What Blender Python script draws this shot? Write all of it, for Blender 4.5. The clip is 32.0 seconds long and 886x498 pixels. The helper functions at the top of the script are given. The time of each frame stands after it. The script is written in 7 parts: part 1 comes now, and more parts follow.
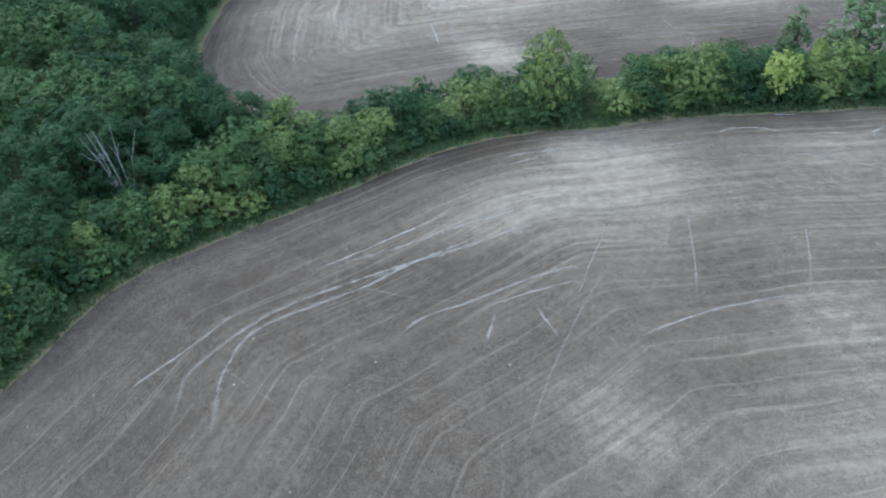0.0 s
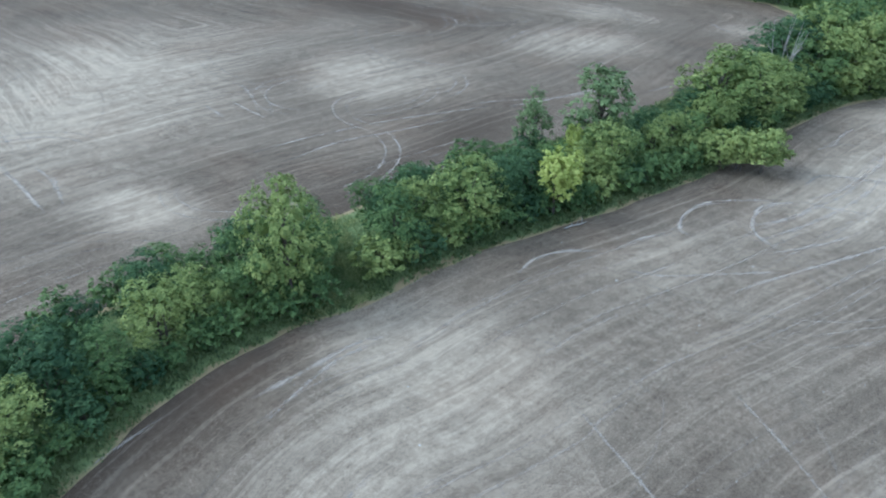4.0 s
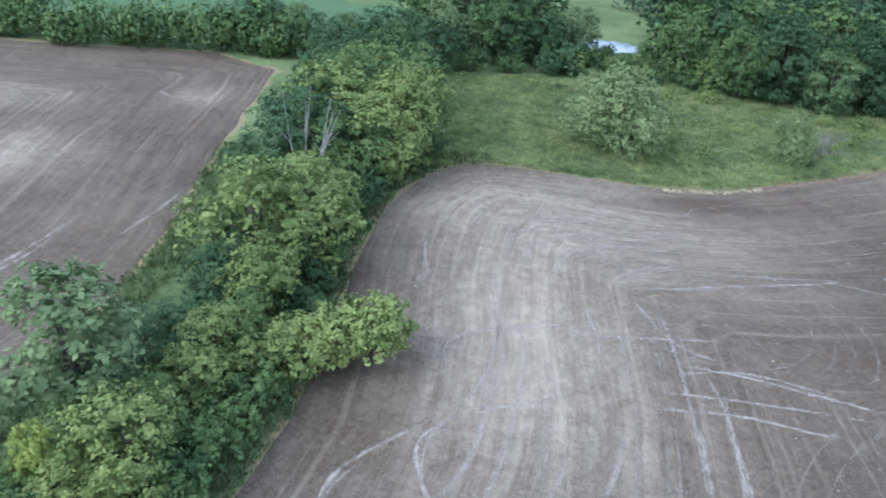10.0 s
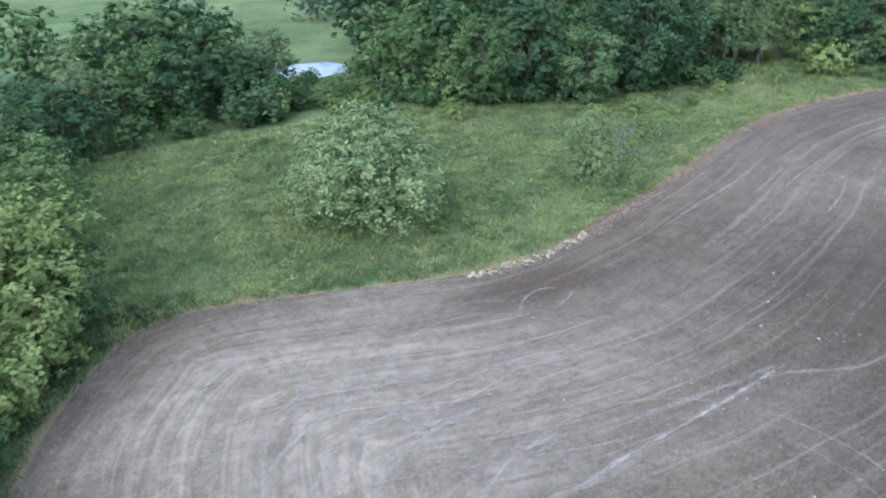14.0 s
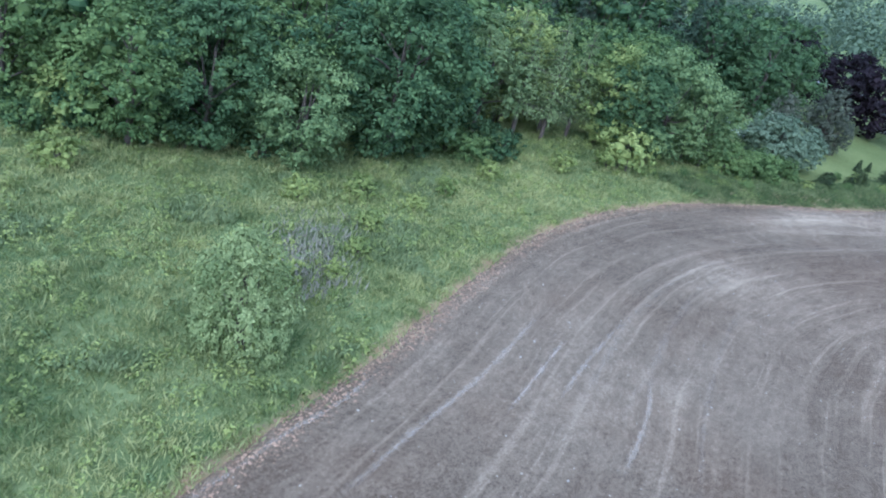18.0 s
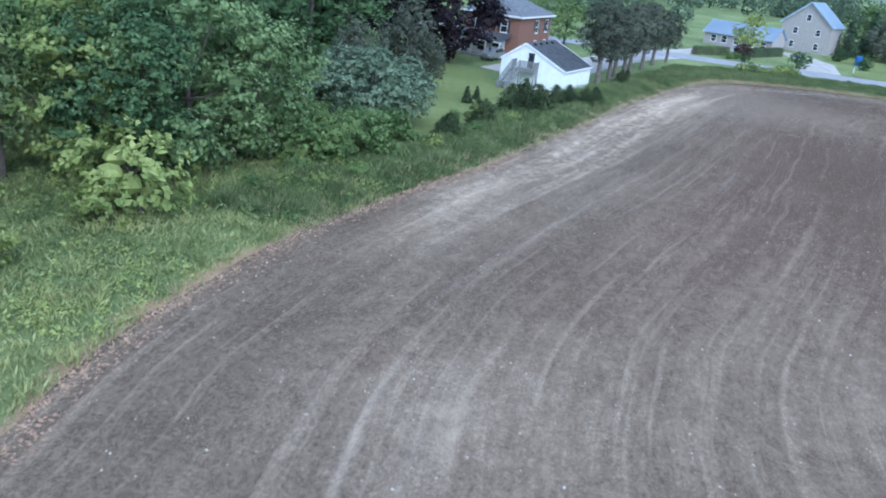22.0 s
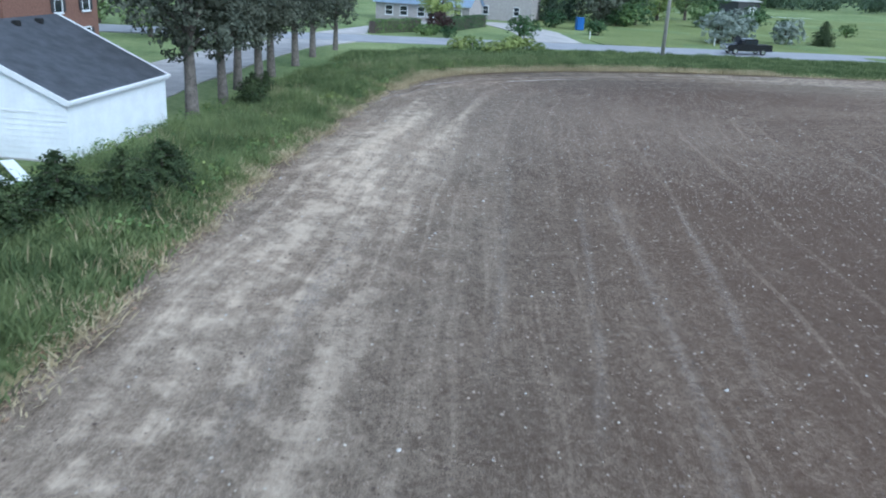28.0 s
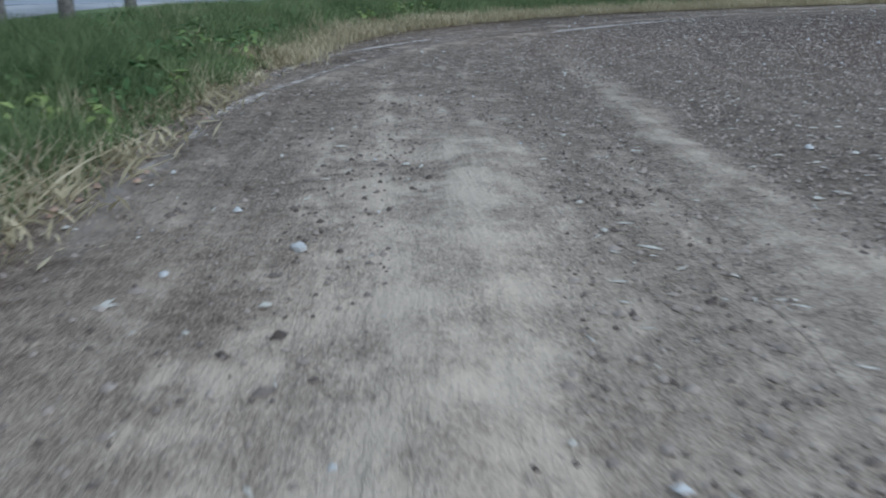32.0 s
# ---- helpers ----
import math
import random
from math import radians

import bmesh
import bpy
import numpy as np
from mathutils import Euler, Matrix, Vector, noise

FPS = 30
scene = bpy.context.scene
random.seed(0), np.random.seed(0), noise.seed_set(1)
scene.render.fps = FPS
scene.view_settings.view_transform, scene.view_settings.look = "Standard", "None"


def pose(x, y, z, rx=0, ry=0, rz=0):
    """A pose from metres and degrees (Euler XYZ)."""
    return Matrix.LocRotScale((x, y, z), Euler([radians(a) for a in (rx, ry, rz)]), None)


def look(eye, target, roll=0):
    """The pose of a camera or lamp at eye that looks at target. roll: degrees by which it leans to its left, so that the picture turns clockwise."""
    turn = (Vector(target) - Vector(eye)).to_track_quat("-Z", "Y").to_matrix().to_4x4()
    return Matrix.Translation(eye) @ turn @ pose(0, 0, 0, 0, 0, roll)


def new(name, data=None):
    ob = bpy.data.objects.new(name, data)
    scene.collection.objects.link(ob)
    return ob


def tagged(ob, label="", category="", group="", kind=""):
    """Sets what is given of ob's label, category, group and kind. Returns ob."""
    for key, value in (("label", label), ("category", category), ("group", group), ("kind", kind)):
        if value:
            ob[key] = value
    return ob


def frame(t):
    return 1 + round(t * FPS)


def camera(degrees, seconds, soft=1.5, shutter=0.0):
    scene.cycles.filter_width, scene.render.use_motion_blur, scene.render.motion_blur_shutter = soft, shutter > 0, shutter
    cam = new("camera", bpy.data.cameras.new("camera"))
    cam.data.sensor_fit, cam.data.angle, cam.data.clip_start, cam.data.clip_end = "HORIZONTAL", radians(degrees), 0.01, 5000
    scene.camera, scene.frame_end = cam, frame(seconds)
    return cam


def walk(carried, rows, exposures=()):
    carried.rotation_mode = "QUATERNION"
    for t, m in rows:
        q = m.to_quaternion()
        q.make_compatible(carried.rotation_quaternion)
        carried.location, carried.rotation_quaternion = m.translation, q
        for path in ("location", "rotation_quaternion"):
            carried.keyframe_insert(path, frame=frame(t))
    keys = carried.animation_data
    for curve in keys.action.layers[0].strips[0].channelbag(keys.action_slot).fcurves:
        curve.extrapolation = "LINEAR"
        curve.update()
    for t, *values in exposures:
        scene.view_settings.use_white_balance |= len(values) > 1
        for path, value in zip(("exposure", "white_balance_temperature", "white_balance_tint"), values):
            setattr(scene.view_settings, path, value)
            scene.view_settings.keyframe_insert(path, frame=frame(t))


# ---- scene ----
cam = camera(57.9, 32.0, soft=1.9, shutter=0.2)
PATH = [
    (0, 54.15, -42.07, 45.75, 71.03, -34.45, -4.35),
    (0.5, 48.70, -42.79, 45.26, 63.81, -34.47, -2.24),
    (1, 43.61, -42.82, 44.45, 57.32, -33.51, 4.09),
    (1.5, 38.65, -42.64, 43.51, 58.97, -32.70, 2.21),
    (2, 33.51, -42.35, 42.37, 50.82, -29.92, 8.48),
    (2.5, 28.41, -41.41, 40.86, 48.72, -29.65, 3.69),
    (3, 23.04, -39.64, 39.46, 48.84, -28.62, -4.28),
    (3.5, 17.53, -37.57, 38.56, 41.69, -28.54, -1.32),
    (4, 12.64, -34.69, 38.51, 35.70, -30.77, 0.02),
    (4.5, 8.31, -31.75, 38.51, 28.42, -32.54, 0.57),
    (6.5, -2.21, -18.75, 36.46, 11.77, -31.81, 5.29),
    (7, -3.79, -14.88, 35.77, 6.65, -31.44, 4.15),
    (7.5, -4.96, -11.27, 35.26, 4.37, -31.26, 5.81),
    (8, -5.85, -7.76, 34.93, 6.42, -31.94, 11.72),
    (8.5, -6.86, -4.12, 34.37, 5.05, -29.89, 8.51),
    (9, -7.69, -0.37, 33.63, 4.28, -28.51, 3.58),
    (9.5, -8.19, 3.71, 33.07, -2.85, -26.86, 3.86),
    (10, -8.10, 7.59, 32.47, -7.94, -27.53, 5.70),
    (10.5, -7.67, 11.27, 31.82, -13.71, -27.93, 7.35),
    (11, -7.12, 15.28, 31.49, -15.01, -26.99, 9.97),
    (11.5, -6.42, 19.37, 31.04, -16.73, -27.47, 10.85),
    (12, -5.60, 23.43, 30.22, -16.99, -25.49, 10.41),
    (12.5, -4.76, 27.62, 29.51, -15.43, -27.26, 9.59),
    (13, -3.79, 31.76, 28.78, -17.17, -27.40, 4.74),
    (13.5, -2.50, 36.07, 27.91, -22.26, -25.13, 1.71),
    (14, -0.36, 40.55, 27.34, -28.88, -25.99, -0.97),
    (14.5, 2.24, 44.76, 26.95, -33.09, -26.19, -1.46),
    (15, 4.87, 48.71, 26.77, -41.66, -25.35, 0.07),
    (15.5, 7.31, 52.42, 26.95, -50.36, -26.28, -2.84),
    (17.5, 22.82, 62.22, 24.97, -47.47, -24.63, 11.38),
    (18, 26.53, 65.47, 23.84, -47.17, -24.78, 14.52),
    (18.5, 30.08, 68.66, 22.63, -44.88, -24.95, 11.18),
    (19, 33.70, 71.90, 21.03, -45.19, -25.48, 1.00),
    (19.5, 37.65, 75.07, 19.33, -54.62, -23.03, 3.95),
    (20, 41.86, 78.04, 18.05, -61.30, -21.55, 0.70),
    (20.5, 46.42, 80.51, 17.02, -65.64, -21.84, -11.66),
    (21, 51.80, 82.06, 16.29, -79.42, -21.51, -0.74),
    (21.5, 57.13, 83.25, 15.78, -82.48, -19.85, 9.44),
    (22, 62.28, 84.46, 15.31, -77.34, -20.99, 6.52),
    (22.5, 67.39, 85.74, 14.78, -83.19, -21.72, 7.61),
    (23, 72.32, 86.78, 14.27, -83.72, -21.30, -4.03),
    (23.5, 77.04, 87.53, 13.69, -83.41, -22.30, 1.27),
    (24, 81.75, 87.99, 13.06, -87.60, -22.09, -1.77),
    (24.5, 86.60, 87.91, 12.32, -98.55, -19.02, -4.77),
    (26.5, 109.82, 86.24, 9.71, -99.76, -16.32, 12.30),
    (27, 114.73, 85.74, 9.28, -93.87, -18.37, 7.31),
    (27.5, 119.64, 85.28, 8.77, -94.91, -20.07, 7.27),
    (28, 124.44, 84.69, 8.14, -100.18, -19.31, 3.20),
    (28.5, 129.23, 84.01, 7.24, -101.33, -17.49, 7.39),
    (29, 134.11, 83.38, 6.33, -101.81, -17.85, 9.79),
    (29.5, 139.07, 82.93, 5.65, -99.89, -19.48, 12.97),
    (30, 143.90, 82.65, 5.12, -97.74, -20.54, 8.65),
    (30.5, 148.58, 82.43, 4.52, -96.94, -21.32, 9.37),
    (31, 153.26, 82.19, 3.73, -96.45, -21.60, 4.85),
    (31.5, 157.99, 81.83, 2.83, -101.91, -20.28, 3.62),
    (32, 162.70, 81.29, 1.95, -109.32, -19.35, -0.49),
]

walk(cam, [(t, pose(x, y, z, 90 + pitch, 0, yaw) @ pose(0, 0, 0, 0, 0, roll)) for t, x, y, z, yaw, pitch, roll in PATH],
     exposures=((0.0, 0.06, 4850, 1), (4.0, 0.06, 4850, 0), (8.0, 0.20, 4950, 4), (13.0, 0.26, 4950, 8), (19.0, 0.45, 4700, 8), (23.0, 0.25, 4800, 6), (28.0, 0.08, 4950, 4), (31.0, -0.40, 4900, 3), (32.0, -0.48, 4950, 3)))

# ---- light: high overcast with a weak, wide sun ----
world = bpy.data.worlds.new("sky")
scene.world = world
world.use_nodes = True
wn, wl = world.node_tree.nodes, world.node_tree.links
sky = wn.new("ShaderNodeTexSky")
sky.sky_type = "NISHITA"
sky.sun_disc = False
sky.sun_elevation = radians(38)
sky.sun_rotation = radians(240)
sky.dust_density = 2.5
sky.air_density = 1.0
# a thin cloud deck over the sky
tc = wn.new("ShaderNodeTexCoord")
mp = wn.new("ShaderNodeMapping")
mp.inputs["Scale"].default_value = (1.2, 1.2, 5.0)
cl = wn.new("ShaderNodeTexNoise")
cl.inputs["Scale"].default_value = 2.2
cl.inputs["Detail"].default_value = 6
ramp = wn.new("ShaderNodeValToRGB")
ramp.color_ramp.elements[0].position, ramp.color_ramp.elements[1].position = 0.32, 0.6
mixw = wn.new("ShaderNodeMix")
mixw.data_type = "RGBA"
mixw.inputs["B"].default_value = (8.6, 9.0, 9.4, 1)
wl.new(tc.outputs["Generated"], mp.inputs["Vector"])
wl.new(mp.outputs["Vector"], cl.inputs["Vector"])
wl.new(cl.outputs["Fac"], ramp.inputs["Fac"])
mulw = wn.new("ShaderNodeMath")
mulw.operation = "MULTIPLY"
mulw.inputs[1].default_value = 0.9
wl.new(ramp.outputs["Color"], mulw.inputs[0])
wl.new(mulw.outputs[0], mixw.inputs["Factor"])
wl.new(sky.outputs["Color"], mixw.inputs["A"])
bg = wn["Background"]
bg.inputs["Strength"].default_value = 0.15
wl.new(mixw.outputs["Result"], bg.inputs["Color"])
sun = new("sun", bpy.data.lights.new("sun", "SUN"))
sun.data.energy, sun.data.angle, sun.data.color = 1.5, radians(25), (1.0, 0.96, 0.90)
sun.matrix_world = look((0, 0, 60), (62, 34, 0))

# ---- materials ----
MATS = {}


def nodes_of(name, rough=0.9, spec=0.3):
    m = bpy.data.materials.new(name)
    m.use_nodes = True
    nt = m.node_tree
    b = nt.nodes["Principled BSDF"]
    b.inputs["Roughness"].default_value = rough
    b.inputs["Specular IOR Level"].default_value = spec
    MATS[name] = m
    return m, nt.nodes, nt.links, b


def mixc(n, l, fac, a, b):
    x = n.new("ShaderNodeMix")
    x.data_type = "RGBA"
    for key, v in (("A", a), ("B", b)):
        if isinstance(v, tuple):
            x.inputs[key].default_value = (*v, 1) if len(v) == 3 else v
        else:
            l.new(v, x.inputs[key])
    if isinstance(fac, (int, float)):
        x.inputs["Factor"].default_value = fac
    else:
        l.new(fac, x.inputs["Factor"])
    return x.outputs["Result"]


def calc(n, l, op, a, b=0.0, c=None):
    x = n.new("ShaderNodeMath")
    x.operation = op
    for i, v in enumerate((a, b) if c is None else (a, b, c)):
        if isinstance(v, (int, float)):
            x.inputs[i].default_value = v
        else:
            l.new(v, x.inputs[i])
    return x.outputs[0]


def noise_of(n, l, vec, scale, detail=4, rough=0.55):
    x = n.new("ShaderNodeTexNoise")
    x.inputs["Scale"].default_value, x.inputs["Detail"].default_value, x.inputs["Roughness"].default_value = scale, detail, rough
    if vec is not None:
        l.new(vec, x.inputs["Vector"])
    return x.outputs["Fac"]


def ramp_of(n, l, fac, lo, hi, a=0.0, b=1.0):
    x = n.new("ShaderNodeMapRange")
    x.interpolation_type = "SMOOTHSTEP"
    x.inputs["From Min"].default_value, x.inputs["From Max"].default_value = lo, hi
    x.inputs["To Min"].default_value, x.inputs["To Max"].default_value = a, b
    l.new(fac, x.inputs["Value"])
    return x.outputs["Result"]


def bump_of(n, l, b, height, strength=0.5, dist=0.05):
    x = n.new("ShaderNodeBump")
    x.inputs["Strength"].default_value, x.inputs["Distance"].default_value = strength, dist
    l.new(height, x.inputs["Height"])
    l.new(x.outputs["Normal"], b.inputs["Normal"])


def place_of(n):
    return n.new("ShaderNodeNewGeometry").outputs["Position"]


def attr_of(n, name):
    x = n.new("ShaderNodeAttribute")
    x.attribute_name = name
    return x.outputs["Fac"]


def plain(name, col, rough=0.7, metal=0.0, spec=0.4, vary=0.18, scale=3.0, bump=0.0, fine=40.0):
    """A painted, stone or metal surface with slight blotches and grain."""
    m, n, l, b = nodes_of(name, rough, spec)
    p = n.new("ShaderNodeTexCoord").outputs["Object"]
    f = calc(n, l, "ADD", noise_of(n, l, p, scale), calc(n, l, "MULTIPLY", noise_of(n, l, p, fine), 0.5))
    f = ramp_of(n, l, f, 0.45, 1.05)
    lo = tuple(c * (1 - vary) for c in col)
    hi = tuple(min(1, c * (1 + vary)) for c in col)
    l.new(mixc(n, l, f, lo, hi), b.inputs["Base Color"])
    b.inputs["Metallic"].default_value = metal
    if bump:
        bump_of(n, l, b, noise_of(n, l, p, fine), bump, 0.02)
    return m


def foliage(name, dark, light, trans=0.2, vary=0.5, patch=0.0):
    """Leaves: each leaf, each bough and each plant a little different, some light passing through."""
    m, n, l, b = nodes_of(name, 0.7, 0.2)
    g = n.new("ShaderNodeNewGeometry")
    o = n.new("ShaderNodeObjectInfo")
    f = calc(n, l, "ADD", calc(n, l, "MULTIPLY", g.outputs["Random Per Island"], 0.42), calc(n, l, "MULTIPLY", o.outputs["Random"], 0.5 * vary))
    big = noise_of(n, l, g.outputs["Position"], 0.35, 3)
    bough = noise_of(n, l, g.outputs["Position"], 1.3, 3)
    f = calc(n, l, "ADD", f, calc(n, l, "MULTIPLY", calc(n, l, "SUBTRACT", big, 0.42), 1.0))
    f = calc(n, l, "ADD", f, calc(n, l, "MULTIPLY", calc(n, l, "SUBTRACT", bough, 0.45), 0.7))
    if patch:
        f = calc(n, l, "ADD", f, calc(n, l, "MULTIPLY", calc(n, l, "SUBTRACT", noise_of(n, l, g.outputs["Position"], 0.09, 4), 0.48), patch))
    f = ramp_of(n, l, f, 0.0, 1.0)
    col = mixc(n, l, f, dark, light)
    l.new(col, b.inputs["Base Color"])
    t = n.new("ShaderNodeBsdfTranslucent")
    l.new(col, t.inputs["Color"])
    x = n.new("ShaderNodeMixShader")
    x.inputs["Fac"].default_value = trans
    l.new(b.outputs[0], x.inputs[1])
    l.new(t.outputs[0], x.inputs[2])
    l.new(x.outputs[0], n["Material Output"].inputs["Surface"])
    return m


def soil_material():
    m, n, l, b = nodes_of("tilled_soil", 0.95, 0.15)
    p = place_of(n)
    sep = n.new("ShaderNodeSeparateXYZ")
    l.new(p, sep.inputs[0])
    d = attr_of(n, "pass_distance")
    dust = attr_of(n, "dust")
    # streaks that follow the passes of the machines, at two widths
    wob = calc(n, l, "ADD", d, calc(n, l, "MULTIPLY", noise_of(n, l, p, 0.05, 2), 2.5))
    bands = []
    for across, along, scale in ((0.7, 0.035, 1.2), (2.6, 0.20, 1.5), (6.0, 0.9, 1.2)):
        comb = n.new("ShaderNodeCombineXYZ")
        l.new(calc(n, l, "MULTIPLY", wob, across), comb.inputs[0])
        l.new(calc(n, l, "MULTIPLY", sep.outputs[0], along), comb.inputs[1])
        l.new(calc(n, l, "MULTIPLY", sep.outputs[1], along), comb.inputs[2])
        bands.append(calc(n, l, "SUBTRACT", noise_of(n, l, comb.outputs[0], scale, 5, 0.62), 0.5))
    patch = calc(n, l, "SUBTRACT", noise_of(n, l, p, 0.05, 5, 0.62), 0.5)
    mottle = calc(n, l, "SUBTRACT", noise_of(n, l, p, 0.55, 5, 0.68), 0.5)
    clod = noise_of(n, l, p, 6.0, 6, 0.72)
    speck = noise_of(n, l, p, 22.0, 3, 0.6)
    crumb = calc(n, l, "SUBTRACT", ramp_of(n, l, noise_of(n, l, p, 48.0, 3, 0.7), 0.42, 0.6), 0.5)
    # dust lies in wisps along the passes
    wisp = ramp_of(n, l, calc(n, l, "ADD", bands[1], calc(n, l, "ADD", mottle, bands[0])), -0.35, 0.4, 0.7, 1.25)
    dust = calc(n, l, "MULTIPLY", dust, wisp)
    # the eastern headland: a trampled dusty strip beside the verge, darker soil right at the grass
    east = ramp_of(n, l, sep.outputs[0], 96.0, 135.0)
    wide = calc(n, l, "ADD", d, calc(n, l, "MULTIPLY", mottle, 3.0))
    strip = calc(n, l, "MULTIPLY", ramp_of(n, l, wide, 0.9, 2.6), ramp_of(n, l, wide, 4.5, 9.5, 1.0, 0.0))
    rim = ramp_of(n, l, wide, 0.2, 1.3, 1.0, 0.0)
    head = calc(n, l, "MULTIPLY", east, calc(n, l, "SUBTRACT", calc(n, l, "MULTIPLY", strip, 0.09), calc(n, l, "MULTIPLY", rim, 0.16)))
    inner_e = calc(n, l, "MULTIPLY", ramp_of(n, l, sep.outputs[0], 60.0, 120.0), ramp_of(n, l, wide, 7.0, 16.0))
    # smooth settled dust in flats with ragged sides
    flat_n = calc(n, l, "ADD", calc(n, l, "MULTIPLY", noise_of(n, l, p, 1.1, 6, 0.66), 0.8), calc(n, l, "ADD", 0.12, calc(n, l, "ADD", calc(n, l, "MULTIPLY", bands[0], 0.65), calc(n, l, "MULTIPLY", bands[1], 0.08))))
    flats = calc(n, l, "MULTIPLY", ramp_of(n, l, flat_n, 0.47, 0.68), calc(n, l, "ADD", 0.06, calc(n, l, "ADD", calc(n, l, "MULTIPLY", calc(n, l, "MAXIMUM", head, 0.0), 6.5), calc(n, l, "MULTIPLY", calc(n, l, "MAXIMUM", dust, 0.0), 0.25))))
    # thin furrow lines
    comb = n.new("ShaderNodeCombineXYZ")
    l.new(calc(n, l, "MULTIPLY", wob, 2.1), comb.inputs[0])
    l.new(calc(n, l, "MULTIPLY", sep.outputs[0], 0.03), comb.inputs[1])
    l.new(calc(n, l, "MULTIPLY", sep.outputs[1], 0.03), comb.inputs[2])
    furrow = ramp_of(n, l, noise_of(n, l, comb.outputs[0], 1.0, 2, 0.5), 0.56, 0.70)
    lump = calc(n, l, "SUBTRACT", noise_of(n, l, p, 2.4, 5, 0.7), 0.5)
    rough_n = calc(n, l, "SUBTRACT", 1.0, calc(n, l, "MULTIPLY", flats, 0.6))
    fine = calc(n, l, "ADD", calc(n, l, "MULTIPLY", crumb, 0.34), calc(n, l, "ADD", calc(n, l, "MULTIPLY", calc(n, l, "SUBTRACT", clod, 0.5), 0.95), calc(n, l, "MULTIPLY", calc(n, l, "SUBTRACT", speck, 0.5), 0.45)))
    lumpy = calc(n, l, "SUBTRACT", ramp_of(n, l, noise_of(n, l, p, 13.0, 4, 0.7), 0.44, 0.60), 0.5)
    fine = calc(n, l, "ADD", fine, calc(n, l, "MULTIPLY", lumpy, 0.10))
    f = calc(n, l, "MULTIPLY", fine, rough_n)
    for v, k in ((bands[0], 0.30), (bands[1], 0.09), (bands[2], 0.03), (patch, 0.6), (mottle, 0.30), (lump, 0.55), (dust, 1.1), (head, 1.0), (flats, 0.54), (furrow, 0.16), (inner_e, -0.06)):
        f = calc(n, l, "ADD", f, calc(n, l, "MULTIPLY", v, k))
    f = ramp_of(n, l, f, -0.42, 1.02)
    c1 = mixc(n, l, f, (0.080, 0.057, 0.040), (0.58, 0.465, 0.345))
    red = calc(n, l, "MAXIMUM", ramp_of(n, l, noise_of(n, l, p, 0.09, 4), 0.42, 0.72, 0.0, 0.4), calc(n, l, "MULTIPLY", inner_e, 0.55))
    l.new(mixc(n, l, red, c1, mixc(n, l, f, (0.102, 0.061, 0.039), (0.56, 0.43, 0.31))), b.inputs["Base Color"])
    h = calc(n, l, "ADD", clod, calc(n, l, "MULTIPLY", bands[2], 0.8))
    h = calc(n, l, "ADD", h, calc(n, l, "MULTIPLY", speck, 0.4))
    bump_of(n, l, b, calc(n, l, "MULTIPLY", h, rough_n), 0.8, 0.08)
    return m


def dust_track_material():
    """Pale dry dust pressed into a wheel mark, thinning out at its sides and in places."""
    m, n, l, b = nodes_of("pale_dry_dust", 0.95, 0.1)
    p = place_of(n)
    side = attr_of(n, "across")
    f = calc(n, l, "SUBTRACT", 1.0, calc(n, l, "ABSOLUTE", side))
    f = calc(n, l, "ADD", calc(n, l, "MULTIPLY", f, 0.8), calc(n, l, "MULTIPLY", calc(n, l, "SUBTRACT", noise_of(n, l, p, 0.5, 8, 0.78), 0.5), 3.0))
    f = calc(n, l, "ADD", f, calc(n, l, "MULTIPLY", calc(n, l, "SUBTRACT", noise_of(n, l, p, 5.0, 5, 0.75), 0.5), 2.6))
    f = ramp_of(n, l, f, 0.05, 1.05, 0.0, 1.0)
    f = calc(n, l, "MULTIPLY", f, attr_of(n, "strength"))
    l.new(mixc(n, l, noise_of(n, l, p, 3.0, 5), (0.46, 0.38, 0.312), (0.66, 0.57, 0.48)), b.inputs["Base Color"])
    t = n.new("ShaderNodeBsdfTransparent")
    x = n.new("ShaderNodeMixShader")
    l.new(f, x.inputs["Fac"])
    l.new(t.outputs[0], x.inputs[1])
    l.new(b.outputs[0], x.inputs[2])
    l.new(x.outputs[0], n["Material Output"].inputs["Surface"])
    return m


def grass_ground_material(name, lo, hi, dry=0.0):
    m, n, l, b = nodes_of(name, 0.95, 0.1)
    p = place_of(n)
    f = calc(n, l, "ADD", calc(n, l, "MULTIPLY", noise_of(n, l, p, 0.08, 5, 0.6), 0.9), calc(n, l, "MULTIPLY", noise_of(n, l, p, 2.2, 6, 0.7), 0.7))
    f = ramp_of(n, l, f, 0.55, 1.1)
    c = mixc(n, l, f, lo, hi)
    if dry:
        e = attr_of(n, "edge")
        k = calc(n, l, "ADD", e, calc(n, l, "MULTIPLY", calc(n, l, "SUBTRACT", noise_of(n, l, p, 0.35, 4), 0.5), 1.6))
        c = mixc(n, l, ramp_of(n, l, k, 0.55, 1.0, 0.0, dry), c, (0.42, 0.31, 0.18))
    l.new(c, b.inputs["Base Color"])
    bump_of(n, l, b, noise_of(n, l, p, 6.0, 6, 0.75), 0.8, 0.15)
    return m


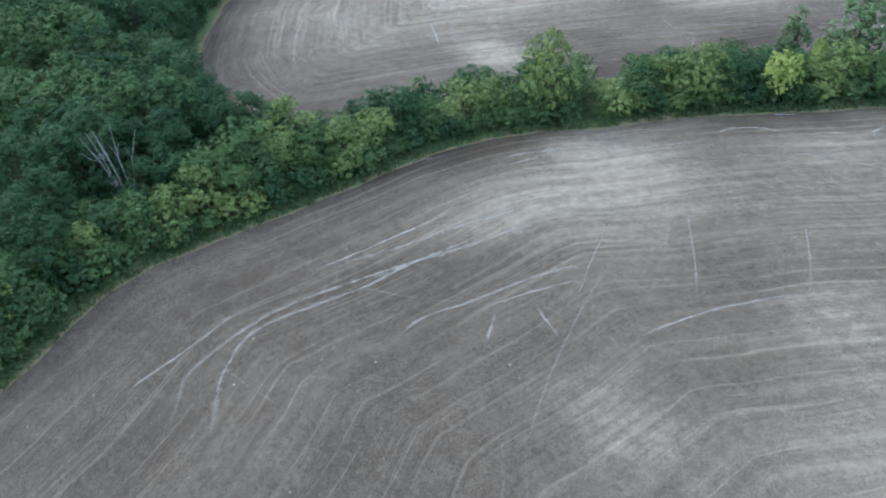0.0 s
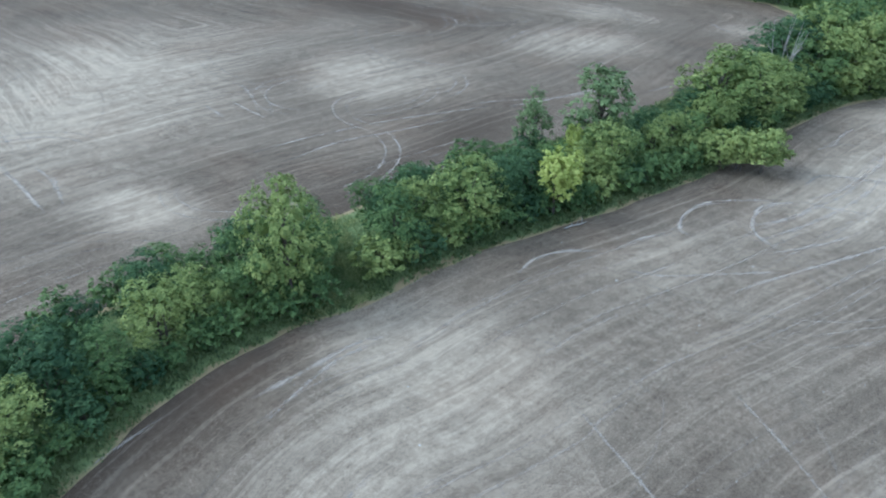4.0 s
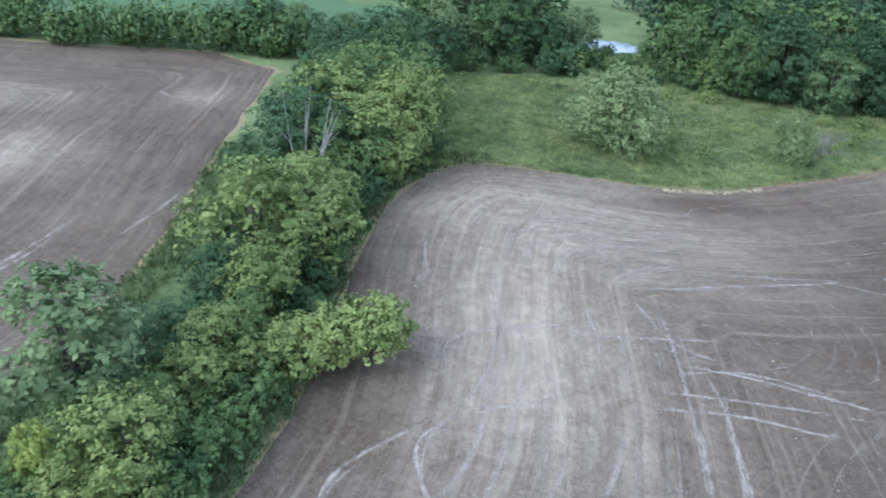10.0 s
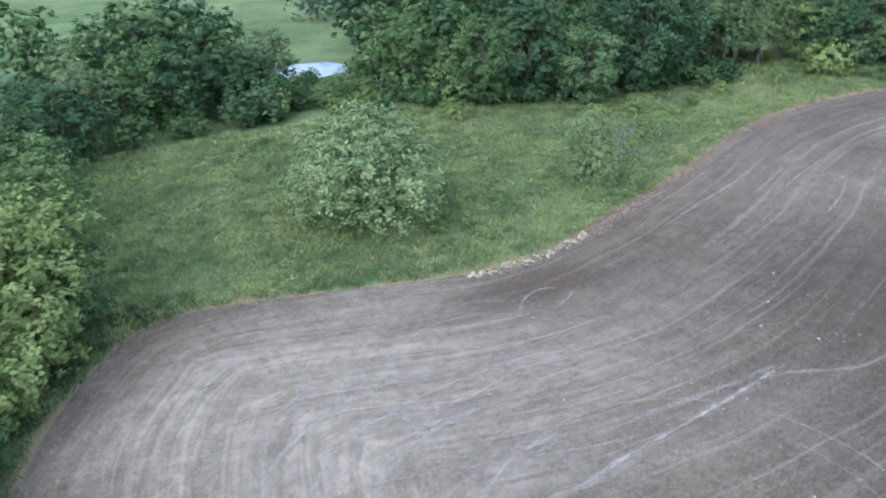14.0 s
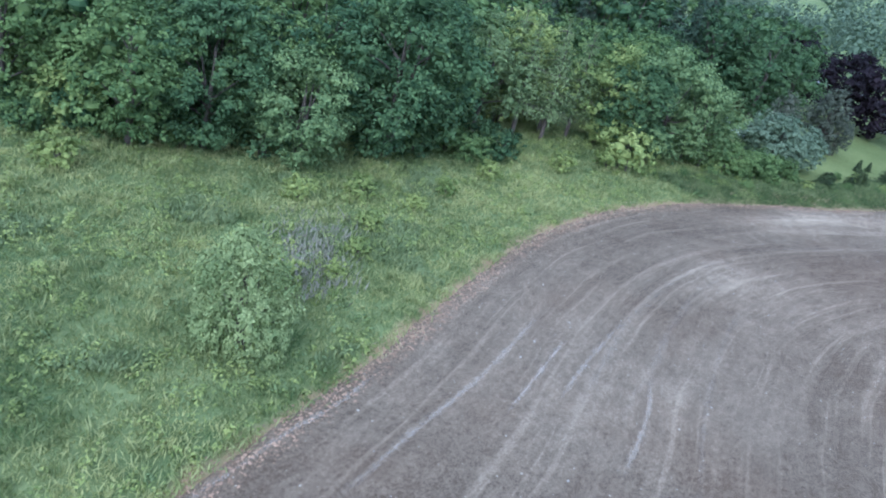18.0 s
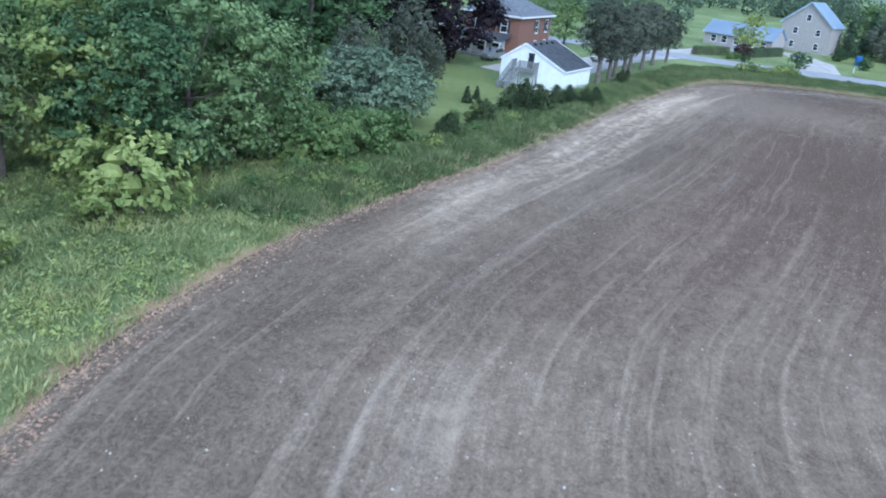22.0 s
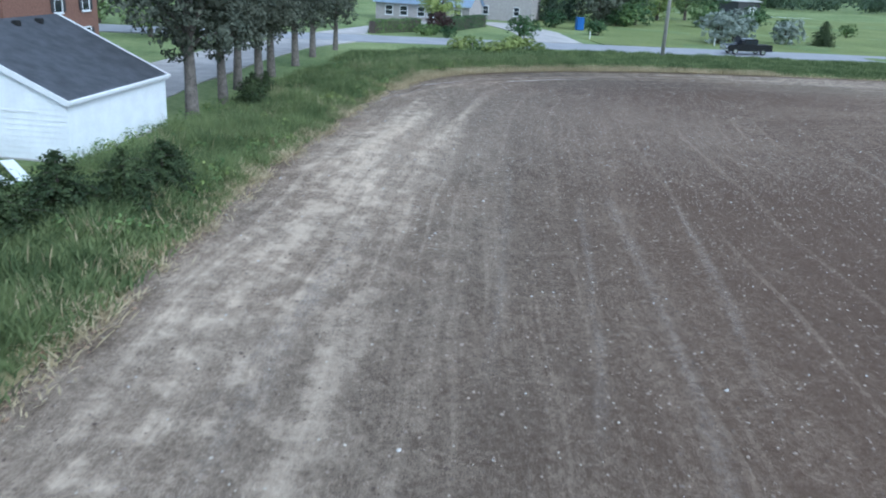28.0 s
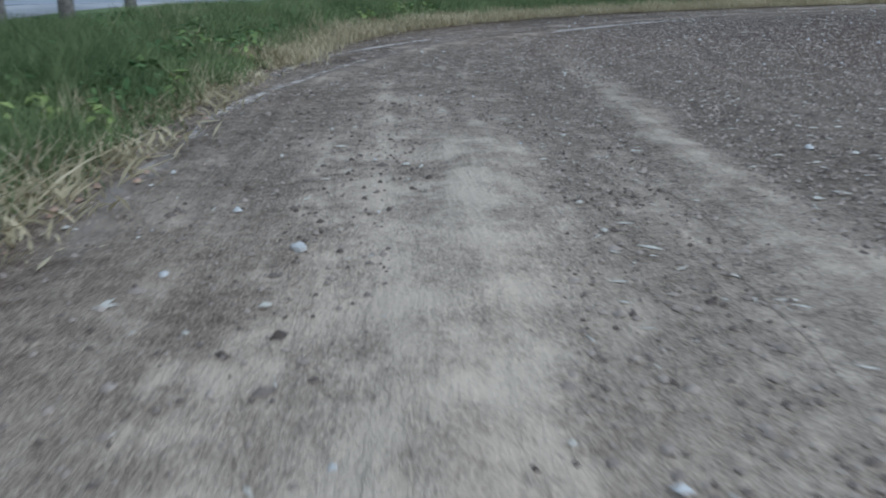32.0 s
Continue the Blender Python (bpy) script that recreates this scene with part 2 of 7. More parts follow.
SOIL = soil_material()
DUSTM = dust_track_material()
MEADOW = grass_ground_material("meadow_ground", (0.125, 0.175, 0.068), (0.30, 0.345, 0.15), 0.9)
LAWN = grass_ground_material("mown_lawn", (0.155, 0.19, 0.068), (0.245, 0.275, 0.105))
CROP = grass_ground_material("young_crop", (0.12, 0.185, 0.085), (0.165, 0.235, 0.11))
MEADOW_GRASS = foliage("meadow_blades", (0.14, 0.20, 0.075), (0.56, 0.56, 0.25), 0.35, patch=1.6)
GRASS = foliage("grass_blades", (0.070, 0.105, 0.042), (0.265, 0.315, 0.135), 0.3)
GRASS_DRY = foliage("dry_grass_blades", (0.36, 0.30, 0.17), (0.70, 0.59, 0.39), 0.3)
WEED = foliage("grey_weed_leaves", (0.17, 0.22, 0.095), (0.36, 0.42, 0.21), 0.3)
LEAF = {
    "mid": foliage("leaves_mid_green", (0.062, 0.115, 0.040), (0.25, 0.335, 0.115)),
    "dark": foliage("leaves_dark_green", (0.036, 0.078, 0.036), (0.155, 0.235, 0.095)),
    "light": foliage("leaves_light_green", (0.135, 0.195, 0.056), (0.45, 0.495, 0.165)),
    "fresh": foliage("leaves_fresh_green", (0.095, 0.155, 0.062), (0.33, 0.42, 0.17)),
    "yellow": foliage("leaves_yellow_green", (0.34, 0.40, 0.085), (0.68, 0.70, 0.22)),
    "grey": foliage("leaves_grey_green", (0.10, 0.15, 0.062), (0.31, 0.38, 0.165)),
    "silver": foliage("leaves_silver", (0.20, 0.24, 0.20), (0.42, 0.46, 0.40)),
    "purple": foliage("leaves_dark_purple", (0.012, 0.010, 0.014), (0.040, 0.026, 0.036), 0.15),
    "needle": foliage("needles_blue_green", (0.035, 0.062, 0.040), (0.11, 0.15, 0.095), 0.15),
    "cedar": foliage("cedar_sprays", (0.034, 0.054, 0.024), (0.115, 0.15, 0.06), 0.15),
    "sage": foliage("leaves_sage_green", (0.07, 0.11, 0.065), (0.27, 0.34, 0.22)),
    "osier": foliage("leaves_willow_green", (0.16, 0.22, 0.085), (0.46, 0.52, 0.23)),
    "dusky": foliage("leaves_dusky_green", (0.06, 0.072, 0.05), (0.20, 0.215, 0.155), 0.2),
    "red": foliage("leaves_dull_red", (0.045, 0.026, 0.025), (0.13, 0.082, 0.07), 0.2),
    # leaf colour lightened to carry the haze in front of distant woods
    "far": foliage("haze_tinted_far_leaves", (0.075, 0.11, 0.075), (0.19, 0.245, 0.15)),
}
GREYBARK = plain("grey_bark", (0.17, 0.15, 0.13), 0.95, vary=0.4, scale=4, bump=0.7, fine=14)
BARK = plain("bark", (0.11, 0.09, 0.075), 0.95, vary=0.4, scale=4, bump=0.6, fine=18)
DEADWOOD = plain("bare_grey_wood", (0.42, 0.38, 0.34), 0.9, vary=0.25, scale=4)

# ---- plan of the fields ----
EDGE = [(-6, -61), (-15, -54), (-18.5, -50), (-20.5, -43), (-23, -33), (-25, -25.5), (-27.5, -18), (-29, -10), (-28.3, -2), (-26.5, 3),
        (-25, 6), (-24, 12), (-21, 22), (-18, 28.5), (-15, 35.5), (-12.3, 43), (-10, 49), (-8.3, 58), (-7, 67), (-5.2, 74.5),
        (-2.5, 81.8), (0.5, 85.8), (3.3, 89.3), (7.5, 90), (13.4, 88.6), (19, 87.2), (25, 85), (30, 84.8), (34, 85.2), (42, 88)]
EDGE2 = [(51.5, 91.3), (57, 93.6), (61, 95.5), (66, 97.3), (70, 99), (75.5, 100.7), (87, 102.4), (98, 101.2), (105, 99.6), (112, 97.6),
         (119, 95.3), (132, 92), (144, 89.2), (156, 86.8), (164, 84.3), (177, 80.5), (188, 76), (194, 66.5), (196.5, 56), (197, 44),
         (196, 32), (194, 0), (191, -40), (188, -110), (60, -110), (10, -78)]
FIELD_A = np.array(EDGE + EDGE2, float)
FIELD_B = np.array([(-44, -32), (-43, -5), (-39.5, 8), (-37, 20), (-32, 35), (-29, 48), (-25, 60), (-23, 72), (-22.5, 85), (-21, 100),
                    (-18, 129.6), (-60, 129.6), (-110, 131.5), (-290, 140), (-290, -2), (-200, -12), (-140, -20), (-118, -23), (-106, -27), (-90, -33), (-70, -38), (-55, -36)], float)


def inside_of(poly, p):
    """Signed distance to a polygon, positive inside, for an array of points."""
    a, b = poly, np.roll(poly, -1, 0)
    best = np.full(len(p), 1e9)
    odd = np.zeros(len(p), bool)
    for (ax, ay), (bx, by) in zip(a, b):
        ex, ey = bx - ax, by - ay
        wx, wy = p[:, 0] - ax, p[:, 1] - ay
        t = np.clip((wx * ex + wy * ey) / (ex * ex + ey * ey), 0, 1)
        best = np.minimum(best, (wx - t * ex) ** 2 + (wy - t * ey) ** 2)
        cross = ((ay > p[:, 1]) != (by > p[:, 1])) & (p[:, 0] < ex * (p[:, 1] - ay) / (ey if ey else 1e-9) + ax)
        odd ^= cross
    return np.where(odd, 1, -1) * np.sqrt(best)


def smooth(poly, rounds=2):
    for _ in range(rounds):
        q = np.roll(poly, -1, 0)
        poly = np.stack([0.75 * poly + 0.25 * q, 0.25 * poly + 0.75 * q], 1).reshape(-1, 2)
    return poly


FIELD_A, FIELD_B = smooth(FIELD_A), smooth(FIELD_B, 1)


def field_sd(p):
    return np.maximum(inside_of(FIELD_A, p), inside_of(FIELD_B, p))


def rise(sd):
    """Height of the ground: the grass stands a little above the tilled soil."""
    t = np.clip(-sd / 1.6, 0, 1)
    return 0.16 * t * t * (3 - 2 * t)


def ground_z(x, y):
    return float(rise(field_sd(np.array([[x, y]], float)))[0])


def mesh_of(name, verts, faces, mat, attrs=None, uniform=True):
    me = bpy.data.meshes.new(name)
    verts = np.asarray(verts, np.float32)
    faces = np.asarray(faces, np.int32)
    k = faces.shape[1]
    me.vertices.add(len(verts))
    me.vertices.foreach_set("co", verts.ravel())
    me.loops.add(faces.size)
    me.loops.foreach_set("vertex_index", faces.ravel())
    me.polygons.add(len(faces))
    me.polygons.foreach_set("loop_start", np.arange(0, faces.size, k, dtype=np.int32))
    me.polygons.foreach_set("loop_total", np.full(len(faces), k, np.int32))
    for key, values in (attrs or {}).items():
        me.attributes.new(key, "FLOAT", "POINT").data.foreach_set("value", np.asarray(values, np.float32))
    me.update(calc_edges=True)
    me.materials.append(mat)
    return me


def grid_sheets():
    """One grid over the whole near landscape, parted along the fields' edges into soil and grass."""
    step = 2.0
    xs, ys = np.arange(-300, 340, step), np.arange(-150, 340, step)
    X, Y = np.meshgrid(xs, ys, indexing="ij")
    P = np.stack([X.ravel(), Y.ravel()], 1)
    # the edge wanders a little
    wob = np.array([noise.noise((x * 0.23, y * 0.23, 0)) for x, y in P]) * 0.55
    sdA = inside_of(FIELD_A, P)
    near = np.maximum(sdA, inside_of(FIELD_B, P)) + wob
    nx, ny = len(xs), len(ys)
    idx = np.arange(nx * ny).reshape(nx, ny)
    q = np.stack([idx[:-1, :-1], idx[1:, :-1], idx[1:, 1:], idx[:-1, 1:]], -1).reshape(-1, 4)
    tri = np.concatenate([q[:, [0, 1, 2]], q[:, [0, 2, 3]]])
    s = near[tri] > 0
    soil, grass, cut = tri[s.all(1)], tri[~s.any(1)], tri[s.any(1) & ~s.all(1)]
    P, near = P.tolist(), near.tolist()
    made, soil_cut, grass_cut = {}, [], []

    def crossing(a, b):
        key = (min(a, b), max(a, b))
        if key not in made:
            t = near[a] / (near[a] - near[b])
            made[key] = len(P)
            P.append([P[a][0] + t * (P[b][0] - P[a][0]), P[a][1] + t * (P[b][1] - P[a][1])])
            near.append(0.0)
        return made[key]

    for f in cut.tolist():
        while not ((near[f[0]] > 0) != (near[f[1]] > 0) and (near[f[0]] > 0) != (near[f[2]] > 0)):
            f = f[1:] + f[:1]
        a, b, c = f
        ab, ac = crossing(a, b), crossing(a, c)
        one, two = (soil_cut, grass_cut) if near[a] > 0 else (grass_cut, soil_cut)
        one.append([a, ab, ac])
        two += [[ab, b, c], [ab, c, ac]]
    return np.array(P), np.array(near), np.concatenate([soil, soil_cut]), np.concatenate([grass, grass_cut])


GP, GN, SOIL_TRI, GRASS_TRI = grid_sheets()
# dusty, trampled places: x, y, radius along x, along y, strength
DUST_WEST_HALF = [(-18, 5, 6, 5, 0.6), (-14, -6, 5, 8, 0.55), (-12, -15, 3.5, 6, 0.25), (-8, 2, 8, 9, 0.35), (-20, 2, 5, 3, 0.35), (-2, 20, 12, 16, 0.18), (4, 46, 10, 12, 0.25), (8, 62, 9, 14, 0.3), (10, 80, 14, 7, 0.35), (22, 72, 16, 9, 0.22), (28, 4, 10, 9, 0.3), (40, -8, 14, 8, 0.2), (150, 88, 9, 2.5, 0.35), (158, 82, 8, 3, 0.4)]
DUST_EAST_HALF = [(165, 79, 7, 3, 0.3), (110, 94, 14, 2.5, 0.25), (132, 90, 10, 2, 0.3), (60, 82, 14, 6, 0.1), (100, 75, 20, 6, 0.12)]
DUST_FAR_FIELD = [(-90, 28, 14, 10, 0.45), (-61, 48, 8, 6, 0.35), (-54, 7, 5, 4, 0.5), (-100, 13, 24, 10, 0.4), (-65, 46, 8, 6, 0.35), (-43, 88, 9, 6, 0.35), (-27, 108, 3, 3, 0.4), (-56, 6, 4, 3, 0.8), (-98, 33, 20, 9, 0.45), (-85, 16, 13, 8, 0.4), (-92, 24, 26, 14, 0.25), (-66, 54, 8, 6, 0.4), (-60, 58, 16, 10, 0.2), (-70, 6, 14, 6, 0.25), (-48, 82, 8, 8, 0.35), (-100, 50, 20, 10, 0.3), (-50, 105, 12, 5, 0.3), (-85, -10, 22, 12, 0.35)]
DUST_TURNS = [(4, 48, 4, 5, 0.4), (-8, 29, 4, 6, 0.3), (5, 60, 3, 6, 0.25), (4, 56, 6, 4, 0.35), (8, 64, 6, 6, 0.2), (10, 73, 7, 6, 0.2), (18, -17, 5, 4, 0.35), (16, 7, 5, 5, 0.35), (84, 89, 5, 5, 0.2), (89, 85, 5, 5, 0.15), (3, 53, 3, 7, 0.25)]
DUST = DUST_TURNS + DUST_WEST_HALF + DUST_EAST_HALF + DUST_FAR_FIELD
DARK = [(29, 81, 8, 2.5, 0.3), (55, 55, 25, 16, 0.15), (130, 60, 30, 15, 0.16), (185, 62, 10, 12, 0.25), (-90, 85, 22, 7, 0.3), (-65, 45, 16, 6, 0.22),
        (70, 20, 30, 30, 0.15), (-40, 30, 4, 30, 0.2), (-27, -15, 2.5, 20, 0.22), (-8, 60, 2.5, 18, 0.2)]


def dust_at(p):
    dust = np.zeros(len(p))
    for spots, sign in ((DUST, 1), (DARK, -1)):
        for x, y, rx, ry, k in spots:
            dust += sign * k * np.exp(-((p[:, 0] - x) / rx) ** 2 - ((p[:, 1] - y) / ry) ** 2)
    return np.where(dust > 0, 0.52 * np.tanh(dust / 0.52), dust)


def field_part(name, tri, own, label):
    used, inv = np.unique(tri, return_inverse=True)
    p = GP[used]
    sd = inside_of(own, p)
    dust = dust_at(p)
    z = np.zeros(len(p))
    me = mesh_of(name, np.c_[p, z], inv.reshape(-1, 3), SOIL, {"pass_distance": sd, "dust": dust})
    return tagged(new(name, me), label, "field", kind="structure")


cent = GP[SOIL_TRI].mean(1)
mineA = inside_of(FIELD_A, cent) > -2.5
field_near = field_part("field_near", SOIL_TRI[mineA], FIELD_A, "bare tilled grey-brown soil field with pale dry wheel marks")
field_far = field_part("field_far", SOIL_TRI[~mineA], FIELD_B, "bare tilled soil field beyond the hedgerow with pale dusty patches")

# grass sheet: the near part from the grid, and a wide ring out to the horizon
used, inv = np.unique(GRASS_TRI, return_inverse=True)
gp = GP[used]
gz = rise(GN[used]) + np.array([noise.noise((x * 0.1, y * 0.1, 7)) for x, y in gp]) * np.clip(-GN[used] / 4, 0, 1) * 0.12
verts = np.c_[gp, gz]
faces = inv.reshape(-1, 3)
x0, x1, y0, y1 = -300, GP[:, 0].max(), -150, GP[:, 1].max()
ring = [(x0, y0), (x1, y0), (x1, y1), (x0, y1)]
far = [(-4000, -4000), (4000, -4000), (4000, 4000), (-4000, 4000)]
k0 = len(verts)
verts = np.concatenate([verts, [(x, y, 0.16) for x, y in ring], [(x, y, 0.0) for x, y in far]])
rf = []
for i in range(4):
    j = (i + 1) % 4
    rf += [[k0 + i, k0 + 4 + i, k0 + 4 + j], [k0 + i, k0 + 4 + j, k0 + j]]
faces = np.concatenate([faces, rf])
edge = np.r_[np.clip(1.0 + GN[used] / 2.2, 0, 1), np.zeros(8)]
ground = new("ground", mesh_of("ground", verts, faces, MEADOW, {"edge": edge}))
tagged(ground, "rough green meadow and grass verges with a dry pale edge along the soil", "ground", kind="structure")


def part(name, bm, mat, parent=None, label="", smooth_shade=False):
    """Links a bmesh, or a ready mesh, as one object under a thing or a part."""
    if isinstance(bm, bpy.types.Mesh):
        me = bm
    else:
        bmesh.ops.recalc_face_normals(bm, faces=bm.faces)
        me = bpy.data.meshes.new(name)
        bm.to_mesh(me)
        bm.free()
        me.materials.append(mat)
    if smooth_shade:
        me.shade_smooth()
    ob = new(name, me)
    ob.parent = parent
    if label:
        ob["label"] = label
    return ob


def root(name, x, y, z=None, rz=0.0, label="", category="", group="", kind=""):
    ob = new(name)
    ob.empty_display_size = 0.3
    ob.matrix_basis = pose(x, y, ground_z(x, y) if z is None else z, 0, 0, rz)
    return tagged(ob, label, category, group, kind)


def sheet(name, outline, z, mat, label, category, thick=0.0):
    """A flat area of ground, as a slab that lies on the grass."""
    bm = bmesh.new()
    f = bm.faces.new([bm.verts.new((x, y, z)) for x, y in outline])
    if f.normal.z < 0:
        f.normal_flip()
    if thick:
        r = bmesh.ops.extrude_face_region(bm, geom=[f])
        for v in [g for g in r["geom"] if isinstance(g, bmesh.types.BMVert)]:
            v.co.z -= thick
    bmesh.ops.triangulate(bm, faces=bm.faces)
    ob = part(name, bm, mat)
    return tagged(ob, label, category, kind="structure")


# ---- plants ----
RNG = np.random.default_rng(7)


def unit(v):
    return v / np.maximum(np.linalg.norm(v, axis=-1, keepdims=True), 1e-9)


def leaves(centres, normals, size, droop=0.2, slim=0.5, rng=RNG):
    """Folded four-cornered leaf sprays at the given places: corners and faces."""
    n = len(centres)
    side = unit(np.cross(normals, rng.normal(size=(n, 3))))
    along = unit(np.cross(side, normals) + np.array([0, 0, -droop]))
    s = (size * rng.uniform(0.6, 1.3, n))[:, None]
    base, tip = centres - along * s * 0.5, centres + along * s * 0.5
    fold = normals * s * 0.12
    left, right = centres + side * s * slim * 0.5 + fold, centres - side * s * slim * 0.5 + fold
    v = np.stack([base, left, tip, right], 1).reshape(-1, 3)
    return v, np.arange(4 * n).reshape(-1, 4)


def tube(points, radii, sides=6):
    """A tapering limb through the points."""
    pts = np.asarray(points, float)
    vs, fs = [], []
    for i, (p, r) in enumerate(zip(pts, radii)):
        d = unit((pts[min(i + 1, len(pts) - 1)] - pts[max(i - 1, 0)])[None])[0]
        a = unit(np.cross(d, (0.31, 0.95, 0.1))[None])[0]
        b = np.cross(d, a)
        for k in range(sides):
            t = 2 * math.pi * k / sides
            vs.append(p + r * (a * math.cos(t) + b * math.sin(t)))
    for i in range(len(pts) - 1):
        for k in range(sides):
            k2 = (k + 1) % sides
            fs.append([i * sides + k, i * sides + k2, (i + 1) * sides + k2, (i + 1) * sides + k])
    return np.array(vs), np.array(fs)


def joined(pieces):
    vs, fs, off = [], [], 0
    for v, f in pieces:
        vs.append(v)
        fs.append(f + off)
        off += len(v)
    return np.concatenate(vs), np.concatenate(fs)


LUMP = []
for axis in range(3):
    for sign in (-1, 1):
        for a in (-1, 0):
            for b_ in (-1, 0):
                quad = []
                for u, v_ in ((a, b_), (a + 1, b_), (a + 1, b_ + 1), (a, b_ + 1)):
                    q = [u, v_]
                    q.insert(axis, sign)
                    quad.append(q)
                LUMP.append(quad)
LUMP = np.array(LUMP, float)
LUMP /= np.linalg.norm(LUMP, axis=2, keepdims=True)


def broadleaf(seed, height, radius, foot, clumps, clump_r, per, size, leaf, lobes=0.35, stems=1, top=0.0, flat=0.8, thick=1.0, bark=None, inner=0.3, boughs=None):
    """Trunk and crown of a leafy tree or shrub: boughs that bulge out of the crown, each a heap of leaf tufts round a
    dense inside, dense on its upper and outer side, with dark hollows between them and an uneven outline."""
    rng = np.random.default_rng(seed)
    mid, half = (height + foot) / 2, (height - foot) / 2
    nb = boughs or min(30, max(8, int(clumps / 3.4)))
    k = np.arange(nb) + 0.5
    zz = 1 - 2 * k / nb
    turn = k * 2.39996 + rng.uniform(0, 6)
    d = unit(np.stack([np.sqrt(1 - zz * zz) * np.cos(turn), np.sqrt(1 - zz * zz) * np.sin(turn), zz], 1) + rng.normal(0, 0.22, (nb, 3)))
    rb = np.sqrt(4.6 / nb) * rng.uniform(0.72, 1.15, nb)
    lobe = 1 + lobes * np.sin(3 * np.arctan2(d[:, 1], d[:, 0]) + rng.uniform(0, 6)) * np.cos(2.3 * d[:, 2] + rng.uniform(0, 6)) * 0.7 + rng.normal(0, 0.09, nb)
    width = radius * (1 - top * np.clip(d[:, 2], 0, 1))
    reach = np.clip(lobe - rb * 0.72, 0.15, 1.2)
    tall = max(flat, 0.72)
    rz = rb * radius * tall
    c = np.stack([d[:, 0] * reach * width, d[:, 1] * reach * width, mid + d[:, 2] * np.maximum(half * (1 + 0.3 * (lobe - 1)) - rz * 0.8, half * 0.3)], 1)
    c[:, 2] = np.clip(c[:, 2], foot * 0.8 + rz * 0.55, None)
    r3 = np.stack([rb * radius, rb * radius, rz], 1)
    share = rb ** 2 / (rb ** 2).sum() * clumps * per
    pts, nor, cores = [], [], []
    for ci, ri, cnt, di in zip(c, r3, share, d):
        tufts = max(4, int(cnt / 11))
        e = unit(rng.normal(size=(tufts, 3)) + di * 0.55 + np.array([0, 0, 0.4]))
        q = ci + e * ri * (0.62 + 0.52 * rng.uniform(0, 1, (tufts, 1)) ** 0.6)
        spread = clump_r * 0.2
        leafy = np.repeat(q, 11, 0) + rng.normal(0, spread, (tufts * 11, 3)) * np.array([1, 1, 0.7])
        pts.append(leafy)
        nor.append(unit(np.repeat(e, 11, 0) * 0.7 + np.array([0, 0, 0.5]) + rng.normal(0, 0.33, (tufts * 11, 3))))
        if inner:
            cores.append(ci + LUMP * ri * inner * (1 + 0.16 * np.sin(LUMP[..., :1] * 7 + ci[0]) * np.cos(LUMP[..., 2:] * 5 + ci[1])))
    pts, nor = np.concatenate(pts), np.concatenate(nor)
    keep = pts[:, 2] > 0.05
    pieces = [leaves(pts[keep], nor[keep], size * 1.15, 0.25, 0.55, rng)]
    if inner:
        cv = np.concatenate(cores).reshape(-1, 3)
        cv[:, 2] = np.maximum(cv[:, 2], 0.03)
        pieces.append((cv, np.arange(len(cv)).reshape(-1, 4)))
    lv, lf = joined(pieces)
    crown = mesh_of("crown", lv, lf, LEAF[leaf])
    limbs = []
    girth = (0.022 * height + 0.03) * thick
    for s in range(stems):
        off = rng.normal(0, 0.12 * radius if stems > 1 else 0.0, 2)
        lean = rng.normal(0, 0.1 * radius, 2)
        spine = np.array([[off[0] + lean[0] * t, off[1] + lean[1] * t, height * 0.74 * t] for t in (0, 0.25, 0.5, 0.8, 1.0)])
        g = girth / math.sqrt(stems)
        limbs.append(tube(spine, [g * 1.25, g, g * 0.8, g * 0.45, g * 0.2], 7))
    for ci in c[rng.permutation(nb)[: min(nb, 12)]]:
        t = rng.uniform(0.45, 0.8)
        start = np.array([0, 0, ci[2] * t])
        mid_p = start * 0.5 + ci * 0.5 + rng.normal(0, 0.1, 3) * radius * 0.3
        limbs.append(tube([start, mid_p, ci], [girth * 0.4, girth * 0.25, girth * 0.08], 5))
    tv, tf = joined(limbs)
    trunk = mesh_of("trunk", tv, tf, bark or BARK)
    trunk.shade_smooth()
    return trunk, crown


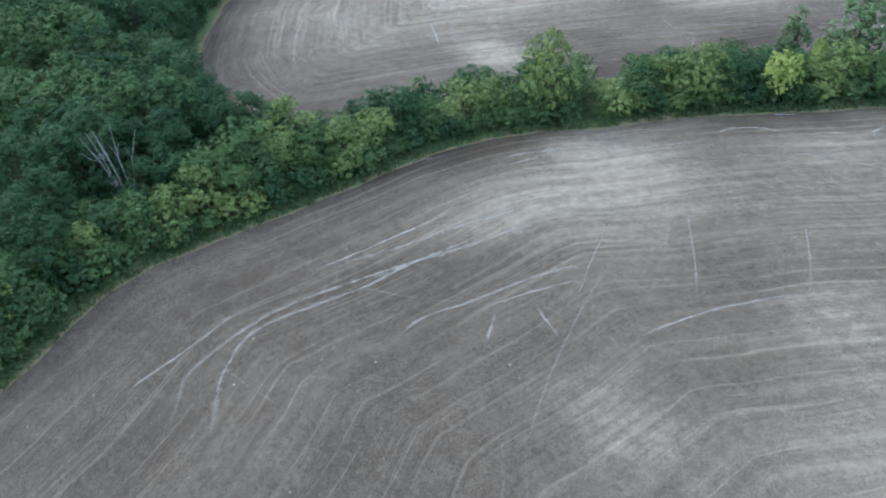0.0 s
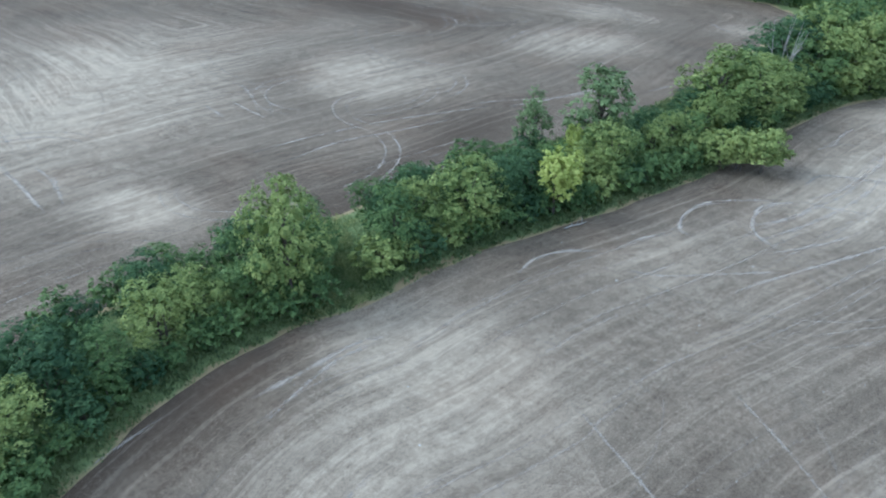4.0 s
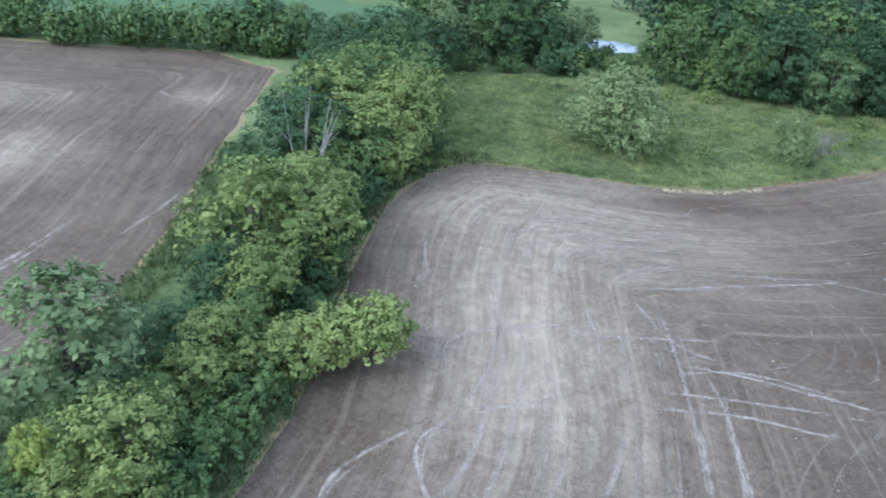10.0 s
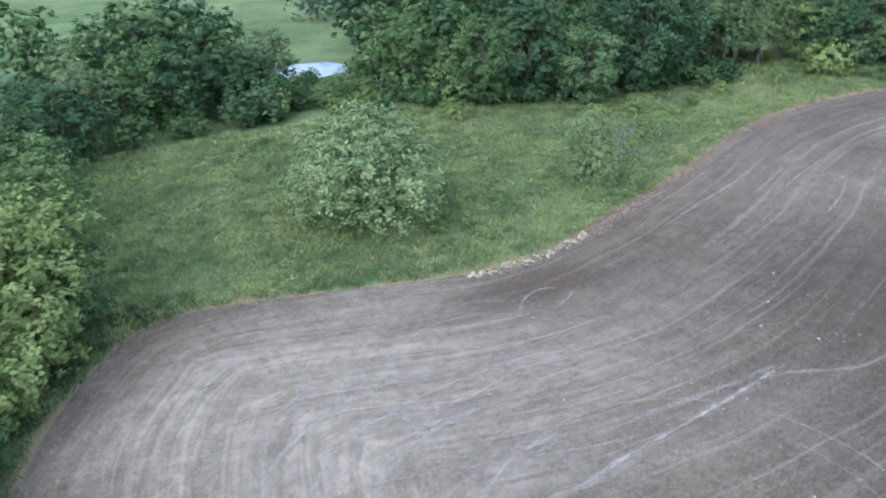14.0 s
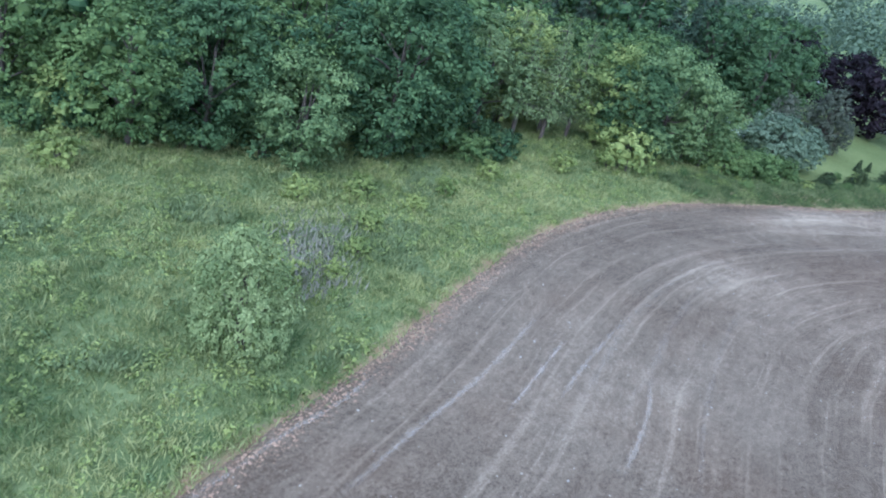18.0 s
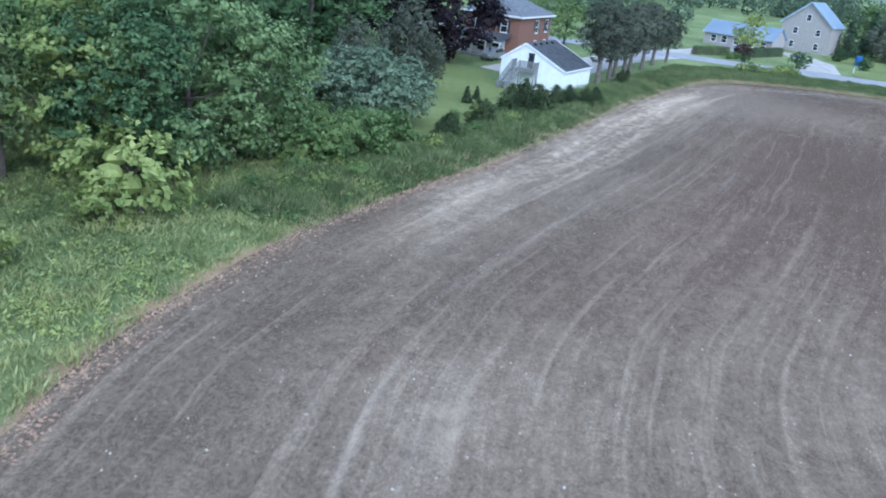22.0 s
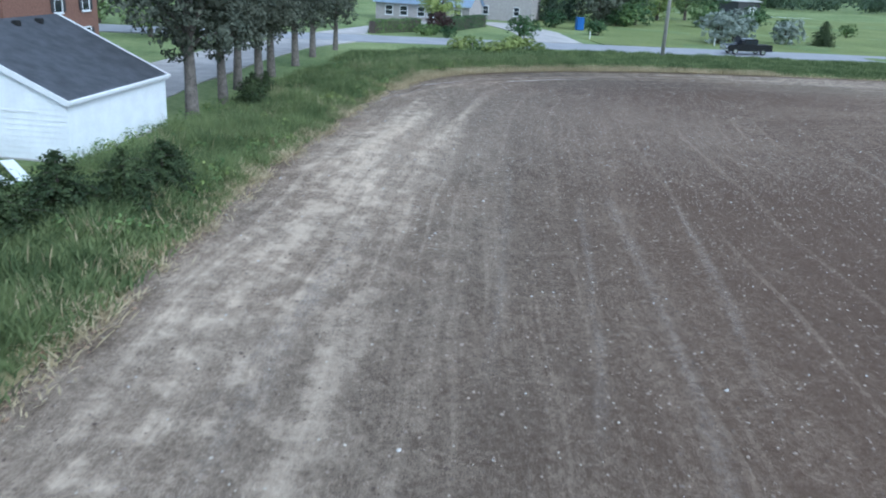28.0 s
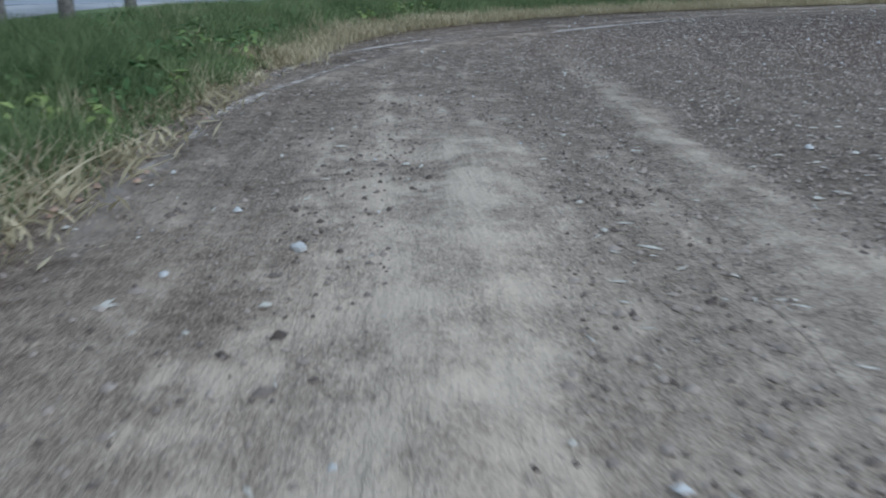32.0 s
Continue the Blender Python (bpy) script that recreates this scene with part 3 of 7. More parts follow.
def conifer(seed, height, radius, foot, tiers, leaf, size, per=26, shape=0.8, ragged=0.2):
    """A conifer: a straight trunk and drooping boughs in tiers."""
    rng = np.random.default_rng(seed)
    pts, nor, limbs = [], [], []
    girth = 0.014 * height + 0.05
    limbs.append(tube([(0, 0, 0), (0, 0, height * 0.5), (0, 0, height)], [girth * 1.2, girth * 0.7, 0.02], 7))
    for i in range(tiers):
        t = (i + rng.uniform(-0.3, 0.3)) / max(tiers - 1, 1)
        t = min(max(t, 0), 1)
        z = foot + (height - foot) * t
        reach = radius * ((1 - t) ** shape * 0.95 + 0.05) * rng.uniform(1 - ragged, 1 + ragged)
        arms = max(4, int(7 * (1 - t) + 4))
        for a in range(arms):
            w = 2 * math.pi * (a + rng.uniform(0, 0.7)) / arms
            out = reach * rng.uniform(0.75, 1.1)
            tip = np.array([math.cos(w) * out, math.sin(w) * out, z - 0.18 * out])
            start = np.array([0, 0, z])
            if i % 2 == 0:
                limbs.append(tube([start, tip * 0.55 + start * 0.45, tip], [girth * 0.25, girth * 0.15, 0.01], 4))
            k = max(5, int(per * (0.35 + out / radius)))
            u = rng.uniform(0.15, 1.05, k)[:, None]
            q = start + (tip - start) * u + rng.normal(0, 0.16 * radius / 2.2, (k, 3)) * (0.4 + u * 0.6)
            pts.append(q)
            e = unit(np.array([math.cos(w), math.sin(w), 0.5]) + rng.normal(0, 0.5, (k, 3)))
            nor.append(e)
    pts, nor = np.concatenate(pts), np.concatenate(nor)
    keep = pts[:, 2] > 0.05
    lv, lf = leaves(pts[keep], nor[keep], size, 0.4, 0.4, rng)
    crown = mesh_of("crown", lv, lf, LEAF[leaf])
    tv, tf = joined(limbs)
    trunk = mesh_of("trunk", tv, tf, BARK)
    trunk.shade_smooth()
    return trunk, crown


KINDS = {}


def species(key, name, category, label, maker, **kw):
    """Registers three variants of one kind of plant, each made when first needed."""
    KINDS[key] = dict(name=name, category=category, label=label, maker=maker, kw=kw, made={})


def plant(key, x, y, height=None, rot=None, variant=None, label="", group="", wide=1.0, z=None, rng=random):
    k = KINDS[key]
    variant = rng.randrange(3) if variant is None else variant
    if variant not in k["made"]:
        k["made"][variant] = k["maker"](seed=sum(map(ord, key)) * 7 + variant * 31, **k["kw"])
    trunk, crown = k["made"][variant]
    s = (height or k["kw"]["height"]) / k["kw"]["height"]
    r = root(k["name"], x, y, z, 0, label or k["label"], k["category"], group)
    r.matrix_basis = r.matrix_basis @ pose(0, 0, 0, 0, 0, rng.uniform(0, 360) if rot is None else rot) @ Matrix.Diagonal((s * wide, s * wide, s, 1))
    part("trunk", trunk, BARK, r)
    part("crown", crown, None, r)
    return r


species("hedge_tree", "hedgerow_tree", "tree", "mid-green leafy hedgerow tree with dense clumped foliage", broadleaf, height=7.0, radius=2.9, foot=0.6, clumps=44, clump_r=0.88, per=96, size=0.25, leaf="mid", stems=2)
species("hedge_dark", "hedgerow_tree", "tree", "dark green leafy hedgerow tree growing among shrubs", broadleaf, height=6.5, radius=2.8, foot=0.4, clumps=44, clump_r=0.86, per=96, size=0.25, leaf="dark", stems=2)
species("hedge_light", "hedgerow_tree", "tree", "light green leafy hedgerow tree with a rounded crown", broadleaf, height=7.0, radius=2.8, foot=0.8, clumps=44, clump_r=0.86, per=96, size=0.25, leaf="light", stems=2)
species("shrub_mid", "hedgerow_shrub", "shrub", "mid-green leafy shrub at the foot of the hedgerow", broadleaf, height=3.2, radius=1.8, foot=0.0, clumps=24, clump_r=0.6, per=72, size=0.25, leaf="mid", stems=4)
species("shrub_dark", "hedgerow_shrub", "shrub", "dark green leafy shrub at the foot of the hedgerow", broadleaf, height=3.0, radius=1.8, foot=0.0, clumps=24, clump_r=0.6, per=72, size=0.25, leaf="dark", stems=4)
species("shrub_light", "hedgerow_shrub", "shrub", "light green leafy shrub at the edge of the grass", broadleaf, height=2.6, radius=1.5, foot=0.0, clumps=20, clump_r=0.5, per=72, size=0.23, leaf="light", stems=4)
species("yellow_bush", "yellow_green_tree", "tree", "bright yellow-green bushy young tree in the hedgerow", broadleaf, height=7.5, radius=2.3, foot=2.2, clumps=40, clump_r=0.75, per=75, size=0.34, leaf="yellow", stems=2)
species("airy", "airy_tree", "tree", "slender grey-green tree with a thin open crown", broadleaf, height=9.0, radius=2.0, foot=0.8, clumps=44, clump_r=0.9, per=55, size=0.32, leaf="grey", stems=3, top=0.35, flat=1.3, inner=0.25)
species("willow", "willow_bush", "shrub", "feathery light green willow bush standing in the meadow", broadleaf, height=7.5, radius=4.0, foot=0.0, clumps=150, clump_r=0.85, per=110, size=0.21, leaf="osier", stems=9, flat=1.3, lobes=0.4, top=0.62, inner=0.2, boughs=34)
species("big_dark", "large_tree", "tree", "large dark green broadleaf tree of the wood", broadleaf, height=15.0, radius=5.6, foot=0.8, clumps=90, clump_r=1.25, per=66, size=0.41, leaf="dark", stems=1)
species("big_mid", "large_tree", "tree", "large mid-green broadleaf tree of the wood", broadleaf, height=13.0, radius=4.8, foot=1.0, clumps=80, clump_r=1.2, per=66, size=0.40, leaf="mid", stems=1)
species("big_light", "large_tree", "tree", "large light green broadleaf tree with drooping leafy boughs", broadleaf, height=12.0, radius=4.6, foot=0.8, clumps=80, clump_r=1.1, per=72, size=0.36, leaf="light", stems=1)
species("big_grey", "large_tree", "tree", "tall grey-green feathery tree of the wood", broadleaf, height=13.0, radius=4.2, foot=1.5, clumps=75, clump_r=1.1, per=70, size=0.36, leaf="grey", stems=1, flat=1.1)
species("purple", "purple_maple_tree", "tree", "dark purple-leaved maple tree beside the brick house", broadleaf, height=13.0, radius=5.0, foot=0.6, clumps=95, clump_r=1.3, per=80, size=0.5, leaf="purple", lobes=0.15, stems=1)
species("spruce", "spruce_tree", "tree", "tall blue-green spruce tree", conifer, height=15.0, radius=3.4, foot=0.6, tiers=24, leaf="needle", size=0.55)
species("larch", "larch_tree", "tree", "thin larch tree with bare brown lower boughs", conifer, height=12.0, radius=2.6, foot=3.2, tiers=20, leaf="grey", size=0.34, per=22, ragged=0.35)
species("cedar", "cedar_bush", "shrub", "dark green cedar bush beside the field edge", conifer, height=3.0, radius=1.5, foot=0.1, tiers=14, leaf="cedar", size=0.18, per=60, shape=0.5)
species("cone", "cone_shrub", "shrub", "small clipped cone-shaped evergreen shrub on the lawn", conifer, height=1.4, radius=0.55, foot=0.05, tiers=12, leaf="cedar", size=0.2, per=16, shape=0.7, ragged=0.05)
species("row_pine", "row_tree", "tree", "dark grey-green tree with a bare trunk beside the drive", broadleaf, height=9.5, radius=2.7, foot=2.9, clumps=80, clump_r=0.8, per=110, size=0.21, leaf="dusky", stems=1, thick=1.15, bark=GREYBARK)
species("garden_bush", "garden_tree", "tree", "round dense grey-green garden tree on the lawn", broadleaf, height=7.0, radius=4.6, foot=0.0, clumps=210, clump_r=0.85, per=70, size=0.3, leaf="sage", lobes=0.12, stems=4, flat=0.9)
species("ragged", "ragged_shrub_tree", "tree", "ragged grey-brown garden tree with upright feathery boughs", broadleaf, height=8.5, radius=2.7, foot=0.2, clumps=110, clump_r=0.7, per=60, size=0.24, leaf="dusky", lobes=0.4, stems=5, top=0.5, flat=1.5)
species("red_bush", "red_leaved_bush", "shrub", "dull red-leaved round bush before the long low house", broadleaf, height=3.2, radius=2.0, foot=0.0, clumps=50, clump_r=0.6, per=50, size=0.26, leaf="red", lobes=0.1, stems=4)
species("red_tree", "dusky_tree", "tree", "large dusky grey-green broad tree by the house drive", broadleaf, height=9.0, radius=4.4, foot=0.3, clumps=80, clump_r=1.1, per=60, size=0.42, leaf="dusky", stems=1)
species("round", "round_shrub", "shrub", "clipped round green shrub beside the drive", broadleaf, height=2.0, radius=1.2, foot=0.0, clumps=44, clump_r=0.38, per=44, size=0.17, leaf="dark", lobes=0.03, stems=3)
species("pale_round", "round_shrub", "shrub", "low rounded yellow-green garden shrub by the road", broadleaf, height=1.4, radius=1.2, foot=0.0, clumps=36, clump_r=0.38, per=44, size=0.17, leaf="light", lobes=0.08, stems=3)
species("silver", "silver_bush", "shrub", "round silvery-grey bush on the mown grass", broadleaf, height=3.6, radius=2.3, foot=0.0, clumps=40, clump_r=0.7, per=55, size=0.32, leaf="silver", stems=4)
species("rockshrub", "garden_shrub", "shrub", "low rounded garden shrub beside the road", broadleaf, height=1.5, radius=1.1, foot=0.0, clumps=22, clump_r=0.4, per=40, size=0.22, leaf="mid", stems=3)
species("deep", "wood_tree", "tree", "mid-green tree deep in the wood", broadleaf, height=13.0, radius=4.6, foot=1.0, clumps=40, clump_r=1.45, per=22, size=0.85, leaf="mid", stems=1, boughs=16)
species("deep_dark", "wood_tree", "tree", "dark green tree deep in the wood", broadleaf, height=13.0, radius=4.6, foot=1.0, clumps=40, clump_r=1.45, per=22, size=0.85, leaf="dark", stems=1)
species("bank_dark", "bank_tree", "tree", "dark green tree leafy down to the ground at the field edge", broadleaf, height=11.0, radius=4.4, foot=0.0, clumps=110, clump_r=1.05, per=115, size=0.27, leaf="dark", stems=2)
species("bank_light", "bank_tree", "tree", "fresh green tree leafy down to the meadow grass", broadleaf, height=10.0, radius=4.4, foot=0.0, clumps=105, clump_r=1.0, per=115, size=0.27, leaf="fresh", stems=2)
species("overhang", "leaning_tree", "tree", "light green tree leaning low over the tilled soil", broadleaf, height=4.8, radius=1.9, foot=0.9, clumps=46, clump_r=0.8, per=75, size=0.28, leaf="light", stems=2, flat=0.75, lobes=0.2)
species("bank_mid", "bank_tree", "tree", "mid-green tree leafy down to the ground at the field edge", broadleaf, height=10.0, radius=4.2, foot=0.0, clumps=105, clump_r=1.0, per=105, size=0.28, leaf="mid", stems=2)

# ---- road, drives, lawn, pond ----
ROADM = plain("worn_road_surface", (0.30, 0.30, 0.31), 0.9, vary=0.12, scale=0.4, bump=0.3, fine=25)
DRIVEM = plain("gravel_drive", (0.43, 0.40, 0.375), 0.95, vary=0.2, scale=0.6, bump=0.5, fine=14)
sheet("lawn", [(120, 106), (128, 100), (139, 98.5), (150, 95.8), (156, 94.5), (158, 103), (164, 104), (166, 110), (186, 112), (186, 128), (160, 132), (135, 130), (122, 120)], 0.25, LAWN,
      "mown green lawn behind the white garage", "lawn", 0.2)
sheet("road", [(214.0, 400), (213.5, 80), (213.0, 50), (213.0, 20), (211.0, -20), (205.0, -140), (196.0, -300), (204.5, -300), (213.5, -140), (219.5, -20), (221.5, 20), (221.5, 50), (222.0, 80), (222.5, 400)],
      0.24, ROADM, "pale grey worn country road past the field", "road", 0.14)
sheet("driveway", [(168.5, 93.5), (180, 91.5), (192, 88.5), (204, 84.8), (213.4, 79.5), (213.4, 87.5), (205, 92), (192, 95.5), (182, 98), (176, 104), (168, 106), (166.8, 103)], 0.23, DRIVEM,
      "grey gravel driveway between the brick house and the tree row", "driveway", 0.13)
sheet("house_drive", [(222.2, 58), (222.2, 51), (240, 49), (256, 52), (258, 58), (240, 56)], 0.23, DRIVEM, "pale gravel drive to the stone house", "driveway", 0.13)
sheet("house_drive", [(222.6, 84), (222.6, 77), (236, 70), (252, 66), (253, 70), (238, 76)], 0.23, DRIVEM, "pale gravel drive to the long low house", "driveway", 0.13)
sheet("far_lawn", [(222.8, 48), (222, 20), (220, -20), (214, -140), (330, -140), (330, 60), (260, 48)], 0.20, LAWN, "wide mown grass on the far side of the road", "lawn", 0.1)
sheet("crop_field", [(-290, 146), (-40, 140), (-6, 140), (2, 160), (0, 339), (-290, 339)], 0.22, CROP, "pale green young crop field beyond the hedge", "field", 0.12)
WATER = plain("pond_water", (0.34, 0.38, 0.40), 0.05, spec=0.8, vary=0.1)
sheet("pond", [(33.5, 150), (35, 146.5), (39, 145.5), (43, 147), (45, 150), (43, 154), (38, 155), (34.5, 153)], 0.24, WATER, "small still pond reflecting the pale sky", "pond", 0.1)

# near-white base colour paints the bright sky reflection into the water
POOLM = plain("sky_pale_pond_water", (0.78, 0.82, 0.84), 0.06, spec=0.6, vary=0.12, scale=0.8)
sheet("garden_pond", [(132.6, 117.4), (132.8, 115.8), (134.0, 114.6), (136.2, 115.2), (139.4, 117.2), (142.6, 119.6), (143.2, 121.4), (141.4, 122.4), (138.0, 121.2), (134.6, 119.2)], 0.28, POOLM, "garden pond on the lawn, coloured pale for the reflected sky", "pond", 0.1)

# ---- hedgerow ----
rnd = random.Random(11)
edge = np.array(EDGE, float)
seg = np.r_[0, np.cumsum(np.hypot(*np.diff(edge, axis=0).T))]


def along_edge(s, off):
    """The place at length s along the field's edge, off metres into the hedge."""
    s = min(max(s, 0), seg[-1])
    x, y = np.interp(s, seg, edge[:, 0]), np.interp(s, seg, edge[:, 1])
    x2, y2 = np.interp(min(s + 1, seg[-1]), seg, edge[:, 0]), np.interp(min(s + 1, seg[-1]), seg, edge[:, 1])
    x1, y1 = np.interp(max(s - 1, 0), seg, edge[:, 0]), np.interp(max(s - 1, 0), seg, edge[:, 1])
    d = np.array([x2 - x1, y2 - y1])
    d /= np.linalg.norm(d)
    return x - d[1] * off, y + d[0] * off


HEDGE = "trees and shrubs of the hedgerow"
end = seg[21]
gap_s = seg[10]
s = 0.0
while s < end:
    y = along_edge(s, 0)[1]
    in_gap = abs(s - gap_s - 0.6) < 3.3
    if not in_gap:
        x, yy = along_edge(s + rnd.uniform(-0.5, 0.5), rnd.uniform(2.2, 3.0))
        plant(rnd.choice(["shrub_mid", "shrub_mid", "shrub_dark", "shrub_light"]), x, yy, rnd.uniform(2.2, 3.6), group=HEDGE, rng=rnd)
    s += 2.4
s = 1.0
while s < end:
    if abs(s - gap_s - 1.2) > 4.3:
        north = s > gap_s + 30
        tall = rnd.uniform(5.0, 6.6) if not north else rnd.uniform(4.8, 7.0)
        x, yy = along_edge(s + rnd.uniform(-0.6, 0.6), rnd.uniform(4.6, 5.8))
        plant(rnd.choice(["hedge_tree", "hedge_light", "hedge_light"] if north else ["hedge_tree", "hedge_dark", "hedge_tree", "hedge_light"]), x, yy, tall, group=HEDGE, rng=rnd)
        x, yy = along_edge(s + rnd.uniform(1, 2.4), rnd.uniform(8.2, 9.6))
        plant(rnd.choice(["hedge_tree", "hedge_dark", "hedge_dark"]), x, yy, tall * rnd.uniform(0.75, 1.0), group=HEDGE, rng=rnd)
        if s < gap_s + 28:
            x, yy = along_edge(s + rnd.uniform(0, 2.4), rnd.uniform(11.2, 12.6))
            plant(rnd.choice(["shrub_mid", "hedge_tree", "hedge_dark"]), x, yy, rnd.uniform(3.2, 4.6), group=HEDGE, rng=rnd)
    s += 3.7
# single trees that stand out of the hedge
plant("yellow_bush", -19.6, 29.8, 7.4, 20, 0, group=HEDGE, wide=0.92)
plant("yellow_bush", -22.4, 38.2, 6.4, 20, 1, group=HEDGE, wide=0.45)
plant("hedge_light", -24.5, 21.5, 8.0, 20, 1, group=HEDGE)
plant("hedge_light", -29.4, 2.2, 12.0, 20, 1, group=HEDGE, wide=0.6, label="tall light green tree beside the gap in the hedgerow")
plant("airy", -22.5, 44.6, 11.0, 20, 0, group=HEDGE, wide=1.3)
plant("airy", -27.6, 38.8, 8.6, 60, 1, group=HEDGE, wide=0.9)
plant("overhang", -6.0, 52.3, 5.2, 60, 2, group=HEDGE, wide=1.1)
plant("overhang", -8.4, 51.4, 4.6, 20, 1, group=HEDGE, label="light green bush between the hedgerow and the leaning tree")
plant("hedge_light", -10.5, 50.5, 4.4, 10, 1, group=HEDGE, wide=1.2)
for x, y, h, key in ((-15, 62, 9.6, "hedge_light"), (-11.5, 66.5, 8.5, "hedge_light"), (-15.5, 69, 6.4, "hedge_light"), (-9.0, 72, 5.2, "hedge_light"), (-13.2, 80.5, 9.5, "hedge_dark"),
                     (-8.5, 80.5, 8.0, "hedge_tree"), (-5.5, 84, 8.6, "hedge_light"), (-9, 88, 10.5, "hedge_light"), (-3.5, 88.5, 9.5, "hedge_light"), (-2, 93, 9.8, "hedge_light"),
                     (-8, 94.5, 10.5, "hedge_tree"), (0.5, 91.8, 5.5, "hedge_tree"), (-13, 90, 8.5, "hedge_dark"), (-5, 101, 9.5, "hedge_light"), (-10.5, 103, 8.0, "hedge_dark"),
                     (0, 107, 8.5, "hedge_tree"), (-7.5, 113, 8.0, "hedge_dark"), (-2, 118, 8.5, "hedge_tree"), (-9.5, 122, 7.5, "hedge_dark"), (3, 126, 8.5, "hedge_dark")):
    plant(key, x, y, h, group=HEDGE, wide=1.15, rng=rnd)


def bare_tree(x, y, height, seed, label):
    """A leafless grey tree with several stems that fork upward."""
    rng = np.random.default_rng(seed)
    r = root("bare_tree", x, y, label=label, category="tree", group="bare trees of the hedgerow")
    for i in range(6):
        a = rng.uniform(0, 2 * math.pi)
        lean = rng.uniform(0.1, 0.32) * height
        p = [(0.1 * math.cos(a), 0.1 * math.sin(a), 0)]
        for t in (0.3, 0.6, 1.0):
            p.append((math.cos(a) * lean * t + rng.normal(0, 0.1), math.sin(a) * lean * t + rng.normal(0, 0.1), height * t * rng.uniform(0.85, 1)))
        pieces = [tube(p, [0.10, 0.075, 0.05, 0.02], 6)]
        for t in (1, 2):
            for _ in range(3):
                q = np.array(p[t])
                tip = q + np.array([math.cos(a) * 0.5 + rng.normal(0, 0.6), math.sin(a) * 0.5 + rng.normal(0, 0.6), rng.uniform(1.0, 2.2)])
                pieces.append(tube([q, (q + tip) / 2 + rng.normal(0, 0.08, 3), tip], [0.035, 0.025, 0.008], 5))
        v, f = joined(pieces)
        me = mesh_of("stem", v, f, DEADWOOD)
        me.shade_smooth()
        part("stem", me, DEADWOOD, r)


bare_tree(-11.8, 75.6, 11.5, 4, "leafless pale grey tree with several thin stems")
bare_tree(-31.0, -49.0, 12.0, 9, "leafless pale grey tree with long bare stems beside the wood")

# ---- wood at the south end ----
WOOD = "trees of the wood"
for i in range(72):
    x = rnd.uniform(-124, -34)
    top_y = np.interp(x, (-125, -106, -90, -70, -55, -44, -34), (-25, -29, -36, -41, -40, -40, -42))
    y = top_y - rnd.uniform(3, 46)
    plant(rnd.choice(["deep", "deep_dark", "deep_dark"]) if y < top_y - 22 else rnd.choice(["big_dark", "big_mid"]), x, y, rnd.uniform(9, 13), group=WOOD, rng=rnd)
for i in range(17):  # the wood's edge beside the far field
    x = -124 + i * 4.9
    plant(rnd.choice(["bank_dark", "bank_mid", "bank_dark"]), x, np.interp(x, (-125, -106, -90, -70, -55, -44, -34), (-25, -29, -36, -41, -39, -37, -38)) - 1.2, rnd.uniform(7, 10), group=WOOD, rng=rnd)
for x, y, h in ((-24, -60, 9), (-30, -57, 8), (-27, -66, 9), (-36, -60, 10), (-19, -66, 8), (-42, -33, 7), (-38, -31, 6.5), (-40, -38, 8.5), (-36, -44, 9), (-43, -45, 10), (-31, -45, 7), (-48, -42, 9)):
    plant("bank_dark", x, y, h, group=WOOD, rng=rnd)
for x, y, h, key in ((-20, -57, 8, "big_dark"), (-24.5, -51.5, 5.0, "hedge_dark"), (-36, -52, 11, "bank_dark"), (-13, -62, 8, "big_dark"), (-4, -68, 7.5, "big_dark"), (-29, -41, 7, "hedge_tree"), (-31, -36, 8.5, "big_mid"), (-34, -30, 8.5, "big_light")):
    plant(key, x, y, h, group=WOOD, rng=rnd)
plant("shrub_light", -22.6, -45.5, 3.4, group=HEDGE, rng=rnd)

# ---- meadow bushes ----
plant("willow", 23.6, 97.2, 9.6, 30, 0, wide=1.16)
plant("willow", 27.5, 99.5, 6.0, 80, 1, wide=0.8)
plant("willow", 45.1, 94.7, 6.3, 30, 2, label="slim light green young willow standing in the meadow", wide=0.75)
plant("shrub_light", 49.5, 99.0, 2.4, group="", rng=rnd)
for x, y, h in ((31, 141, 8.0), (27, 138, 9.0), (48.5, 140, 8.0), (52, 137, 9.5)):
    plant("big_grey", x, y, h, group=WOOD, rng=rnd)
for x, y, h in ((36, 142.5, 2.2), (42.5, 143, 2.6), (34, 140, 2.4), (46, 144.5, 3.0)):
    plant("shrub_mid", x, y, h, group="shrubs by the pond", rng=rnd)
for x, y, h in ((44, 118, 2.6), (38, 117, 2.2), (57, 101, 1.4), (60, 104, 1.6), (54, 99, 1.3), (66, 106, 1.5), (58, 110, 1.8), (63, 109, 2.0), (71, 108, 1.6), (78, 110, 1.8), (88, 110, 2.2), (95, 109.6, 2.4)):
    plant("shrub_light", x, y, h, label="pale green young shrub standing in the meadow grass", group="young shrubs in the meadow", rng=rnd)

for i in range(46):  # thicket between the meadow and the pond
    x, y = rnd.uniform(25, 50), rnd.uniform(124.5, 140)
    if 33 < x < 46 and y > 137:
        continue
    plant(rnd.choice(["shrub_mid", "shrub_dark", "shrub_light", "shrub_mid"]), x, y, rnd.uniform(1.9, 2.9) if 30 < x < 46 else rnd.uniform(3.0, 5.0), group="thicket by the pond", rng=rnd)
for i, (x, y) in enumerate(((-27, 131), (-22, 132), (-17, 131), (-12, 130), (-7, 132), (-2, 131), (2, 134), (-20, 136), (-9, 137))):
    plant("hedge_dark" if i % 2 else "hedge_tree", x, y, 5.5 + (i * 7 % 4), group=HEDGE, wide=1.1, rng=rnd)

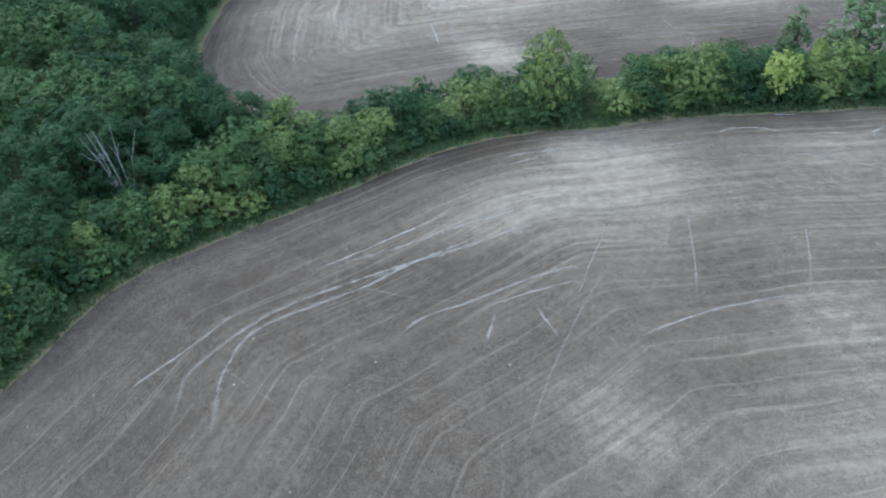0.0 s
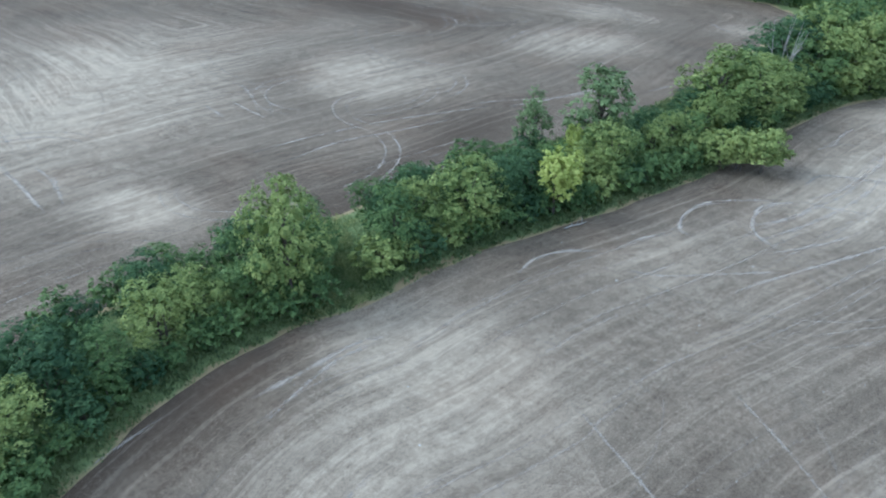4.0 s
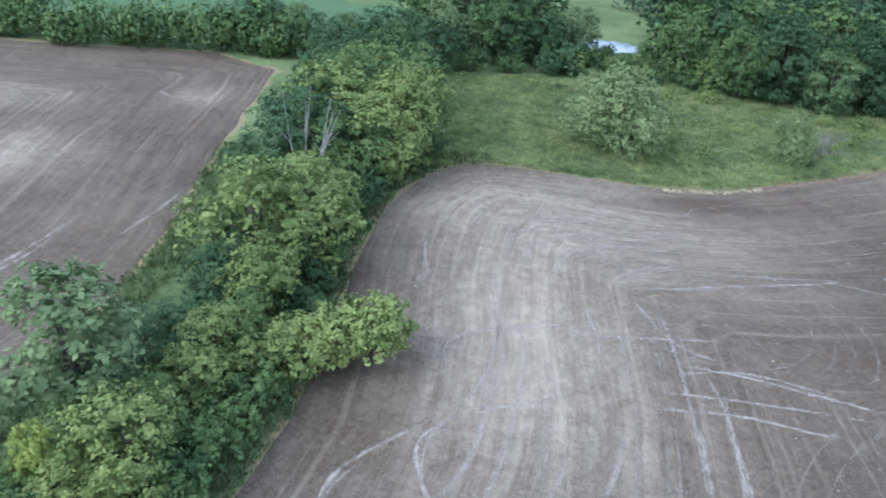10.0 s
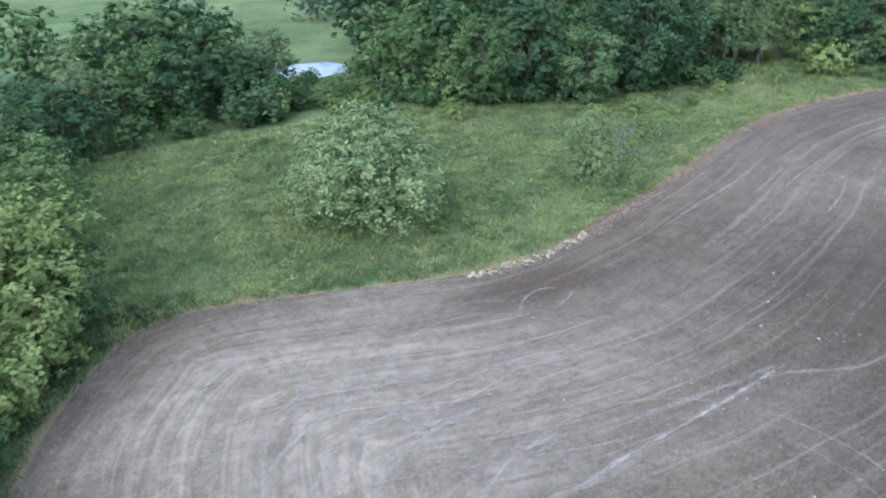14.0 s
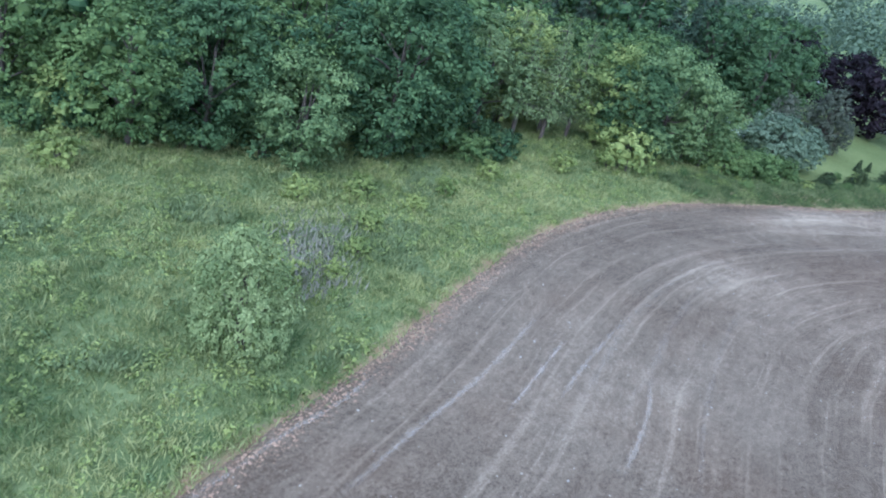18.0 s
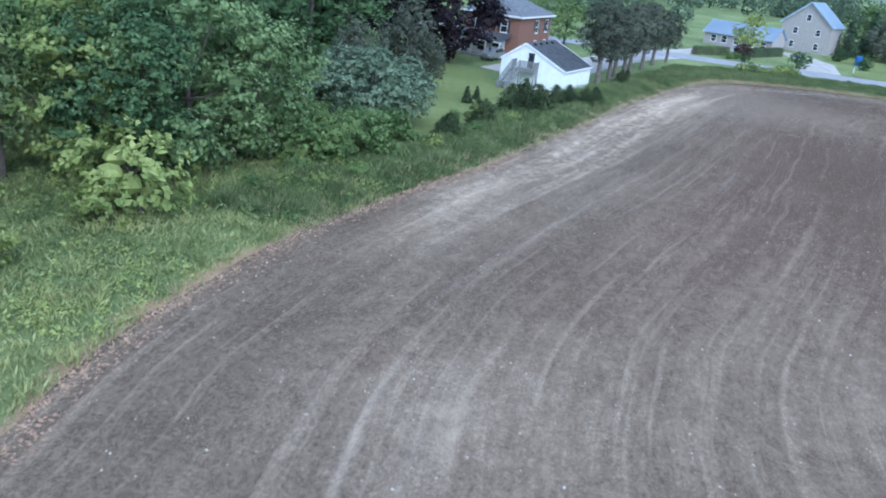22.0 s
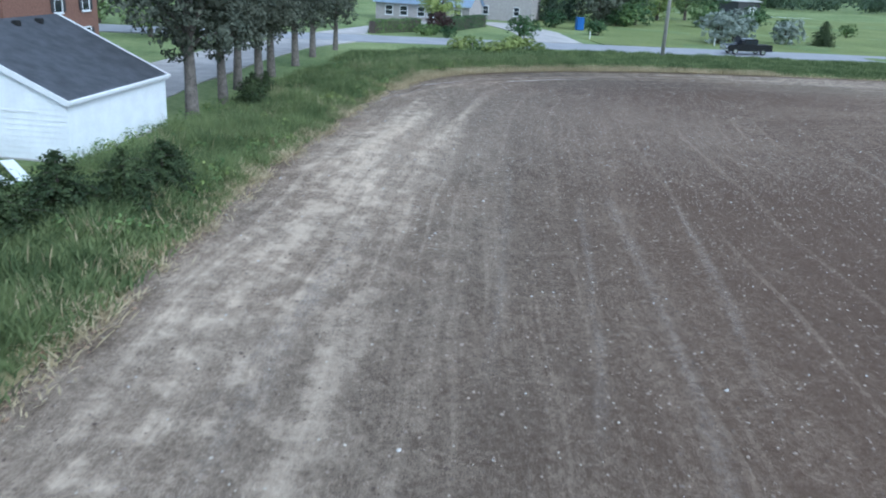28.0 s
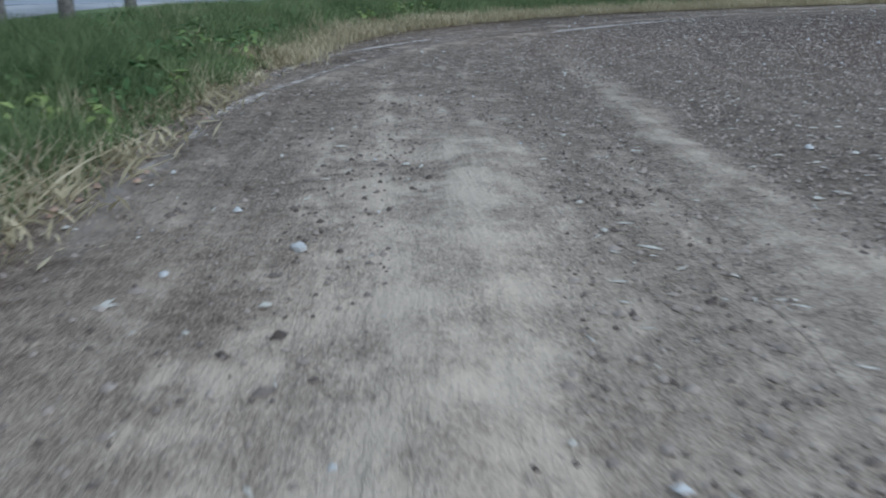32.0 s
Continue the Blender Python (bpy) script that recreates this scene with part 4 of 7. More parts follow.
# ---- wood beyond the meadow ----
LINE = [(5, 127), (13, 129), (23, 130), (31, 131), (47, 124), (53, 121.5), (60, 119), (68, 120), (74, 117.5), (85, 117)]
for i in range(len(LINE) - 1):
    (xa, ya), (xb, yb) = LINE[i], LINE[i + 1]
    low = 30 < xa < 46 or 30 < xb < 44
    n = 3 if xb - xa > 9 else 2
    for j in range(n):
        t = (j + rnd.uniform(0.1, 0.9)) / n
        x, y = xa + (xb - xa) * t, ya + (yb - ya) * t
        if 27 < x < 42:
            plant("shrub_mid", x, y + 1, rnd.uniform(1.8, 2.6), group=WOOD, rng=rnd)
            continue
        plant(rnd.choice(["shrub_mid", "shrub_dark"]), x, y - rnd.uniform(0, 1.5), rnd.uniform(2.5, 3.8), group=WOOD, rng=rnd)
        plant(rnd.choice(["big_mid", "big_dark", "big_grey", "hedge_tree"]), x, y + rnd.uniform(3, 5), rnd.uniform(8, 11.5), group=WOOD, rng=rnd)
        plant(rnd.choice(["deep", "deep_dark"]), x, y + rnd.uniform(9, 14), rnd.uniform(9, 13), group=WOOD, rng=rnd)
for x, y, h, key in ((61.8, 116.2, 9.0, "bank_light"), (55.5, 120.5, 11, "bank_dark"), (50.0, 121, 11, "big_mid"), (57.5, 123.5, 12.5, "big_dark"), (71, 116.5, 15, "bank_dark"), (75, 119, 14.5, "big_dark"), (67, 122, 13, "big_dark"),
                     (86, 121, 12, "big_grey"), (91, 123, 11.5, "big_light"), (96, 125, 13, "big_light"), (105.0, 111.5, 12.0, "bank_light"), (110.5, 109.5, 9.5, "bank_light"), (101.5, 112, 10.0, "bank_dark"), (101, 116, 11, "big_light"), (113, 113, 9.5, "bank_dark"), (117.5, 110.5, 6.0, "bank_mid")):
    plant(key, x, y, h, group=WOOD, rng=rnd)
for x, y, h in ((89.5, 118.5, 12.5), (92.8, 117.2, 11.5), (95.2, 119.6, 13), (98.0, 118.0, 12), (91.6, 122.5, 13)):
    plant("larch", x, y, h, group="larches at the edge of the wood", rng=rnd)
plant("shrub_light", 96.8, 109.0, 4.6, 40, 0, label="light green young tree at the edge of the wood")
for x, y, h, key in ((115.5, 104.5, 3.4, "shrub_mid"), (119, 104, 3.0, "shrub_mid"), (112, 105.5, 3.4, "shrub_mid"), (122, 103, 2.4, "shrub_mid"), (83, 113.5, 3.2, "shrub_dark"), (79, 114, 3.0, "shrub_mid")):
    plant(key, x, y, h, group="shrubs along the field edge", rng=rnd)
for i in range(44):  # deeper rows behind the wood's edge
    x = rnd.uniform(48, 112)
    plant(rnd.choice(["deep", "deep_dark"]), x, rnd.uniform(128, 165) + max(0, (x - 95) * 0.6), rnd.uniform(10, 15), group=WOOD, rng=rnd)
for i in range(14):
    plant(rnd.choice(["deep", "deep_dark"]), rnd.uniform(2, 28), rnd.uniform(140, 160), rnd.uniform(8, 12), group=WOOD, rng=rnd)

# ---- garden trees by the houses ----
plant("garden_bush", 125.9, 106.6, 6.2, 10, 0, wide=1.18)
plant("ragged", 142.4, 108.4, 9.4, 10, 0)
plant("ragged", 144.8, 107.0, 6.0, 60, 1)
plant("ragged", 139.5, 113.0, 7.0, 80, 2)
for x, y, h in ((146, 121, 14), (150.5, 128, 16), (143, 129, 15), (153, 119.5, 12), (157, 124, 15)):
    plant("big_dark", x, y, h, group="dark trees behind the lawn", rng=rnd)
for x, y, h in ((139, 131, 15), (147.5, 134, 17), (132, 130, 15), (154, 133, 16), (160, 133, 15), (166, 131, 15)):
    plant("spruce", x, y, h, group="spruces behind the lawn", rng=rnd, wide=1.2)
for x, y, h, key in ((116.0, 103.8, 3.2, "bank_mid"), (119.8, 103.6, 2.6, "hedge_tree"), (111.0, 108.0, 4.4, "bank_mid"), (121.5, 103.2, 2.4, "hedge_tree"), (112.5, 104.4, 3.6, "hedge_tree")):
    plant(key, x, y, h, group="trees along the field edge", rng=rnd)
plant("purple", 160, 123, 13.5, 0, 0)
plant("purple", 169.4, 111.0, 14, 70, 1, wide=1.15)
plant("purple", 178.5, 121, 12, 30, 2)
plant("big_dark", 128, 128, 11, 0, 1)
plant("big_dark", 118, 122, 11, 0, 2)
plant("cedar", 169.6, 87.6, 2.0, 30, 0, label="dark ragged shrub in the tall grass by the trunks", wide=1.3)
plant("cedar", 175.4, 87.2, 1.4, 80, 1, label="dark ragged shrub in the tall grass by the trunks", wide=1.3)
plant("cone", 141.6, 101.6, 1.7, 0, 0)
plant("cone", 144.4, 101.2, 1.4, 40, 1)
for x, y, h in ((133.2, 98.0, 2.2), (135.0, 99.0, 1.8), (139.6, 96.8, 2.8), (141.6, 95.8, 3.2), (141.9, 93.8, 2.4), (144.0, 94.8, 2.6), (147.6, 93.4, 2.2), (149.6, 92.2, 2.1), (150.4, 90.4, 2.0), (152.4, 89.6, 1.9), (154.0, 89.6, 1.5), (125.4, 99.4, 2.0), (128.0, 99.8, 1.6), (131, 98.4, 1.4)):
    plant("cedar", x, y, h, group="cedar bushes along the field edge", rng=rnd, wide=1.4)
for i in range(20):  # trees behind the garden
    plant(rnd.choice(["deep_dark", "deep", "spruce", "deep_dark"]), rnd.uniform(112, 152), rnd.uniform(134, 165), rnd.uniform(11, 16), group=WOOD, rng=rnd)
for i in range(12):
    plant(rnd.choice(["big_dark", "big_mid"]), rnd.uniform(108, 124), rnd.uniform(116, 134), rnd.uniform(9, 12), group=WOOD, rng=rnd)
for i in range(22):
    plant(rnd.choice(["deep_dark", "deep", "spruce"]), rnd.uniform(150, 208), rnd.uniform(130, 172), rnd.uniform(10, 15), group=WOOD, rng=rnd)
for i in range(34):  # plants of the weedy strip between garden and field
    x = rnd.uniform(104, 136)
    plant(rnd.choice(["shrub_light", "shrub_mid", "shrub_mid"]), x, np.interp(x, (104, 112, 119, 132, 140), (101.5, 99.6, 97.6, 94.4, 92.6)) + rnd.uniform(1.2, 6.5), rnd.uniform(0.8, 1.7), label="low leafy weed shrub in the verge", group="weed shrubs of the verge", rng=rnd)
for x, y, h in ((167.1, 90.5, 10.5), (171.6, 89.4, 9.0), (177.0, 89.0, 9.0), (179.8, 87.8, 9.5), (183.6, 87.2, 9.5), (190.6, 85.6, 9.5), (197.3, 84.2, 9), (203.4, 82.0, 8)):
    plant("row_pine", x, y, h, group="trees in the row along the drive", rng=rnd)

# ---- across the road ----
for x, y, h in ((231.8, 28.1, 4.2), (236.8, 23.2, 4.4), (236, 15.5, 3.4)):
    plant("silver", x, y, h, group="silver bushes on the mown grass", rng=rnd)
plant("cedar", 235, 10, 3.4, label="dark green bush on the mown grass", wide=1.2)
for x, y, h in ((224.6, 70.6, 1.4), (226.6, 69.0, 1.3)):
    plant("rockshrub", x, y, h, group="garden shrubs by the road", rng=rnd)
for x, y, h in ((205.6, 66.2, 1.2), (208.2, 64.4, 1.2), (210.4, 62.8, 1.4), (212.0, 61.0, 1.2), (208.6, 60.6, 1.0), (206.8, 69.4, 1.3), (209.6, 67.4, 1.3)):
    plant("pale_round", x, y, h, group="rounded shrubs of the roadside bed", rng=rnd)
for x, y, h in ((225.4, 57.8, 3.0), (237.6, 44.0, 2.3), (251.5, 46.2, 2.6), (223.0, 67.8, 1.5), (262.0, 31.5, 3.0)):
    plant("round", x, y, h, group="round clipped shrubs by the drive", rng=rnd)
plant("red_bush", 232.0, 67.6, 2.5, 0, 0)
plant("red_tree", 264.5, 34.0, 9.5, 0, 1)
plant("red_tree", 272.0, 28.0, 8.5, 50, 0)
for x, y, h in ((268, 42, 9), (275, 36, 10), (281, 27, 9)):
    plant("spruce", x, y, h, group="spruces by the stone house drive", rng=rnd, wide=1.4)
plant("hedge_light", 240, 66, 7.5, 0, 0, label="yellow-green garden tree before the long low house")
for x, y, h, key in ((288, 13, 13, "big_light"), (294, 4, 12, "big_grey"), (283, 20, 10, "big_grey"), (300, 32, 11, "big_mid"), (330, -20, 12, "big_dark"), (345, -40, 13, "big_mid"), (262, 30, 4, "shrub_mid"), (268, 26, 5, "shrub_dark"), (270, 12, 4, "shrub_mid"), (276, -2, 4, "shrub_dark"),
                     (262, 0, 2.5, "shrub_dark"), (258, -10, 2.4, "shrub_mid"), (250, 42, 2.2, "shrub_mid"), (224, 108, 8, "big_mid"), (230, 118, 9, "big_dark"), (207, 112, 9, "big_dark"), (210, 100, 8, "big_mid")):
    plant(key, x, y, h, group="garden trees across the road", rng=rnd)

# ---- far woods and hills ----


def far_woods(name, spots, label, leaf="far", count=70, size=2.6):
    """Distant woods: many rough crowns of large leaf clumps, as one mass."""
    rng = np.random.default_rng(5)
    pts, nor = [], []
    for x, y, h, r in spots:
        k = count
        e = unit(rng.normal(size=(k, 3)) + np.array([0, 0, 0.25]))
        pts.append(np.array([x, y, h * 0.52]) + e * np.array([r, r, h * 0.5]) * rng.uniform(0.7, 1.05, (k, 1)))
        nor.append(unit(e + rng.normal(0, 0.3, (k, 3))))
    v, f = leaves(np.concatenate(pts), np.concatenate(nor), size, 0.1, 0.8, rng)
    v[:, 2] = np.maximum(v[:, 2], 0.1)
    ob = new(name, mesh_of(name, v, f, LEAF[leaf]))
    return tagged(ob, label, "woods", kind="stuff")


def belt(a, b, n, depth, h, seed):
    r = random.Random(seed)
    out = []
    for i in range(n):
        t = (i + r.random()) / n
        out.append((a[0] + (b[0] - a[0]) * t + r.uniform(-1, 1) * depth, a[1] + (b[1] - a[1]) * t + r.uniform(-1, 1) * depth, h * r.choice((0.55, 0.8, 1.0, 1.3)) * r.uniform(0.8, 1.25), h * r.uniform(0.3, 0.55)))
    return out


far_woods("hedge_beyond", belt((-290, 141), (-112, 133), 60, 2.5, 6, 1) + belt((-112, 132), (-16, 130), 84, 1.8, 6, 2), "dense green hedge along the far side of the soil field", "mid", 260, 0.62)
far_woods("woods_west", belt((-292, -90), (-292, 140), 90, 8, 9, 3) + belt((-290, -92), (-120, -70), 60, 8, 10, 4), "dark green woods bordering the far soil field", "dark", 120, 1.6)
far_woods("woods_north", belt((-300, 345), (150, 350), 120, 12, 11, 5) + belt((60, 185), (130, 180), 40, 12, 13, 7) + belt((86, 204), (200, 192), 46, 14, 15, 21), "distant green woods beyond the meadow and crop field", "far", 150, 1.1)
far_woods("woods_east", belt((300, 90), (345, 200), 60, 16, 11, 8) + belt((440, -180), (446, 60), 110, 30, 9, 9) + belt((420, -200), (430, 200), 150, 40, 13, 10) + belt((240, 150), (330, 260), 60, 18, 11, 16), "green woods behind the houses", "far", 170, 1.15)
far_woods("woods_distant", belt((600, -500), (620, 600), 170, 70, 14, 11) + belt((850, -800), (880, 900), 190, 110, 16, 12) + belt((-100, 560), (640, 520), 160, 40, 14, 13) + belt((160, 420), (420, 330), 70, 20, 12, 14), "distant wooded plain towards the horizon")


def hills():
    m, n, l, b = nodes_of("haze_tinted_hills", 1.0, 0.0)
    p = place_of(n)
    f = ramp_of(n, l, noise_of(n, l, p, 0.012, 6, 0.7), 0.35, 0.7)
    # the haze of distance is painted in: paler, bluer than the hills' own green
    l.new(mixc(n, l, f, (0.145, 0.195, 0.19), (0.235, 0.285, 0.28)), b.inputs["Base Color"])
    vs, fs = [], []
    steps = 180
    for i in range(steps):
        a = 2 * math.pi * i / steps
        c, s_ = math.cos(a), math.sin(a)
        h = 62 + 26 * noise.noise((c * 2.1, s_ * 2.1, 1)) + 10 * noise.noise((c * 9, s_ * 9, 4))
        for dist, z in ((1300, -2), (1750, h * 0.55), (2200, h), (2600, h * 0.8), (2800, -5)):
            vs.append((90 + c * dist, 60 + s_ * dist, z))
    for i in range(steps):
        j = (i + 1) % steps
        for k in range(4):
            fs.append([i * 5 + k, j * 5 + k, j * 5 + k + 1, i * 5 + k + 1])
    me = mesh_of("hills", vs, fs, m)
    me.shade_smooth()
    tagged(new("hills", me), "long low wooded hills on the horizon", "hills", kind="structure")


hills()

# ---- buildings ----
WHITE = plain("white_siding_paint", (0.86, 0.88, 0.89), 0.55, vary=0.06, scale=1.2, fine=8)
TRIM = plain("white_trim", (0.82, 0.83, 0.84), 0.5, vary=0.04)
SHINGLE = plain("grey_asphalt_shingles", (0.15, 0.16, 0.178), 0.95, vary=0.25, scale=1.5, bump=0.5, fine=22)
BRICK = plain("red_brick_wall", (0.25, 0.135, 0.10), 0.9, vary=0.22, scale=6, bump=0.3, fine=14)
STONE = plain("grey_stone_wall", (0.39, 0.36, 0.34), 0.9, vary=0.14, scale=2.5, bump=0.4, fine=9)
BLUEROOF = plain("pale_blue_metal_roof", (0.50, 0.60, 0.72), 0.35, metal=0.3, vary=0.08)
GREYWOOD = plain("weathered_deck_wood", (0.22, 0.225, 0.225), 0.85, vary=0.25, scale=3, fine=20)
FENCEWOOD = plain("brown_fence_wood", (0.16, 0.10, 0.065), 0.9, vary=0.3, scale=2)
CONCRETE = plain("concrete", (0.45, 0.44, 0.42), 0.9, vary=0.12)
DARKVOID = plain("dark_interior", (0.02, 0.022, 0.025), 0.8, vary=0.1)
BLACK = plain("black_rubber", (0.02, 0.02, 0.02), 0.8, vary=0.1)
CHROME = plain("bright_metal", (0.6, 0.6, 0.62), 0.25, metal=1.0, vary=0.05)
POLE = plain("grey_pole_wood", (0.40, 0.38, 0.35), 0.9, vary=0.15, scale=1.5)
GLASS = plain("window_glass", (0.03, 0.035, 0.04), 0.05, spec=0.6, vary=0.05)
SHUTTER = plain("dark_shutter", (0.05, 0.05, 0.055), 0.6, vary=0.1)


def box(x0, y0, z0, x1, y1, z1, bevel=0.0):
    bm = bmesh.new()
    bmesh.ops.create_cube(bm, size=1, matrix=Matrix.Translation(((x0 + x1) / 2, (y0 + y1) / 2, (z0 + z1) / 2)) @ Matrix.Diagonal((abs(x1 - x0), abs(y1 - y0), abs(z1 - z0), 1)))
    if bevel:
        bmesh.ops.bevel(bm, geom=bm.edges[:], offset=bevel, segments=2, affect="EDGES")
    return bm


def prism(profile, y0, y1, axis="y"):
    """A profile of (a, z) pushed from y0 to y1 along an axis."""
    bm = bmesh.new()
    put = (lambda a, z, y: (a, y, z)) if axis == "y" else (lambda a, z, y: (y, a, z))
    front = [bm.verts.new(put(a, z, y0)) for a, z in profile]
    back = [bm.verts.new(put(a, z, y1)) for a, z in profile]
    bm.faces.new(front)
    bm.faces.new(back[::-1])
    for i in range(len(profile)):
        j = (i + 1) % len(profile)
        bm.faces.new([front[i], front[j], back[j], back[i]])
    return bm


def bar(a, b, w, d=None, sides=0):
    """A straight beam between two points, square or round."""
    a, b = Vector(a), Vector(b)
    bm = bmesh.new()
    m = Matrix.Translation((a + b) / 2) @ (b - a).to_track_quat("Z", "Y").to_matrix().to_4x4()
    if sides:
        bmesh.ops.create_cone(bm, cap_ends=True, segments=sides, radius1=w / 2, radius2=(d or w) / 2, depth=(b - a).length, matrix=m)
    else:
        bmesh.ops.create_cube(bm, size=1, matrix=m @ Matrix.Diagonal((w, d or w, (b - a).length, 1)))
    return bm


def window(parent, x, y, z, w, h, face, mat_frame=None, shutters=False):
    """A sash window set on a wall that faces -y ('s'), +y ('n'), -x ('w') or +x ('e'): frame, panes and sill."""
    mat_frame = mat_frame or TRIM
    turn = {"s": 0, "e": 90, "n": 180, "w": 270}[face]
    r = new("window")
    r.parent = parent
    r.matrix_basis = pose(x, y, z, 0, 0, turn)
    for a, b, c, d in ((-w / 2 - 0.08, -h / 2 - 0.08, -w / 2, h / 2 + 0.08), (w / 2, -h / 2 - 0.08, w / 2 + 0.08, h / 2 + 0.08)):
        part("frame", box(a, -0.06, b, c, 0.04, d), mat_frame, r)
    for a, b in ((-h / 2 - 0.08, -h / 2), (h / 2, h / 2 + 0.1), (-0.03, 0.03)):
        part("frame", box(-w / 2, -0.055, a, w / 2, 0.04, b), mat_frame, r)
    part("pane", box(-w / 2, -0.02, 0.03, w / 2, 0.02, h / 2), GLASS, r)
    part("pane", box(-w / 2, -0.02, -h / 2, w / 2, 0.02, -0.03), GLASS, r)
    part("sill", box(-w / 2 - 0.14, -0.12, -h / 2 - 0.15, w / 2 + 0.14, 0.03, -h / 2 - 0.08), mat_frame, r)
    if shutters:
        for sgn in (-1, 1):
            part("shutter", box(sgn * (w / 2 + 0.1), -0.07, -h / 2, sgn * (w / 2 + 0.45), 0.0, h / 2), SHUTTER, r)
    return r


def garage():
    # local axes: x along the depth of the building, y across the gable, origin at the front corner by the field
    r = root("garage", 156.85, 93.72, 0.12, -15.3, "white wooden garage with a grey shingle roof and an outside stair", "garage")
    W, D, H, A, M, HL = 8.25, 8.6, 2.53, 4.99, 5.25, 2.95
    part("foundation", box(-0.05, -0.05, -0.3, D + 0.05, W + 0.05, 0.12), CONCRETE, r)
    # walls of lapped boards
    boards = int((H - 0.12) / 0.22)
    for name, x0, y0, x1, y1, top in (("side_wall", 0, 0, D, 0.15, H), ("side_wall", 0, W - 0.15, D, W, HL)):
        part(name, box(x0, y0, 0.12, x1, y1, top), WHITE, r)
    for i in range(boards):
        z = 0.14 + i * 0.22
        part("siding_board", prism([(0.0, z), (-0.022, z), (-0.006, z + 0.215), (0.0, z + 0.215)], 0.0, D, "x"), WHITE, r)
    for x0, x1 in ((0.0, 0.15), (D - 0.15, D)):
        part("gable_wall", prism([(0.15, 0.12), (W - 0.15, 0.12), (W - 0.15, HL), (M, A - 0.12), (0.15, H)], x0, x1, "x"), WHITE, r)
    rows = int((A - 0.3) / 0.22)
    for i in range(rows):
        z = 0.14 + i * 0.22
        bm = bmesh.new()
        y0 = 0.0 if z < H - 0.2 else M * (z + 0.35 - H) / (A - H)
        y1 = W if z < HL - 0.2 else W - (W - M) * (z + 0.35 - HL) / (A - HL)
        if y1 - y0 < 0.3:
            bm.free()
            continue
        pts = [(-0.022, z), (-0.006, z + 0.215), (0, z + 0.215), (0, z)]
        v0 = [bm.verts.new((x, y0, zz)) for x, zz in pts]
        v1 = [bm.verts.new((x, y1, zz)) for x, zz in pts]
        bm.faces.new(v0)
        bm.faces.new(v1[::-1])
        for k in range(4):
            bm.faces.new([v0[k], v0[(k + 1) % 4], v1[(k + 1) % 4], v1[k]])
        part("siding_board", bm, WHITE, r)
    for sgn in (0, 1):
        y_e, y_r = (-0.14, M) if sgn == 0 else (W + 0.12, M)
        z_e = H - 0.14 * (A - H) / M if sgn == 0 else HL - 0.12 * (A - HL) / (W - M)
        bm = bmesh.new()
        x0, x1 = -0.14, D + 0.14
        a = [bm.verts.new(p) for p in ((x0, y_e, z_e), (x1, y_e, z_e), (x1, y_r, A), (x0, y_r, A))]
        bm.faces.new(a)
        bmesh.ops.solidify(bm, geom=bm.faces[:], thickness=0.12)
        part("roof_slope", bm, SHINGLE, r)
        part("fascia", bar((x0, y_e, z_e - 0.06), (x1, y_e, z_e - 0.06), 0.06, 0.2), TRIM, r)
        part("gutter", bar((x0, y_e + (-0.07 if sgn == 0 else 0.07), z_e - 0.02), (x1, y_e + (-0.07 if sgn == 0 else 0.07), z_e - 0.02), 0.11, 0.11), TRIM, r)
        for x in (x0, x1):
            part("barge_board", bar((x, y_e, z_e - 0.05), (x, y_r, A - 0.05), 0.05, 0.22), TRIM, r)
    for i in range(4):
        part("roof_vent", box(1.2 + i * 1.7, M - 0.66, A - 0.38, 1.5 + i * 1.7, M - 0.36, A - 0.06, 0.03), BLACK, r)
    # upstairs door, landing and stair on the gable
    door = part("door", box(-0.08, 4.0, 2.15, -0.02, 4.75, 3.95), SHUTTER, r, "dark upstairs door with a window")
    part("door_pane", box(-0.10, 4.12, 3.1, -0.085, 4.63, 3.8), GLASS, door)
    for a, b, c, d in ((3.9, 2.1, 4.0, 4.05), (4.75, 2.1, 4.85, 4.05), (3.9, 3.95, 4.85, 4.05)):
        part("door_frame", box(-0.09, a, b, -0.02, c, d), TRIM, r)
    stair = root("outside_stair", 0, 0, 0, 0, "weathered grey wooden outside stair with a landing and rails", "stair")
    stair.matrix_basis = r.matrix_basis @ pose(-0.05, 0, 0)
    L0, L1, Z = 3.3, 6.2, 2.1
    for i in range(8):
        part("deck_board", box(-1.25 + i * 0.155, L0, Z - 0.05, -1.25 + i * 0.155 + 0.145, L1, Z), GREYWOOD, stair)
    for y in (L0 + 0.05, 5.2, L1 - 0.05):
        part("post", bar((-1.2, y, -0.1), (-1.2, y, Z + 0.98), 0.1), GREYWOOD, stair)
    part("post", bar((-0.15, L0 + 0.05, -0.1), (-0.15, L0 + 0.05, Z - 0.05), 0.1), GREYWOOD, stair)
    part("joist", box(-1.25, L0, Z - 0.24, -1.2, L1, Z - 0.05), GREYWOOD, stair)
    for y in (L0, L1):
        part("joist", box(-1.2, y - 0.02, Z - 0.22, -0.02, y + 0.02, Z - 0.05), GREYWOOD, stair)
    part("rail", bar((-1.22, L0, Z + 0.95), (-1.22, 5.2, Z + 0.95), 0.09, 0.05), GREYWOOD, stair)
    part("rail", bar((-1.22, L0, Z + 0.12), (-1.22, 5.2, Z + 0.12), 0.07, 0.04), GREYWOOD, stair)
